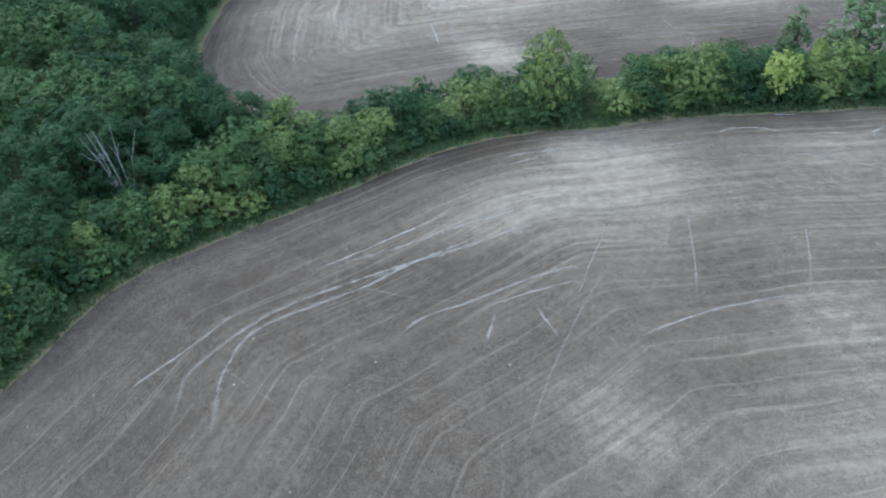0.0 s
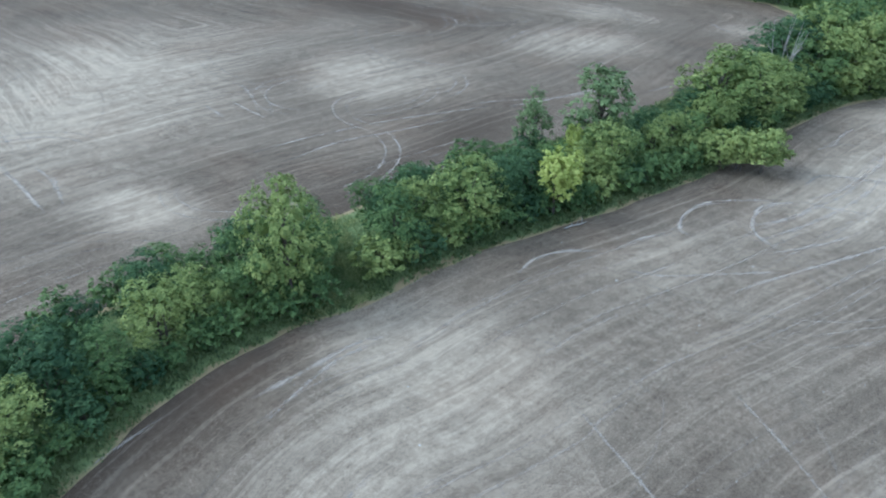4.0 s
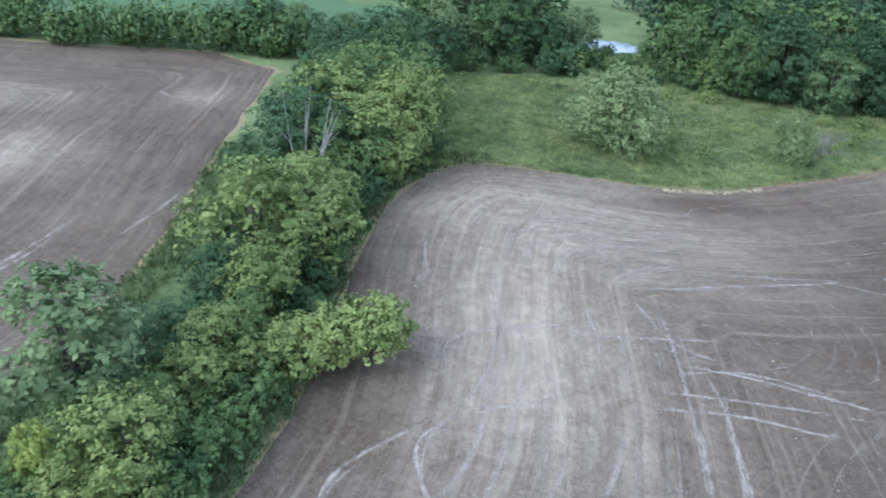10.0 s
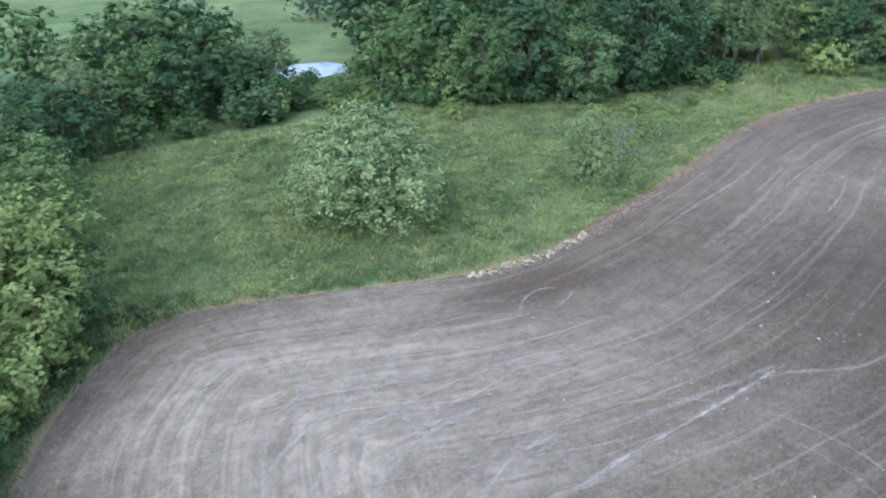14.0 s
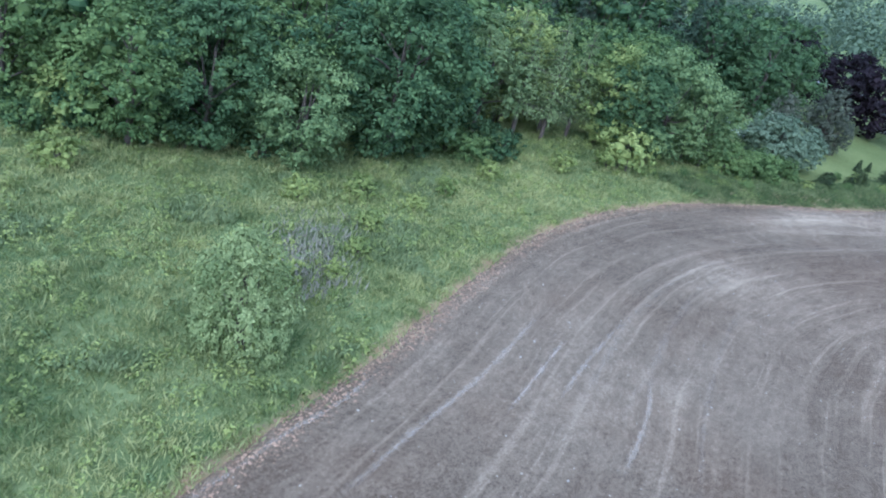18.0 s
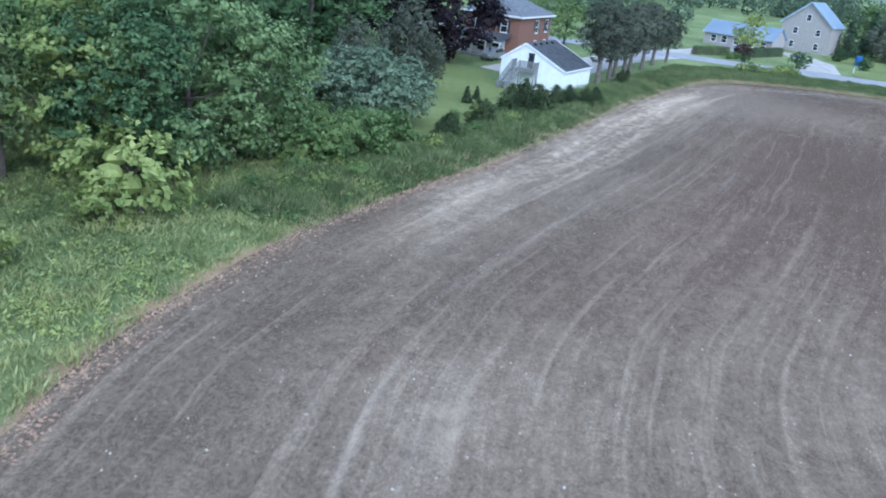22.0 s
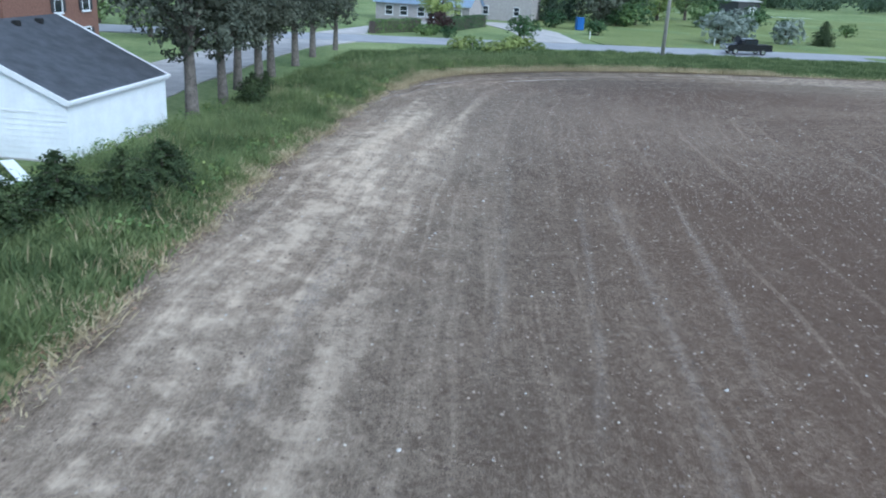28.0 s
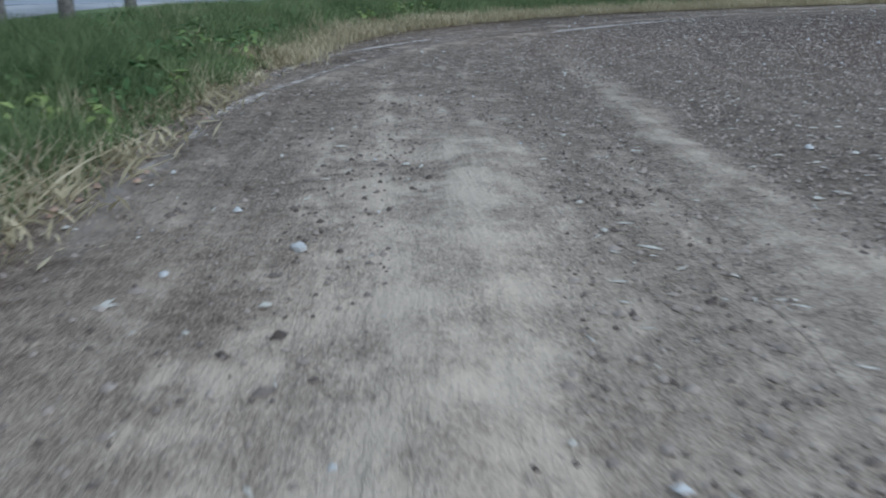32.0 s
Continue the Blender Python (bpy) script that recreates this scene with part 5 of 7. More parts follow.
    for y in (L0, L1):
        part("rail", bar((-1.22, y, Z + 0.95), (-0.05, y, Z + 0.95), 0.09, 0.05), GREYWOOD, stair)
        for i in range(6):
            part("baluster", box(-1.1 + i * 0.19, y - 0.02, Z + 0.05, -1.02 + i * 0.19, y + 0.02, Z + 0.92), GREYWOOD, stair)
    for i in range(11):
        y = L0 + 0.12 + i * 1.7 / 10
        part("baluster", box(-1.25, y - 0.045, Z - 0.05, -1.21, y + 0.045, Z + 0.92), GREYWOOD, stair)
    # the flight runs down outward from the landing
    run, n = 3.5, 11
    for i in range(n):
        t = (i + 0.5) / n
        part("tread", box(-1.25 - run * t - 0.14, 5.3, Z * (1 - t) - 0.02, -1.25 - run * t + 0.14, 6.15, Z * (1 - t) + 0.02), GREYWOOD, stair)
    for y in (5.26, 6.2):
        part("stringer", bar((-1.25, y, Z - 0.1), (-1.25 - run, y, -0.05), 0.26, 0.05), GREYWOOD, stair)
        part("rail", bar((-1.25, y, Z + 0.95), (-1.25 - run, y, 0.95), 0.1, 0.05), GREYWOOD, stair)
        part("rail", bar((-1.25, y, Z + 0.5), (-1.25 - run, y, 0.5), 0.07, 0.04), GREYWOOD, stair)
        for i in range(10):
            t = (i + 0.5) / 10
            part("baluster", box(-1.25 - run * t - 0.045, y - 0.02, Z * (1 - t) + 0.02, -1.25 - run * t + 0.045, y + 0.02, Z * (1 - t) + 0.92), GREYWOOD, stair)
        part("post", bar((-1.25 - run, y, -0.1), (-1.25 - run, y, 1.0), 0.1), GREYWOOD, stair)
    part("cross_brace", bar((-0.02, 2.6, 2.0), (-0.02, 1.2, 2.0), 0.04, 0.08), TRIM, r)
    return r


garage()


def hip_roof(x0, y0, x1, y1, z, top, over=0.5):
    bm = bmesh.new()
    x0, y0, x1, y1 = x0 - over, y0 - over, x1 + over, y1 + over
    w = min(x1 - x0, y1 - y0) / 2
    if x1 - x0 > y1 - y0:
        r0, r1 = (x0 + w, (y0 + y1) / 2, top), (x1 - w, (y0 + y1) / 2, top)
    else:
        r0, r1 = ((x0 + x1) / 2, y0 + w, top), ((x0 + x1) / 2, y1 - w, top)
    v = [bm.verts.new(p) for p in ((x0, y0, z), (x1, y0, z), (x1, y1, z), (x0, y1, z), r0, r1)]
    if x1 - x0 > y1 - y0:
        fs = [(0, 1, 5, 4), (1, 2, 5), (2, 3, 4, 5), (3, 0, 4)]
    else:
        fs = [(0, 1, 4), (1, 2, 5, 4), (2, 3, 5), (3, 0, 4, 5)]
    for f in fs:
        bm.faces.new([v[i] for i in f])
    bm.faces.new([v[i] for i in (3, 2, 1, 0)])
    return bm


def brick_house():
    r = root("brick_house", 180.5, 103.5, 0.14, -14, "two-storey red brick house with dark shutters and a hip roof", "house")
    X, Y, H = 12.0, 9.0, 6.0
    part("wall", box(0, 0, -0.2, X, 0.3, H), BRICK, r)
    part("wall", box(0, Y - 0.3, -0.2, X, Y, H), BRICK, r)
    part("wall", box(0, 0.3, -0.2, 0.3, Y - 0.3, H), BRICK, r)
    part("wall", box(X - 0.3, 0.3, -0.2, X, Y - 0.3, H), BRICK, r)
    part("roof", hip_roof(0, 0, X, Y, H + 0.12, H + 2.6), SHINGLE, r)
    part("eave", box(-0.55, -0.55, H - 0.12, X + 0.55, Y + 0.55, H + 0.12), TRIM, r)
    for x in (6.4, 10.2):
        window(r, x, -0.03, 4.5, 0.95, 1.7, "s", shutters=True)
        window(r, x, -0.03, 1.5, 0.95, 1.7, "s", shutters=True)
    for y in (2.4, 6.6):
        window(r, -0.03, y, 4.5, 0.95, 1.7, "w", shutters=True)
    part("chimney", box(9.0, 4.2, H + 1.2, 9.8, 5.0, H + 3.6), BRICK, r)
    # porch on the garden side
    part("porch_floor", box(-3.2, 1.2, -0.2, 0, Y + 1.5, 0.25), CONCRETE, r)
    bm = bmesh.new()
    a = [bm.verts.new(p) for p in ((-3.5, 0.8, 2.55), (-3.5, Y + 1.8, 2.55), (0, Y + 1.8, 3.4), (0, 0.8, 3.4))]
    bm.faces.new(a)
    bmesh.ops.solidify(bm, geom=bm.faces[:], thickness=0.15)
    part("porch_roof", bm, SHINGLE, r)
    part("porch_beam", box(-3.4, 1.0, 2.3, -3.2, Y + 1.6, 2.55), TRIM, r)
    for i in range(5):
        y = 1.3 + i * (Y + 0.1) / 4
        part("porch_post", box(-3.36, y - 0.08, 0.25, -3.2, y + 0.08, 2.3), TRIM, r)
    part("porch_wall", box(-1.6, 1.3, 0.25, -1.45, Y + 1.4, 2.5), WHITE, r)
    for y in (2.6, 5.0, 7.4):
        window(r, -1.63, y, 1.5, 1.1, 1.3, "w")


brick_house()


def stone_house():
    r = root("stone_house", 262, 47, 0.14, -25, "tall gabled grey stone house with a pale blue metal roof", "house")
    X, Y, H, A = 9.0, 11.0, 6.4, 11.0
    part("gable_wall", prism([(0, -0.2), (Y, -0.2), (Y, H), (Y / 2, A), (0, H)], 0, 0.4, "x"), STONE, r)
    part("gable_wall", prism([(0, -0.2), (Y, -0.2), (Y, H), (Y / 2, A), (0, H)], X - 0.4, X, "x"), STONE, r)
    part("side_wall", box(0.4, 0, -0.2, X - 0.4, 0.4, H), STONE, r)
    part("side_wall", box(0.4, Y - 0.4, -0.2, X - 0.4, Y, H), STONE, r)
    for y_e in (-0.5, Y + 0.5):
        bm = bmesh.new()
        z_e = H - 0.5 * (A - H) / (Y / 2)
        bm.faces.new([bm.verts.new(p) for p in ((-0.5, y_e, z_e), (X + 0.5, y_e, z_e), (X + 0.5, Y / 2, A + 0.02), (-0.5, Y / 2, A + 0.02))])
        bmesh.ops.solidify(bm, geom=bm.faces[:], thickness=0.2)
        part("roof_slope", bm, BLUEROOF, r)
        part("barge_board", bar((-0.5, y_e, z_e), (-0.5, Y / 2, A), 0.06, 0.3), BLUEROOF, r)
    for y, z in ((2.6, 1.6), (8.0, 1.6), (2.8, 4.6), (7.8, 4.6), (Y / 2, 7.6)):
        window(r, -0.03, y, z, 0.9, 1.3, "w")
    # long low wing
    w = root("long_house", 248, 60.5, 0.14, -25, "long low pale house with a light blue metal roof", "house")
    X, Y, H, A = 8.0, 15.0, 2.9, 5.2
    part("front_wall", box(0, 0, -0.2, 0.3, Y, H), STONE, w)
    part("back_wall", box(X - 0.3, 0, -0.2, X, Y, H), STONE, w)
    for y0, y1 in ((0, 0.3), (Y - 0.3, Y)):
        part("end_wall", prism([(0.3, -0.2), (X - 0.3, -0.2), (X - 0.3, H), (X / 2, A - 0.2), (0.3, H)], y0, y1, "y"), STONE, w)
    for x_e in (-0.6, X + 0.6):
        bm = bmesh.new()
        z_e = H - 0.6 * (A - H) / (X / 2)
        bm.faces.new([bm.verts.new(p) for p in ((x_e, -0.4, z_e), (x_e, Y + 0.4, z_e), (X / 2, Y + 0.4, A), (X / 2, -0.4, A))])
        bmesh.ops.solidify(bm, geom=bm.faces[:], thickness=0.15)
        part("roof_slope", bm, BLUEROOF, w)
    for y in (1.8, 4.4, 6.0, 7.6, 10.4, 12.8):
        window(w, -0.03, y, 1.5, 1.1, 1.3, "w")
    f = root("far_house", 342, -41, 0.14, 20, "small dark far house with a pale roof and white door", "house")
    part("wall", box(0, 0, -0.2, 7, 9, 3.6), SHUTTER, f)
    part("roof", hip_roof(0, 0, 7, 9, 3.6, 5.6), CONCRETE, f)
    part("garage_door", box(-0.06, 1.5, 0, 0.0, 4.5, 2.2), TRIM, f)


stone_house()


def utility_pole(x, y, h, lean):
    r = root("utility_pole", x, y, label="tall grey wooden utility pole beside the road", category="pole")
    part("post", bar((0, 0, -0.3), (0, 0, h), 0.42, 0.24, 12), POLE, r, smooth_shade=True)
    part("crossarm", bar((-0.14, -1.1, h - 0.5), (-0.14, 1.1, h - 0.5), 0.1, 0.12), POLE, r)
    for yy in (-1.0, 0.0, 1.0):
        part("insulator", bar((-0.14, yy, h - 0.44), (-0.14, yy, h - 0.2), 0.1, 0.06, 8), TRIM, r)
    part("service_arm", bar((-0.1, 0, h - 4.2), (-1.8, 0, h - 3.8), 0.07, 0.07), CHROME, r)
    r.matrix_basis = r.matrix_basis @ pose(0, 0, 0, 0, lean, 0)
    return r


POLES = [(208.8, 46.5, 17.5), (206.0, -16.0, 17.5), (209.5, 108.0, 17.5)]
for x, y, h in POLES:
    utility_pole(x, y, h, 0)


def wire(a, b, sag, name="overhead_wire"):
    pts = []
    for i in range(15):
        t = i / 14
        p = Vector(a).lerp(Vector(b), t)
        p.z -= sag * 4 * t * (1 - t)
        pts.append(p)
    v, f = tube(pts, [0.03] * 15, 5)
    tagged(new(name, mesh_of(name, v, f, BLACK)), "thin dark overhead wire between utility poles", "wire", "overhead wires")


for (xa, ya, ha), (xb, yb, hb) in ((POLES[0], POLES[1]), (POLES[0], POLES[2])):
    for yy, dz in ((-0.12, -0.2), (0.0, -0.2), (0.12, -4.0)):
        wire((xa - 0.14 + yy, ya, ha + dz), (xb - 0.14 + yy, yb, hb + dz), 1.2)

CAR_BLACK = plain("black_car_paint", (0.012, 0.013, 0.016), 0.2, spec=0.6, vary=0.1)
CAR_GREY = plain("silver_grey_car_paint", (0.30, 0.31, 0.32), 0.3, metal=0.4, vary=0.05)
BLUEP = plain("blue_plastic", (0.03, 0.13, 0.42), 0.5, vary=0.1)
LAMPW = plain("clear_lamp", (0.7, 0.7, 0.7), 0.15)
LAMPR = plain("red_lamp", (0.45, 0.02, 0.02), 0.2)


def wheel(parent, x, y, r=0.38, w=0.26):
    e = new("wheel")
    e.parent = parent
    e.matrix_basis = pose(x, y, r, 90, 0, 0)
    bm = bmesh.new()
    bmesh.ops.create_cone(bm, cap_ends=True, segments=20, radius1=r, radius2=r, depth=w)
    bmesh.ops.bevel(bm, geom=[ed for ed in bm.edges if len(ed.link_faces) == 2 and any(len(fc.verts) > 4 for fc in ed.link_faces)], offset=0.05, segments=2, affect="EDGES")
    part("tyre", bm, BLACK, e, smooth_shade=False)
    part("rim", bar((0, 0, -w / 2 - 0.015), (0, 0, w / 2 + 0.015), r * 1.2, r * 1.2, 14), CHROME, e)


def pickup(x, y, rz):
    r = root("pickup_truck", x, y, 0.24, rz, "black crew-cab pickup truck on the road", "pickup truck")
    body = prism([(-2.9, 0.45), (2.75, 0.4), (2.9, 0.6), (2.88, 1.0), (2.7, 1.12), (1.35, 1.2), (-2.9, 1.2)], -0.95, 0.95)
    bmesh.ops.bevel(body, geom=body.edges[:], offset=0.05, segments=2, affect="EDGES")
    part("body", body, CAR_BLACK, r)
    cab = prism([(-1.0, 1.2), (1.35, 1.2), (0.75, 1.82), (-0.75, 1.88), (-1.0, 1.7)], -0.82, 0.82)
    bmesh.ops.bevel(cab, geom=cab.edges[:], offset=0.05, segments=2, affect="EDGES")
    part("cab", cab, CAR_BLACK, r)
    for s_ in (-0.83, 0.81):
        part("side_window", box(-0.15, s_, 1.25, 0.75, s_ + 0.02, 1.7), GLASS, r)
        part("side_window", box(-0.9, s_, 1.25, -0.25, s_ + 0.02, 1.72), GLASS, r)
        part("mirror", box(1.0, s_ * 1.15, 1.2, 1.15, s_ * 1.35, 1.4), CAR_BLACK, r)
        part("sill_step", box(-1.0, s_ * 1.1, 0.36, 1.3, s_ * 1.2, 0.44), CHROME, r)
    part("windscreen", bar((1.28, 0, 1.25), (0.82, 0, 1.78), 0.03, 1.4), GLASS, r)
    part("load_bed", box(-2.8, -0.78, 1.15, -1.1, 0.78, 1.215), BLACK, r)
    for yy in (-0.7, 0.7):
        part("headlight", box(2.8, yy - 0.2, 0.8, 2.92, yy + 0.2, 1.0), LAMPW, r)
        part("tail_light", box(-2.93, yy - 0.12, 0.75, -2.88, yy + 0.12, 1.1), LAMPR, r)
    part("front_bumper", box(2.8, -0.95, 0.42, 2.98, 0.95, 0.62, 0.03), CHROME, r)
    part("rear_bumper", box(-3.02, -0.92, 0.45, -2.88, 0.92, 0.62, 0.03), CHROME, r)
    part("grille", box(2.86, -0.45, 0.65, 2.93, 0.45, 1.0), CHROME, r)
    for x_ in (-1.75, 1.85):
        for y_ in (-0.82, 0.82):
            wheel(r, x_, y_)


pickup(216.2, 32.6, 90)


def suv(x, y, rz):
    r = root("suv", x, y, 0.24, rz, "silver-grey family car parked on the lawn by the porch", "car")
    body = prism([(-2.3, 0.4), (2.25, 0.38), (2.35, 0.6), (2.2, 0.98), (1.2, 1.08), (-2.3, 1.05)], -0.9, 0.9)
    bmesh.ops.bevel(body, geom=body.edges[:], offset=0.06, segments=2, affect="EDGES")
    part("body", body, CAR_GREY, r)
    cab = prism([(-2.2, 1.04), (1.1, 1.06), (0.45, 1.62), (-1.8, 1.66)], -0.78, 0.78)
    bmesh.ops.bevel(cab, geom=cab.edges[:], offset=0.06, segments=2, affect="EDGES")
    part("cabin", cab, CAR_GREY, r)
    for s_ in (-0.79, 0.77):
        for a, b in ((-1.85, -1.0), (-0.9, -0.1), (0.0, 0.55)):
            part("side_window", box(a, s_, 1.1, b, s_ + 0.02, 1.52), GLASS, r)
    part("windscreen", bar((1.0, 0, 1.12), (0.5, 0, 1.58), 0.03, 1.35), GLASS, r)
    part("rear_window", bar((-2.18, 0, 1.12), (-1.86, 0, 1.58), 0.03, 1.3), GLASS, r)
    for yy in (-0.65, 0.65):
        part("headlight", box(2.2, yy - 0.18, 0.72, 2.36, yy + 0.18, 0.9), LAMPW, r)
        part("tail_light", box(-2.36, yy - 0.12, 0.75, -2.26, yy + 0.12, 1.0), LAMPR, r)
    for x_ in (-1.4, 1.4):
        for y_ in (-0.8, 0.8):
            wheel(r, x_, y_, 0.34, 0.22)


suv(176.5, 106.2, 165)


def blue_bin():
    r = root("blue_box", 247.4, 43.2, label="tall blue plastic box beside the house drive", category="box")
    part("body", box(-0.55, -0.55, 0, 0.55, 0.55, 1.8, 0.06), BLUEP, r)
    part("door", box(-0.59, -0.42, 0.1, -0.55, 0.42, 1.6), BLUEP, r)
    part("roof", box(-0.62, -0.62, 1.8, 0.62, 0.62, 1.94, 0.05), BLUEP, r)


blue_bin()


def board_fence(a, b, h, n):
    r = root("board_fence", a[0], a[1], label="brown board fence behind the lawn", category="fence")
    dx, dy = b[0] - a[0], b[1] - a[1]
    L = math.hypot(dx, dy)
    r.matrix_basis = r.matrix_basis @ pose(0, 0, 0, 0, 0, math.degrees(math.atan2(dy, dx)))
    for i in range(n):
        part("board", box(i * L / n, -0.015, 0.08, (i + 0.93) * L / n, 0.015, h + 0.03 * math.sin(i * 1.7)), FENCEWOOD, r)
    for i in range(int(L / 2.4) + 1):
        part("post", box(i * 2.4 - 0.05, 0.02, 0, i * 2.4 + 0.05, 0.12, h + 0.05), FENCEWOOD, r)
    for z in (0.4, h - 0.3):
        part("rail", box(0, 0.015, z, L, 0.06, z + 0.09), FENCEWOOD, r)


board_fence((154, 131.6), (165, 129.2), 1.8, 44)


def clipped_hedge(a, b, w, h, leaf, label):
    """A clipped hedge: dense small leaf sprays over a long low block of twigs."""
    rng = np.random.default_rng(int(a[0] * 10))
    dx, dy = b[0] - a[0], b[1] - a[1]
    L = math.hypot(dx, dy)
    r = root("clipped_hedge", a[0], a[1], 0.14, math.degrees(math.atan2(dy, dx)), label, "hedge")
    k = int(L * (w + 2 * h) * 60)
    u, s = rng.uniform(0, L, k), rng.uniform(0, w + 2 * h, k)
    y = np.where(s < h, -w / 2, np.where(s < h + w, s - h - w / 2, w / 2))
    z = np.where(s < h, s, np.where(s < h + w, h, s - h - w))
    nor = np.where((s < h)[:, None], (0, -1, 0.3), np.where((s < h + w)[:, None], (0, 0, 1), (0, 1, 0.3)))
    wave = 0.06 * np.sin(u * 1.7) + rng.normal(0, 0.05, k)
    p = np.c_[u, y, z] + nor * wave[:, None]
    v, f = leaves(p, unit(nor + rng.normal(0, 0.35, (k, 3))), 0.2, 0.1, 0.6, rng)
    part("foliage", mesh_of("foliage", v, f, LEAF[leaf]), None, r)
    part("foliage", box(0.1, -w / 2 + 0.12, 0, L - 0.1, w / 2 - 0.12, h - 0.12), BARK, r)


clipped_hedge((224.5, 77.0), (232.5, 70.2), 1.1, 1.6, "mid", "long clipped green hedge before the long low house")
clipped_hedge((233.5, 66.6), (246.5, 58.6), 1.1, 1.7, "dark", "dark green clipped hedge before the stone house")


def marker_post(x, y):
    r = root("marker_post", x, y, label="short white marker post on the grass by the drive", category="post", group="white marker posts")
    part("shaft", bar((0, 0, -0.1), (0, 0, 0.9), 0.14, 0.12, 10), TRIM, r)
    part("cap", bar((0, 0, 0.9), (0, 0, 0.98), 0.2, 0.08, 10), TRIM, r)


for x, y in ((230.2, 47.4), (228.0, 30.6)):
    marker_post(x, y)

# white boards and clutter at the foot of the garage's gable
for x, y, a in ((153.6, 96.5, 30), (154.3, 95.8, 36), (154.8, 95.1, 28)):
    r = root("white_board", x, y, 0.32, a, "long white board lying on the ground by the garage", "board", "white boards by the garage")
    part("plank", box(-1.7, -0.24, 0.05, 1.7, 0.24, 0.12, 0.01), WHITE, r)
    part("batten", box(-1.2, -0.15, 0, -1.1, 0.15, 0.05), GREYWOOD, r)
    part("batten", box(1.1, -0.15, 0, 1.2, 0.15, 0.05), GREYWOOD, r)

# ---- grass, weeds, stones, clods ----


def scatter_grass(name, pts, tall, mat, label, blades=4, spread=0.22, seed=3, wide=1.0, bend=0.3):
    rng = np.random.default_rng(seed)
    n = len(pts) * blades
    c = np.repeat(pts, blades, 0) + np.c_[rng.normal(0, spread, (n, 2)), np.zeros(n)]
    h = np.repeat(tall, blades) * rng.uniform(0.6, 1.25, n)
    w = (0.045 + 0.05 * rng.random(n)) * wide
    a = rng.uniform(0, 2 * math.pi, n)
    side = np.c_[np.cos(a), np.sin(a), np.zeros(n)] * w[:, None]
    lean = np.c_[rng.normal(0, bend, (n, 2)), np.ones(n)] * h[:, None]
    mid = c + lean * 0.55
    v = np.stack([c, mid + side, c + lean * np.array([1.3, 1.3, 1.0]), mid - side], 1).reshape(-1, 3)
    f = np.arange(4 * n).reshape(-1, 4)
    ob = new(name, mesh_of(name, v, f, mat))
    return tagged(ob, label, "grass", kind="stuff")


def meadow_points(n, x0, x1, y0, y1, lo, hi, seed):
    rng = np.random.default_rng(seed)
    p = np.c_[rng.uniform(x0, x1, n), rng.uniform(y0, y1, n)]
    sd = field_sd(p)
    return np.c_[p, rise(sd)][(sd < -lo) & (sd > -hi)], -sd[(sd < -lo) & (sd > -hi)]


pts, d = meadow_points(46000, 2, 110, 84, 126, 0.1, 40, 1)
dens = np.array([noise.noise((x * 0.8, y * 0.8, 0)) + 0.6 * noise.noise((x * 0.2, y * 0.2, 5)) for x, y, _ in pts])
scatter_grass("meadow_grass", pts, 0.22 + 0.55 * np.clip(dens + 0.2, 0, 1) ** 1.2, MEADOW_GRASS, "tall uneven green meadow grass beside the soil", blades=7, wide=0.5, bend=0.45)


def verge(name, n, box4, hi, blades, wide, seed, mat, label, low=0.25, tall=0.4, dry=False):
    p, d = meadow_points(n, *box4, -0.1, hi, seed)
    keep = ~((p[:, 0] > 157) & (p[:, 1] > 92.0 - (p[:, 0] - 158) * 0.26)) & ~((p[:, 0] < 158) & (d > 6.0)) & (p[:, 0] < 212.6)
    p, d = p[keep], d[keep]
    clump = np.array([noise.noise((x * 0.7, y * 0.7, seed)) + 0.6 * noise.noise((x * 0.2, y * 0.2, seed)) for x, y, _ in p])
    if dry:
        k2 = clump > 0.12
        p, d, clump = p[k2], d[k2], clump[k2]
    scatter_grass(name, p, (low + tall * np.clip(d / 2, 0, 1)) * np.clip(1 + 0.75 * clump, 0.4, 1.8), mat, label, seed=seed, blades=blades, wide=wide, spread=0.16)


VERGE = "tall green grass of the verge along the soil field"
verge("verge_grass", 52000, (100, 152, 80, 108), 7, 5, 0.38, 2, GRASS, VERGE)
verge("verge_grass", 90000, (152, 200, 60, 96), 7, 7, 0.15, 12, GRASS, VERGE)
verge("verge_grass", 26000, (194, 213, 14, 90), 14, 5, 0.45, 13, GRASS, "green grass of the bank between field and road", 0.18, 0.22)
verge("seeding_grass", 9000, (150, 200, 60, 96), 5, 5, 0.13, 14, GRASS_DRY, "straw-coloured seed heads standing in the green verge", 0.35, 0.3, True)
verge("seeding_grass", 9000, (100, 152, 80, 108), 3, 4, 0.25, 15, GRASS_DRY, "straw-coloured seed heads standing in the green verge", 0.3, 0.3, True)
pts, d = meadow_points(60000, -34, 8, -62, 92, 0.1, 3.2, 5)
scatter_grass("hedge_foot_grass", pts, np.full(len(pts), 0.45), GRASS, "green grass along the foot of the hedgerow", seed=6)
gap_rng = np.random.default_rng(51)
u = gap_rng.uniform(0, 1, 2600)
pts = np.c_[-25.2 - 13 * u, 6.2 + 5.6 * u + gap_rng.normal(0, 2.6, 2600), np.full(2600, 0.16)]
scatter_grass("gap_grass", pts[field_sd(pts[:, :2]) < -0.3], np.full((field_sd(pts[:, :2]) < -0.3).sum(), 0.4), MEADOW_GRASS, "yellow-green grass in the gap of the hedgerow", blades=5, seed=52, wide=0.7)
pts, d = meadow_points(120000, 0, 212, 20, 106, -0.5, 0.8, 7)
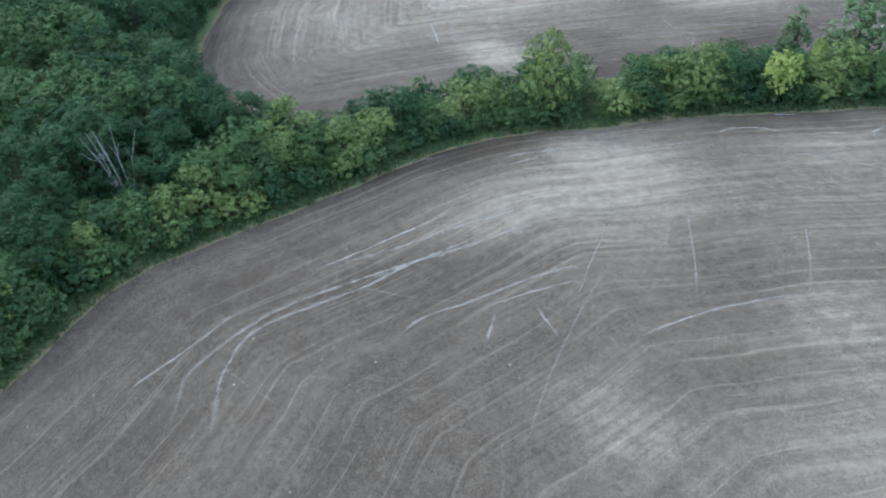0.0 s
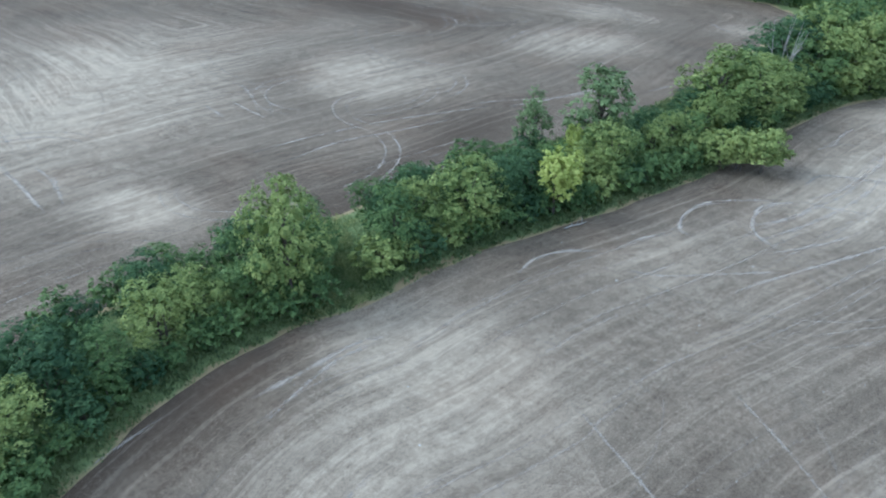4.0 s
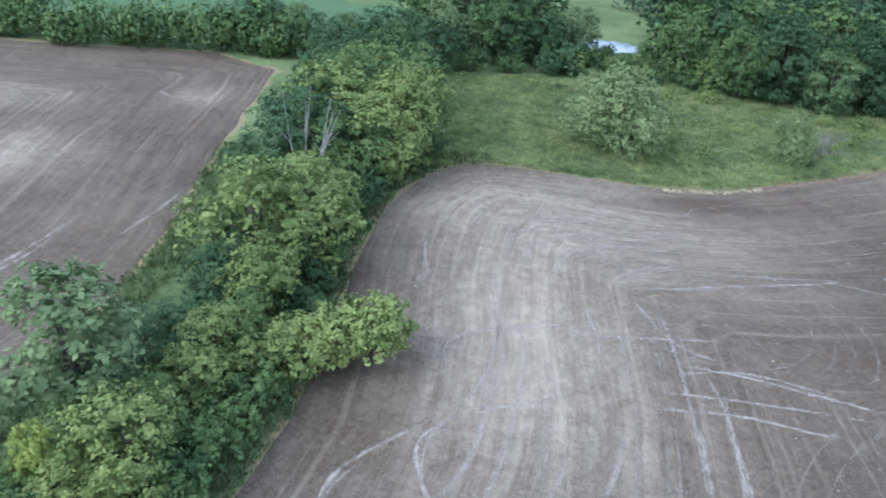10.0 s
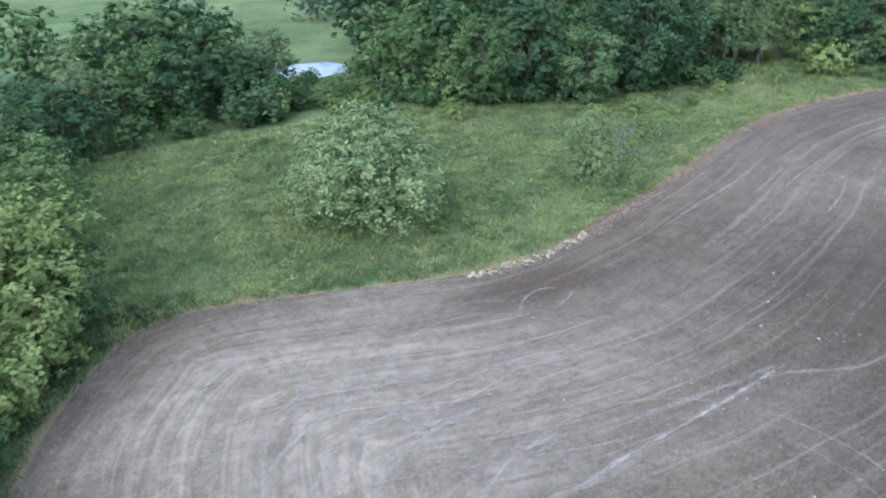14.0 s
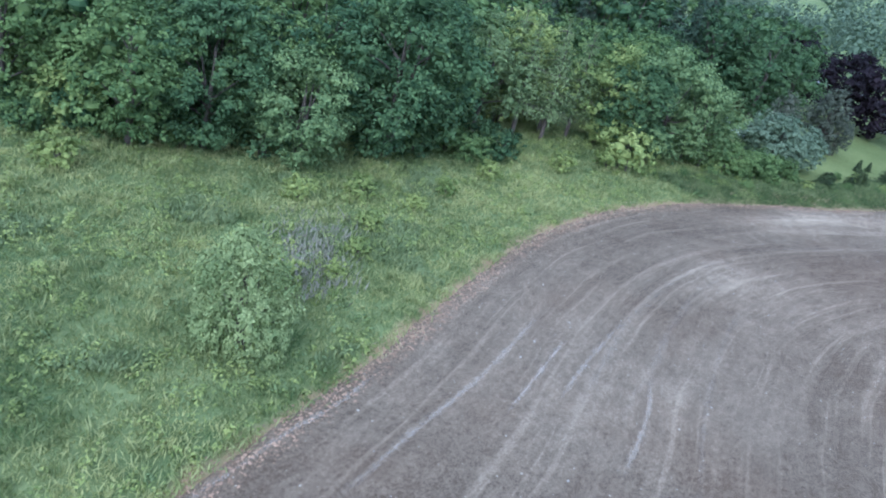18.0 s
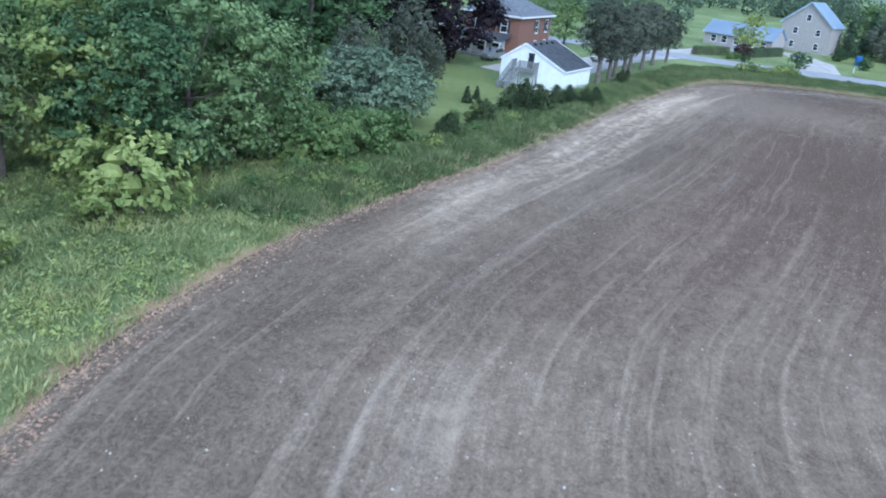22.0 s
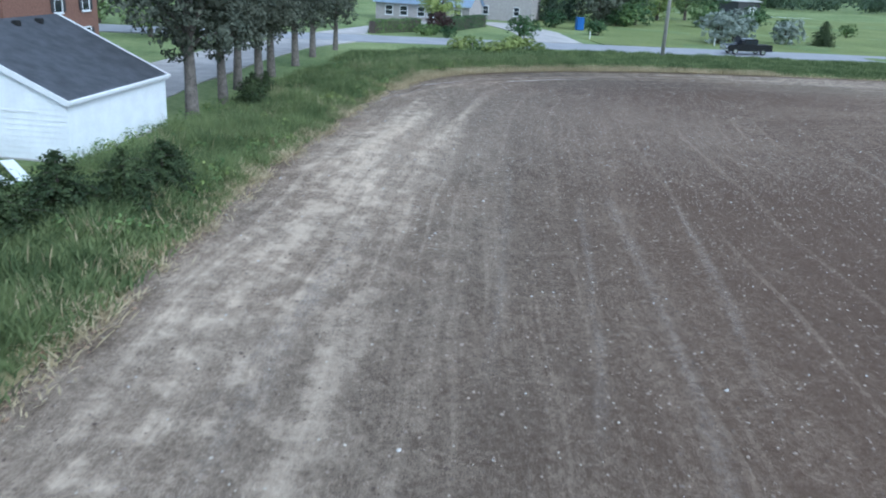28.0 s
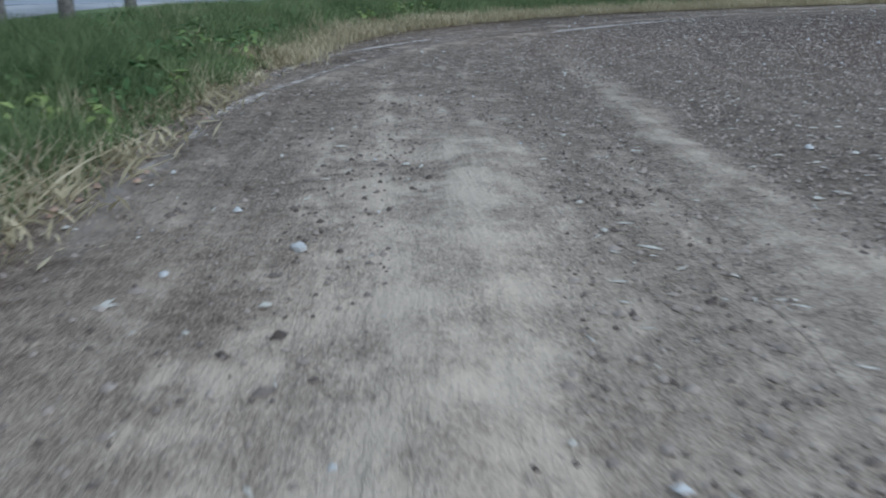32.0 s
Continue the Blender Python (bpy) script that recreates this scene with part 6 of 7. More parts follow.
dens = np.array([noise.noise((x * 0.12, y * 0.12, 9)) for x, y, _ in pts])
pts = pts[dens > -0.12]
scatter_grass("dry_edge_grass", pts, 0.13 + 0.3 * np.clip(dens[dens > -0.12] + 0.1, 0, 1), GRASS_DRY, "dry straw-coloured grass along the edge of the soil", seed=8, wide=0.28)
pts, d = meadow_points(150000, 116, 197, 40, 98, -0.5, 0.8, 27)
dens = np.array([noise.noise((x * 0.5, y * 0.5, 2)) for x, y, _ in pts])
scatter_grass("dry_edge_grass", pts[dens > -0.15], 0.14 + 0.24 * np.clip(dens[dens > -0.15] + 0.2, 0, 1), GRASS_DRY, "dry straw-coloured grass along the edge of the soil", seed=28, wide=0.3, bend=0.9)
pts, d = meadow_points(26000, 180, 198, 40, 82, -0.9, 1.2, 17)
scatter_grass("dry_edge_grass", pts, np.full(len(pts), 0.34), GRASS_DRY, "thick dry straw-coloured grass at the field corner", seed=18, wide=0.25, blades=6)
pts, d = meadow_points(30000, 36, 75, 88, 116, 1.0, 30, 9)
dens = np.array([noise.noise((x * 0.16, y * 0.16, 4)) for x, y, _ in pts])
scatter_grass("grey_weeds", pts[dens > 0.3], np.full((dens > 0.3).sum(), 0.45), WEED, "tall grey-green weeds in the meadow", seed=10, spread=0.15)


DEADSTEM = foliage("dead_grey_stems", (0.22, 0.20, 0.165), (0.46, 0.42, 0.36), 0.1)
stems_rng = np.random.default_rng(41)
along_t = stems_rng.uniform(0, 1, 420)
pts = np.c_[50.6 + 6.5 * along_t + stems_rng.normal(0, 1.4, 420), 98.8 + 6.2 * along_t + stems_rng.normal(0, 1.4, 420), np.full(420, 0.16)]
scatter_grass("dead_stems", pts, stems_rng.uniform(0.4, 0.9, 420), DEADSTEM, "grey dead weed stems standing in the meadow", blades=4, seed=42, wide=0.45, spread=0.3)


def weed_clumps(name, n, box4, lo, hi, tall, leaf, label, seed):
    """Leafy low plants scattered through the grass."""
    rng = np.random.default_rng(seed)
    p, d = meadow_points(n, *box4, lo, hi, seed)
    keep = np.array([noise.noise((x * 0.15, y * 0.15, seed)) for x, y, _ in p]) > -0.05
    p = p[keep]
    k = 24
    h = tall * rng.uniform(0.5, 1.5, len(p))
    e = unit(rng.normal(size=(len(p), k, 3)) + np.array([0, 0, 0.6]))
    q = p[:, None] + e * np.array([0.5, 0.5, 0.6]) * h[:, None, None] + np.array([0, 0, 0.35]) * h[:, None, None]
    q[..., 2] = np.maximum(q[..., 2], 0.08)
    v, f = leaves(q.reshape(-1, 3), unit(e + np.array([0, 0, 0.5])).reshape(-1, 3), 0.18, 0.2, 0.5, rng)
    tagged(new(name, mesh_of(name, v, f, LEAF[leaf])), label, "weeds", kind="stuff")


weed_clumps("meadow_weeds", 6000, (2, 110, 84, 126), 0.3, 40, 0.62, "light", "pale green leafy weeds among the meadow grass", 31)
weed_clumps("meadow_weeds", 2500, (2, 110, 84, 126), 1.0, 40, 0.6, "grey", "grey-green leafy weeds among the meadow grass", 32)
weed_clumps("verge_weeds", 2600, (100, 196, 70, 108), 0.4, 7, 0.5, "light", "pale green leafy weeds in the grass verge", 34)
weed_clumps("verge_weeds", 8000, (100, 196, 70, 108), 0.6, 7, 0.5, "mid", "green leafy weeds in the grass verge", 33)


def lumps(n, place, size, mat, name, label, category, seed, flat=0.6, long=1.0):
    """Small irregular lumps lying on the soil, as one mass."""
    rng = np.random.default_rng(seed)
    base = np.array([(1, 0, -0.3), (0, 1, -0.3), (-1, 0, -0.3), (0, -1, -0.3), (0.2, 0.1, 1), (-0.3, -0.2, 0.85)], float)
    f0 = np.array([(0, 1, 4), (1, 5, 4), (1, 2, 5), (2, 3, 5), (3, 4, 5), (3, 0, 4)])
    c = place(rng, n)
    n = len(c)
    s = np.minimum(size * rng.lognormal(0, 0.45, n), size * 2.2)
    a = rng.uniform(0, 6.283, n)
    v = base[None] * rng.uniform(0.6, 1.3, (n, 6, 3)) * s[:, None, None] * np.array([long, 1, flat])
    ca, sa = np.cos(a)[:, None], np.sin(a)[:, None]
    v = np.stack([v[..., 0] * ca - v[..., 1] * sa, v[..., 0] * sa + v[..., 1] * ca, v[..., 2]], -1) + c[:, None]
    f = (np.arange(n)[:, None, None] * 6 + f0[None]).reshape(-1, 3)
    return tagged(new(name, mesh_of(name, v.reshape(-1, 3), f, mat)), label, category, kind="stuff")


def on_field(x0, x1, y0, y1):
    def place(rng, n):
        p = np.c_[rng.uniform(x0, x1, n), rng.uniform(y0, y1, n)]
        p = p[inside_of(FIELD_A, p) > 0.3]
        return np.c_[p, np.full(len(p), 0.03)]
    return place


def clod_material():
    m, n, l, b = nodes_of("soil_clods", 0.95, 0.1)
    g = n.new("ShaderNodeNewGeometry")
    f = ramp_of(n, l, calc(n, l, "ADD", g.outputs["Random Per Island"], calc(n, l, "MULTIPLY", noise_of(n, l, g.outputs["Position"], 0.8), 0.6)), 0.2, 1.3)
    l.new(mixc(n, l, f, (0.105, 0.080, 0.064), (0.40, 0.325, 0.26)), b.inputs["Base Color"])
    return m


STONEM = plain("pale_field_stone", (0.52, 0.49, 0.45), 0.85, vary=0.2)
CLOD = clod_material()


def far_from_edge(x0, x1, y0, y1, lo, hi):
    """Places on the soil, rarer near the trampled strip along the verge."""
    def place(rng, n):
        p = np.c_[rng.uniform(x0, x1, n), rng.uniform(y0, y1, n)]
        sd = inside_of(FIELD_A, p)
        inset = np.minimum(np.minimum(p[:, 0] - x0, x1 - p[:, 0]), np.minimum(p[:, 1] - y0, y1 - p[:, 1])) / (0.3 * (y1 - y0))
        p = p[(sd > 0.2) & (rng.random(n) < inset ** 1.5) & (rng.random(n) < np.clip((sd - lo) / (hi - lo), 0.2, 1))]
        return np.c_[p, np.full(len(p), 0.012)]
    return place


def beside_grass(x0, x1, y0, y1, band=0.7):
    def place(rng, n):
        p = np.c_[rng.uniform(x0, x1, n), rng.uniform(y0, y1, n)]
        sd = field_sd(p)
        p = p[(np.abs(sd - 0.25) < band * rng.random(n))]
        return np.c_[p, np.full(len(p), 0.05)]
    return place


FLAKE = plain("pale_straw_flakes", (0.55, 0.49, 0.40), 0.9, vary=0.3, scale=2)
CLODS = "dry crumbly soil clods on the tilled field"
lumps(130000, far_from_edge(152, 196, 52, 92, 3.5, 7.5), 0.018, CLOD, "soil_clods", CLODS, "soil", 1, 0.45)
lumps(7000, far_from_edge(152, 196, 52, 92, 2.0, 7.0), 0.03, CLOD, "soil_clods", CLODS, "soil", 5, 0.35)
lumps(60000, far_from_edge(80, 206, 30, 116, 2.0, 9.0), 0.026, CLOD, "soil_clods", CLODS, "soil", 2, 0.5)
lumps(60000, far_from_edge(150, 190, 58, 88, -2.0, 4.0), 0.017, CLOD, "soil_clods", CLODS, "soil", 21, 0.6)
lumps(3000, far_from_edge(148, 192, 56, 90, -2.0, 3.0), 0.028, CLOD, "soil_clods", CLODS, "soil", 22, 0.5)
lumps(12000, on_field(100, 164, 60, 94), 0.026, CLOD, "soil_clods", CLODS, "soil", 23, 0.5)
lumps(8000, on_field(85, 198, 30, 102), 0.022, FLAKE, "straw_flakes", "small pale straw flakes lying on the soil", "straw", 6, 0.3)
lumps(1200, on_field(70, 198, 40, 102), 0.03, STONEM, "small_stones", "small pale stones scattered over the tilled soil", "stones", 3)
lumps(400, on_field(-25, 70, -60, 95), 0.055, STONEM, "small_stones", "small pale stones scattered over the tilled soil", "stones", 4)
lumps(26000, far_from_edge(140, 202, 40, 100, 2.0, 7.0), 0.010, FLAKE, "straw_bits", "short bits of dry straw lying on the soil", "straw", 10, 0.5, 5.0)
lumps(60000, beside_grass(112, 197, 40, 98, 0.9), 0.011, GRASS_DRY, "straw_bits", "short bits of dry straw along the grass edge", "straw", 11, 0.5, 8.0)


def field_stone(x, y, size, seed):
    """A single rounded pale stone half sunk in the soil."""
    rng = random.Random(seed)
    bm = bmesh.new()
    bmesh.ops.create_icosphere(bm, subdivisions=2, radius=size)
    for v in bm.verts:
        k = 1 + 0.28 * noise.noise(v.co * (1.6 / size) + Vector((seed, 0, 0)))
        v.co = Vector((v.co.x * k * 1.15, v.co.y * k * 0.9, v.co.z * k * 0.7 + size * 0.25))
    ob = part("field_stone", bm, STONEM)
    ob.matrix_basis = pose(x, y, 0.0, 0, 0, rng.uniform(0, 360))
    tagged(ob, "pale rounded stone half sunk in the dusty soil", "stone", "single stones on the soil")


for x, y, size, seed in ((168.3, 80.45, 0.062, 1), (168.1, 81.4, 0.036, 2), (166.0, 76.6, 0.03, 3), (160.4, 76.8, 0.045, 5), (152.6, 78.2, 0.05, 6), (148.8, 80.6, 0.045, 7), (150.2, 75.4, 0.05, 8)):
    field_stone(x, y, size, seed)


def soil_ridge(height, width, *ctrl):
    """A low rounded ridge of pushed-up dusty soil."""
    c = np.array(ctrl, float)
    t = np.linspace(0, len(c) - 1, 60)
    line = np.c_[np.interp(t, np.arange(len(c)), c[:, 0]), np.interp(t, np.arange(len(c)), c[:, 1])]
    for _ in range(6):
        line[1:-1] = (line[:-2] + line[1:-1] * 2 + line[2:]) / 4
    tan = unit(np.gradient(line, axis=0))
    nor = np.c_[-tan[:, 1], tan[:, 0]]
    m = 13
    across = np.linspace(-1, 1, m)
    wide = width * (0.8 + 0.3 * np.array([noise.noise((x * 0.6, y * 0.6, 3)) for x, y in line]))
    pts = line[:, None] + nor[:, None] * (across[None, :, None] * wide[:, None, None])
    fade = np.clip(np.minimum(t, t[::-1]) / 0.6, 0, 1)
    z = height * (0.5 + 0.5 * np.cos(across * math.pi))[None] * fade[:, None]
    flat_pts = pts.reshape(-1, 2)
    z = z.ravel() * (1 + 0.5 * np.array([noise.noise((x * 2.5, y * 2.5, 6)) for x, y in flat_pts])) + 0.004
    i, j = np.meshgrid(np.arange(59), np.arange(m - 1), indexing="ij")
    a = (i * m + j).ravel()
    me = mesh_of("soil_ridge", np.c_[flat_pts, z], np.c_[a, a + 1, a + m + 1, a + m], SOIL, {"pass_distance": inside_of(FIELD_A, flat_pts), "dust": dust_at(flat_pts) + 0.15 * (0.5 + 0.5 * np.tile(np.cos(across * math.pi), 60)) * np.repeat(fade, m)})
    me.shade_smooth()
    tagged(new("soil_ridge", me), "low rounded ridge of pale pushed-up soil", "soil", "soil ridges on the field", "structure")


soil_ridge(0.07, 0.9, (156.7, 85.0), (159.4, 83.2), (161.0, 82.4), (163.5, 81.2), (166.5, 79.9), (169.8, 78.3), (173, 77.4))
soil_ridge(0.04, 0.6, (151.5, 82.8), (153.3, 82.4), (155.4, 82.3), (158, 81.6))
soil_ridge(0.045, 0.7, (176.4, 79.2), (179.4, 77.2), (182.0, 75.2), (184.2, 72.8), (187.0, 68.4))
soil_ridge(0.04, 0.7, (163.0, 78.6), (167.0, 77.0), (171.0, 75.6), (176.0, 73.4))
soil_ridge(0.05, 0.7, (168.0, 83.0), (172.0, 81.8), (175.6, 80.6), (179.0, 78.8))

PALE_STRAW = plain("pale_matted_straw", (0.60, 0.48, 0.31), 0.95, vary=0.25, scale=2)
WORN = grass_ground_material("worn_path_earth", (0.20, 0.20, 0.10), (0.42, 0.36, 0.22))
LITTER = plain("brown_leaf_litter", (0.36, 0.24, 0.165), 0.9, vary=0.4, scale=1.5)


lumps(110000, beside_grass(36, 125, 84, 104, 1.2), 0.05, LITTER, "leaf_litter", "brown dry litter and crumbled earth along the grass edge", "litter", 8, 0.5)
lumps(60000, beside_grass(125, 197, 40, 96), 0.03, LITTER, "leaf_litter", "brown dry litter and crumbled earth along the grass edge", "litter", 9, 0.5)
lumps(2400, beside_grass(26, 38, 82, 89, 0.7), 0.05, PALE_STRAW, "straw_heap", "pale washed-up straw along the edge of the soil", "straw", 19, 0.5, 3.0)
lumps(2600, on_field(20, 100, 20, 102), 0.035, FLAKE, "straw_flakes", "small pale straw flakes lying on the soil", "straw", 7, 0.3)


# ---- wheel marks on the soil ----


def track(width, *ctrl, strength=1.0, z=0.012, name="wheel_mark", label="pale dusty wheel mark pressed into the soil", mat=None):
    """A pale wheel mark along a smooth line through the given places."""
    c = np.array(ctrl, float)
    c = np.concatenate([[2 * c[0] - c[1]], c, [2 * c[-1] - c[-2]]])
    line = []
    for a, b, d, e in zip(c[:-3], c[1:-2], c[2:-1], c[3:]):
        k = max(3, int(np.linalg.norm(d - b) / 0.8))
        for t in np.arange(k) / k:
            line.append(0.5 * (2 * b + (d - a) * t + (2 * a - 5 * b + 4 * d - e) * t * t + (3 * b - a - 3 * d + e) * t ** 3))
    line = np.array(line)
    # at most three older marks lie under a new one: it ends where more are crossed
    cells = [(int(px // 0.6), int(py // 0.6)) for px, py in line]
    runs, run = [], []
    for k, cell in enumerate(cells + [None]):
        if cell is not None and track.laid.get(cell, 0) < 4:
            run.append(k)
        else:
            runs.append(run)
            run = []
    keep = max(runs, key=len)
    if len(keep) < 4:
        return
    line = line[keep]
    for cell in {(int(px // 0.6), int(py // 0.6)) for px, py in line}:
        track.laid[cell] = track.laid.get(cell, 0) + 1
    tan = unit(np.gradient(line, axis=0))
    nor = np.c_[-tan[:, 1], tan[:, 0]]
    n = len(line)
    z += 0.0006 * (track.count % 70)
    track.count += 1
    vs = np.concatenate([np.c_[line + nor * width * 0.55 * s, np.full(n, z)] for s in (-1, 0, 1)])
    i = np.arange(n - 1)[:, None]
    fs = np.concatenate([i + np.array([[a, a + 1, a + n + 1, a + n]]) for a in (0, n)])
    fade = np.clip(np.minimum(np.arange(n), np.arange(n)[::-1]) / (0.18 * n), 0.0, 1) * strength
    me = mesh_of(name, vs, fs, mat or DUSTM, {"across": np.repeat((-1.0, 0.0, 1.0), n), "strength": np.tile(fade, 3)})
    tagged(new(name, me), label, "wheel mark", "wheel marks on the soil", "structure")


track.count = 0
track.laid = {}
track(0.5, (-0.9, -52.5), (-4.5, -46.4), (-7.5, -41.9), (-7.7, -40.1), strength=0.62)
track(0.7, (5.5, -49), (0.7, -47.5), (-1.9, -46), (-6.3, -38.5), (-7.8, -28.7), (-8.3, -17.8), (-9.2, -9), (-7.7, -1.8), strength=0.62)
track(0.6, (8.3, -46.2), (2.4, -44.7), (-0.7, -43.5), (-4.7, -39.8), (-6.3, -29.8), (-8, -23.7), (-8.9, -15.6), strength=0.62)
track(0.6, (-11.2, -31.2), (-11.2, -24.7), (-12, -18.2), (-12.3, -11.5), (-12.4, -5.3), strength=0.62)
track(0.6, (2.6, -29.9), (0.5, -26.2), (0.2, -21.4), (-0.5, -15.9), (-0.6, -11), (0.2, -7.8), strength=0.62)
track(0.5, (1.6, -20.9), (1.3, -16.2), (1.7, -9.3), strength=0.62)
track(0.5, (10.9, -10.8), (10.6, -6.1), (10.7, -1.5), (12.2, 7.1), strength=0.62)
track(0.6, (-21.4, -8.7), (-22, -0.9), (-20.5, 4.4), strength=0.62)
track(0.4, (3.6, -16.2), (9, -16.3), strength=0.62)
track(0.4, (6.2, -22.4), (1.7, -19.2), strength=0.62)
track(0.5, (-64.4, -23.3), (-78.1, -20), (-88.9, -15.7), strength=0.72)
track(0.5, (-72.1, -24.8), (-85, -20.7), (-93.6, -17.3), strength=0.72)
track(0.5, (-61.6, -0.1), (-72.3, 2.5), (-78.4, 3.8), strength=0.72)
track(0.5, (-61.8, 1.9), (-70.3, 5.9), strength=0.72)
track(0.5, (-67.1, -1.9), (-78.6, 0.7), strength=0.72)
track(0.5, (-76, -13.9), (-87, -9.9), strength=0.72)
track(0.7, (-24, -7.4), (-22.9, -1.6), (-22, 2.5), (-19.8, 5.5), strength=0.62)
track(0.5, (-17.4, 20.4), (-16, 23.9), (-13.4, 26.2), strength=0.62)
track(0.5, (-56.4, 22.3), (-53.7, 30.9), (-49.1, 40.7), (-40.8, 53.5), strength=0.72)
track(0.5, (-51.4, 22.8), (-50.1, 31), (-46.7, 37.8), (-42.2, 47.4), strength=0.72)
track(0.5, (-63.5, 61.5), (-59.4, 62), (-55.7, 62.7), strength=0.72)
track(0.5, (-75.9, 2.9), (-69.1, 1.7), (-62, -0.3), strength=0.72)
track(0.5, (-73.5, 5.6), (-68.5, 4.6), (-64.3, 2.7), strength=0.72)
track(0.5, (-73.5, 29.9), (-67.1, 28.2), strength=0.72)
track(0.5, (-71.3, 32.9), (-61.7, 30.9), strength=0.72)
track(0.4, (-8.3, 33.9), (-9.1, 36.6), (-8.9, 39.3), (-7.8, 41.5), (-5.4, 43.9), strength=0.62)
track(0.4, (1.3, 36.2), (-2, 37.8), (-3.3, 40.2), (-3.1, 43.2), (-2.1, 45.6), (0, 47.6), (1.3, 46.2), strength=0.62)
track(0.5, (4.1, 34.6), (6.8, 39.3), (9.1, 43.5), (9.9, 45.6), strength=0.62)
track(0.7, (3.7, 60.7), (3.4, 55.1), (2.7, 51), (1.2, 47.1), (-0.3, 43.1), (-4, 37.5), strength=0.62)
track(0.7, (5.6, 61.1), (4.8, 53.7), (3.2, 47.5), (1.2, 42.1), (-2.4, 34.9), strength=0.62)
track(0.5, (18.3, 50.2), (16.5, 43.6), (14.9, 37.2), strength=0.62)
track(0.5, (14.9, 45.7), (13.1, 38.8), strength=0.62)
track(0.5, (6.4, 44.8), (4.2, 40.4), (1.3, 36.4), (-1.1, 33.7), strength=0.62)
track(0.5, (15.2, 63), (16.8, 55.2), (21.7, 51.9), strength=0.62)
track(0.5, (6.7, 58.4), (9.6, 56.3), (16.2, 55.9), (23, 55.6), strength=0.62)
track(0.5, (-45.7, 49.4), (-41.9, 54.3), (-36.8, 59.5), (-33.2, 65), (-31, 72.2), strength=0.72)
track(0.6, (-40.7, 52.2), (-37.4, 57.3), (-34.1, 64.6), (-30.8, 73.7), strength=0.72)
track(0.6, (-27.2, 68.9), (-24.7, 75.2), (-23.3, 80.3), strength=0.62)
track(0.5, (-33.3, 110.6), (-28.4, 106.5), (-24.3, 105.5), strength=0.72)
track(0.5, (-55.9, 76.4), (-56.5, 83.7), (-56.6, 88.8), strength=0.72)
track(0.5, (-2.4, 63.5), (-1.1, 65.2), (2.5, 67.3), strength=0.62)
track(0.4, (13.4, 75.6), (15.3, 78.8), strength=0.62)
track(0.4, (10.8, 77.8), (12.3, 80.5), strength=0.62)
track(0.6, (24.2, 66.1), (26.5, 66), (32.2, 65.7), (37.5, 65.7), strength=0.42)
track(0.6, (13.9, 63.3), (17.1, 63.4), (22.6, 63.4), (25.3, 64.7), strength=0.42)
track(0.5, (12.1, 72.3), (16.6, 73.7), (21.8, 74), (26.9, 73.6), strength=0.42)
track(0.5, (5.9, 70.8), (9.1, 73.8), (14.9, 75.7), (20.7, 75.3), strength=0.62)
track(0.5, (3.2, 76.4), (6.4, 81.2), (10.6, 83.1), strength=0.62)
track(0.5, (17, 65.6), (18.9, 66.4), (22.2, 66.7), strength=0.42)
track(0.4, (25.9, 77.8), (27.5, 79.8), (29.8, 80.4), (31.2, 79), strength=0.42)
track(0.55, (91.7, 91.5), (82.9, 91.3), (71.7, 88.7), (64.1, 85.5), (55.8, 81.8), strength=0.14)
track(0.45, (70.4, 88.5), (64, 86.4), (57.7, 83.9), strength=0.42)
track(0.65, (90.3, 89.3), (82.1, 89.3), (72.8, 86.4), (67.2, 84), (63, 82.5), (58.9, 80.8), strength=0.14)
track(0.45, (66.5, 83.6), (62.8, 81.2), (59.1, 79.5), (56.1, 78.3), strength=0.42)
track(0.5, (85, 85.9), (79.6, 85.2), (71.4, 82), (64.2, 78.5), (60.6, 76.3), (57.4, 75), strength=0.14)
track(0.4, (36.4, 85.8), (40.8, 87.1), (44.1, 88.2), (47.7, 89.1), (52.2, 90.9), strength=0.42)
track(0.5, (43.5, 83.7), (49.7, 85.8), (54, 87.1), (58, 88.5), (66.4, 92), strength=0.42)
track(0.5, (34.5, 65), (36.2, 64.7), (39.9, 63.1), (43.9, 63.2), strength=0.42)
track(0.5, (51.8, 68), (58.2, 66.6), (65.6, 64.2), (73.1, 62.1), strength=0.42)
track(0.5, (46.6, 63.9), (56.1, 66.3), (63, 68.3), strength=0.42)
track(0.4, (25.7, 78.7), (27.3, 80.9), strength=0.42)
track(0.4, (28.6, 77.6), (31, 78.9), (30.9, 80.3), strength=0.42)
track(0.8, (114.3, 95.2), (117.8, 93.7), (122.3, 91.3), (126.8, 88.5), (134.3, 86.9), (154.6, 81.7), strength=0.14)
track(0.8, (109.2, 96.7), (115.2, 94.4), (120.4, 91.6), strength=0.14)
track(0.6, (134.7, 75), (121, 78.3), strength=0.14)
track(0.6, (90.1, 92.8), (94, 92), (99.8, 90.6), (105.2, 89.1), (115.2, 85.7), strength=0.14)
track(0.5, (152.6, 60.8), (158, 58.1), (160.1, 55.5), (148.2, 59.2), (131.2, 64.5), (120.1, 67.7), strength=0.14)
track(0.5, (147.2, 44.5), (141.3, 47.4), (137.8, 48.4), strength=0.14)
track(0.6, (160.5, 71.6), (143.2, 75.4), (128.8, 79.3), (117.5, 82.8), (110.1, 85.5), (105.2, 87), strength=0.14)
track(0.5, (135, 74.5), (127.4, 76.3), (121, 78.2), strength=0.14)
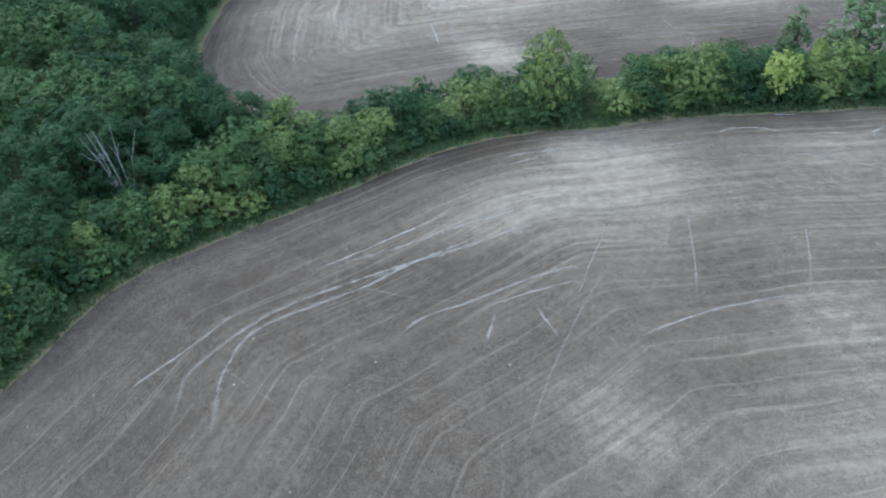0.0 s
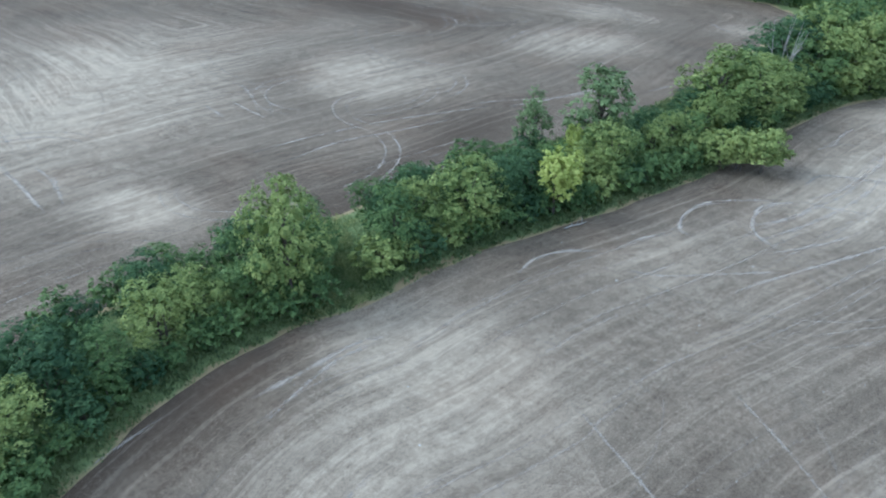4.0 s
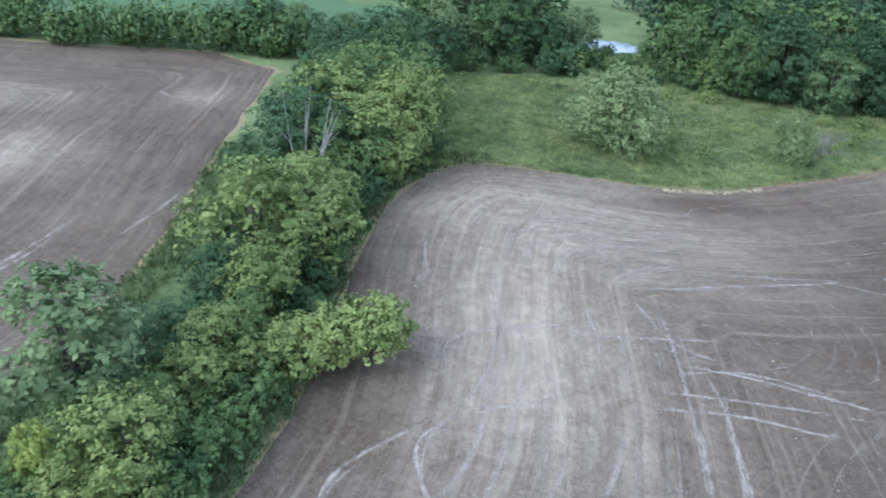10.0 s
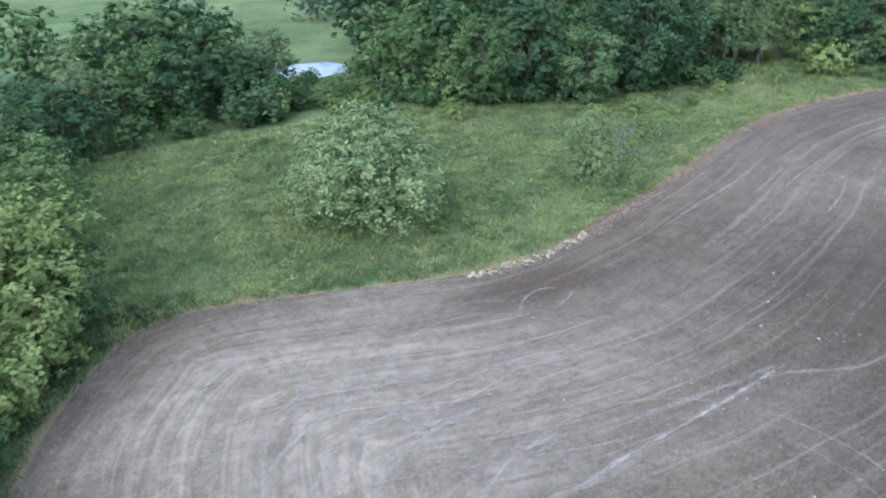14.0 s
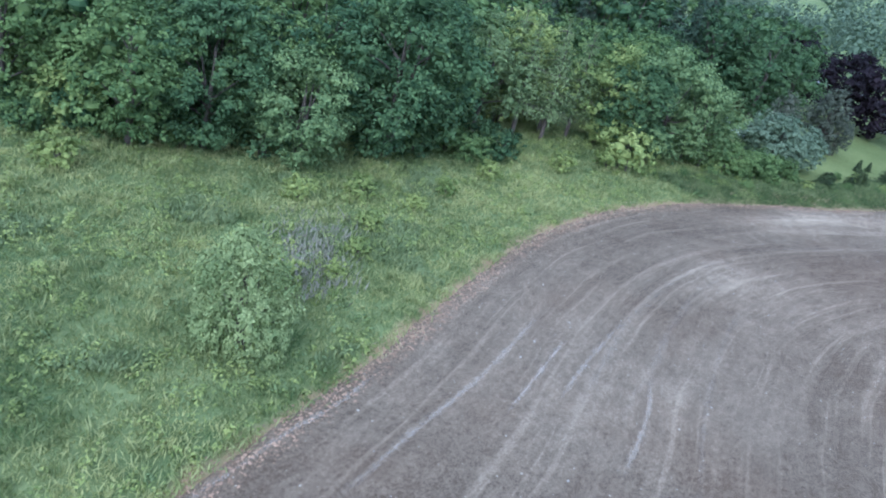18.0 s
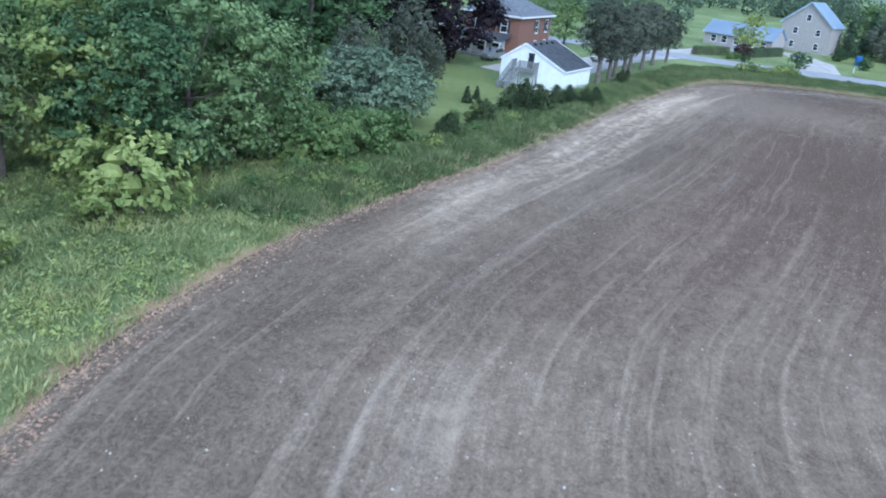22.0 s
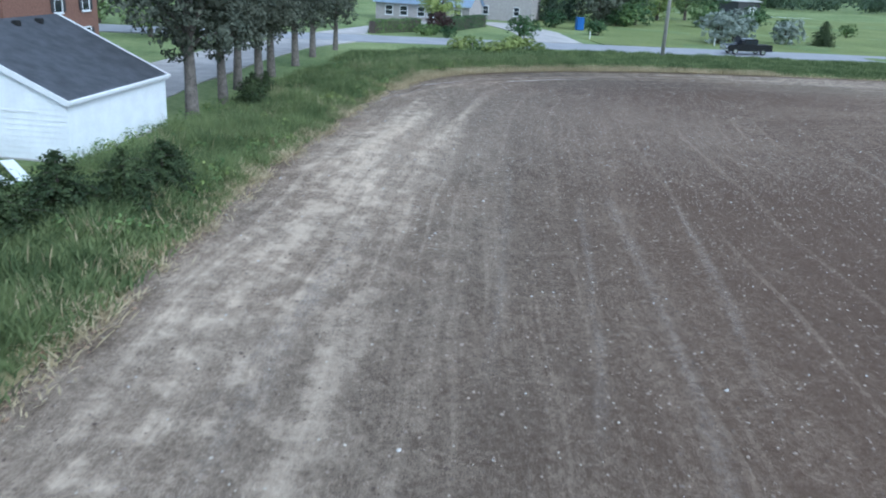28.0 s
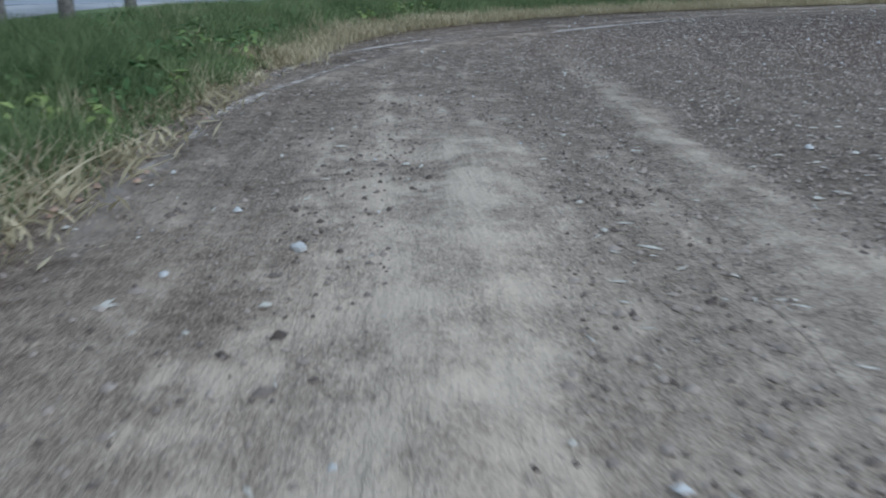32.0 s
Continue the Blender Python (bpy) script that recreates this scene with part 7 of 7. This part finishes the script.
track(0.4, (154.1, 74.1), (146.8, 76.1), (142.2, 77.5), (139.8, 78.2), (137, 79.2), (135.2, 79.8), strength=0.14)
track(0.5, (154.2, 70.2), (144.4, 73), (138.3, 75.1), (135.3, 75.9), strength=0.14)
track(0.5, (161.1, 75.1), (144.5, 79.4), (140.4, 80.6), (136.8, 81.7), strength=0.14)
track(0.5, (150.2, 82.7), (145.5, 84.1), (143, 84.9), (139.2, 86.3), (137.1, 87.1), strength=0.14)
track(0.55, (168, 82.2), (172.5, 81.3), (175.9, 79.9), (179.0, 77.8), (181.5, 75.9), (183.4, 73.7), (186.3, 69.2), (188.8, 64.0), (190.2, 58.5), strength=1.0)
track(0.4, (178.0, 79.6), (181.4, 77.6), (184.0, 75.2), (187.0, 71.0), strength=1.0)

track(0.5, (-0.2, 47.0), (-3.1, 44.8), (-3.4, 41.5), (-2.5, 38.4), (-0.4, 36.5), (1.3, 36.2), strength=0.84)
track(0.5, (-1.0, 47.3), (-5.5, 44.2), (-8.3, 41.6), (-9.2, 38.3), (-8.7, 34.9), (-7.1, 33.8), (-5.5, 34.5), strength=0.77)
track(0.5, (-13.1, 26.1), (-15.7, 24.0), (-17.2, 21.5), (-17.2, 19.0), (-17.2, 17.8), strength=0.84)
track(0.4, (-8.3, 33.3), (-10.5, 31.2), (-11.6, 28.3), (-12.0, 26.3), strength=0.63)
track(0.5, (9.8, 45.3), (8.5, 42.3), (6.2, 38.5), (2.6, 32.3), (0.2, 27.9), (-1.1, 24.3), strength=0.70)
track(0.45, (11.0, 61.4), (10.9, 56.5), (10.1, 51.8), strength=0.56)
track(0.5, (17.5, 63.3), (16.0, 52.3), (13.6, 41.5), (11.5, 35.7), strength=0.63)
track(0.5, (17.6, 52.7), (17.4, 47.7), (15.3, 39.6), (12.2, 32.5), strength=0.63)
track(0.5, (-0.2, 47.5), (3.3, 47.9), (7.3, 49.2), strength=0.77)
track(0.5, (12.1, 47.8), (18.2, 47.0), (22.5, 45.4), (25.9, 44.6), strength=0.77)
track(0.5, (14.6, 51.4), (20.2, 51.8), (24.7, 50.0), (27.3, 48.4), strength=0.70)
track(0.5, (2.2, 32.5), (-3.6, 27.7), (-7.1, 25.1), (-11.1, 24.2), strength=0.63)
track(0.45, (-1.1, 50.9), (-0.4, 55.1), (2.9, 56.7), (9.6, 58.5), strength=0.70)
track(0.45, (15.2, 52.8), (20.2, 51.4), (24.4, 49.5), (31.6, 46.1), strength=0.77)
track(0.45, (12.2, 49.7), (18.8, 48.6), (25.7, 47.0), (30.9, 45.7), strength=0.70)
track(0.45, (0.4, 55.4), (3.1, 56.7), (8.6, 57.4), (10.6, 58.7), strength=0.77)
track(0.4, (-0.2, 73.1), (-1.2, 68.5), (-1.2, 64.9), (-3.1, 61.9), strength=0.63)
track(0.4, (24.0, 73.6), (18.2, 72.2), (13.3, 73.0), (8.8, 70.3), (6.3, 64.2), strength=0.56)
track(0.4, (21.0, 71.1), (15.2, 70.6), (10.6, 67.8), (8.8, 63.6), strength=0.56)
track(0.4, (12.5, 81.1), (9.9, 76.3), (8.2, 72.1), strength=0.49)
track(0.4, (15.6, 80.9), (12.6, 76.6), (10.9, 72.3), strength=0.49)
track(0.4, (54.6, 84.6), (59.8, 86.7), (65.0, 88.9), strength=0.56)
track(0.45, (15.1, 46.4), (13.5, 40.4), (12.1, 36.1), strength=0.70)
track(0.45, (16.7, 46.6), (16.3, 41.9), (14.9, 36.7), strength=0.63)
track(0.45, (4.3, 67.2), (4.2, 60.8), (2.6, 53.3), (1.0, 49.9), (-0.8, 46.8), strength=0.77)
track(0.4, (19.1, 70.9), (15.2, 71.2), (12.1, 69.8), (10.2, 67.3), strength=0.56)
track(0.4, (21.7, 67.3), (17.5, 66.6), (14.4, 64.4), strength=0.56)
track(0.45, (37.8, 65.7), (29.7, 64.6), (23.3, 64.0), (16.9, 63.0), strength=0.70)
track(0.45, (-0.9, 71.9), (-1.2, 67.6), (-2.1, 64.1), strength=0.56)
track(0.55, (-11.0, -33.4), (-12.7, -26.3), (-15.4, -15.4), strength=0.77)
track(0.5, (-7.2, -28.3), (-8.6, -20.8), (-9.8, -14.1), strength=0.70)
track(0.5, (-27.6, -11.0), (-27.3, -25.0), (-24.2, -34.1), strength=0.63)
track(0.4, (-5.4, 6.0), (3.7, 0.6), (9.6, -3.5), strength=0.49)
track(0.4, (-6.0, -2.9), (0.2, -8.9), (5.1, -13.1), strength=0.42)
track(0.4, (3.1, 14.2), (9.5, 9.2), (14.0, 4.8), strength=0.42)

# the trodden way through the hedge gap, and its ruts
track(1.7, (-26.2, 6.7), (-28, 7.2), (-31.5, 8.3), (-35.2, 10.2), (-39, 12.8), (-43.5, 16.8), z=0.30, name="trodden_path", label="worn dirt path through the grass of the hedge gap", mat=WORN)
for off in (-0.45, 0.45):
    track(0.75, (-26.4, 6.8 + off), (-28, 7.2 + off), (-31.5, 8.3 + off), (-35.2, 10.2 + off), (-39, 12.8 + off), (-43.5, 16.8 + off), strength=0.75, z=0.29, label="trodden pale dirt rut through the grass of the hedge gap")

# fainter passes of several wheels side by side, in the turns of the machines
rt = random.Random(21)


def passes(n, area, poly, gap, strength):
    for i in range(n):
        x, y = rt.uniform(*area[:2]), rt.uniform(*area[2:])
        a, bend = rt.uniform(0, 6.283), rt.uniform(-0.05, 0.05)
        pts = []
        for j in range(rt.randrange(5, 9)):
            pts.append((x, y))
            x, y, a = x + 4.5 * math.cos(a), y + 4.5 * math.sin(a), a + bend * 4.5
        if inside_of(poly, np.array(pts)).min() < 1.5:
            continue
        nx, ny = -(pts[-1][1] - pts[0][1]), pts[-1][0] - pts[0][0]
        q = math.hypot(nx, ny) + 1e-6
        for k in range(rt.choice((1, 2, 2, 3))):
            track(rt.uniform(0.22, 0.45), *[(px + nx / q * gap * k, py + ny / q * gap * k) for px, py in pts], strength=rt.uniform(*strength))


def loops(n, area, radius, strength):
    """Round turning marks, part of a circle each."""
    for i in range(n):
        x, y, r0 = rt.uniform(*area[:2]), rt.uniform(*area[2:]), rt.uniform(*radius)
        a0, da = rt.uniform(0, 6.283), rt.choice((-1, 1)) * rt.uniform(1.5, 4.6) / 7
        for off in (0, 1.7):
            track(rt.uniform(0.35, 0.6), *[(x + (r0 + off + 0.2 * j) * math.cos(a0 + da * j), y + (r0 + off + 0.1 * j) * math.sin(a0 + da * j)) for j in range(8)], strength=rt.uniform(*strength))


loops(4, (4, 28, 58, 76), (3.0, 8.0), (0.15, 0.3))
loops(12, (-80, -48, 0, 110), (4.0, 12.0), (0.3, 0.6))
passes(26, (-22, 36, -45, 78), FIELD_A, 1.7, (0.12, 0.28))
passes(40, (-130, -35, -30, 120), FIELD_B, 1.8, (0.2, 0.5))
for i in range(45):
    # lines that keep their distance from the grass edge
    k = rt.randrange(4, len(EDGE) - 4)
    off = rt.uniform(5.0, 24)
    pts = []
    for q in range(k, min(k + rt.randrange(3, 7), len(EDGE) - 1)):
        d = np.array(EDGE[q + 1], float) - EDGE[q]
        d /= np.linalg.norm(d)
        pts.append((EDGE[q][0] + d[1] * off, EDGE[q][1] - d[0] * off))
    if len(pts) > 2 and inside_of(FIELD_A, np.array(pts)).min() > 1.0:
        track(rt.uniform(0.25, 0.5), *pts, strength=rt.uniform(0.12, 0.36))


def fallen_branch(x, y, rz):
    r = root("fallen_branch", x, y, 0.05, rz, "bare fallen branch lying at the foot of the hedge", "branch")
    rng = np.random.default_rng(3)
    v, f = tube([(-1.3, 0, 0.06), (-0.4, 0.1, 0.1), (0.5, -0.05, 0.12), (1.4, 0.15, 0.08)], [0.09, 0.08, 0.06, 0.03], 7)
    part("limb", mesh_of("limb", v, f, DEADWOOD), None, r)
    for t in (-0.6, 0.1, 0.7):
        a = rng.uniform(0.5, 1.0)
        v, f = tube([(t, 0.02, 0.1), (t + 0.3, a * 0.5, 0.2), (t + 0.7, a, 0.25)], [0.035, 0.025, 0.01], 5)
        part("twig", mesh_of("twig", v, f, DEADWOOD), None, r)


fallen_branch(-17.0, 29.0, 62)
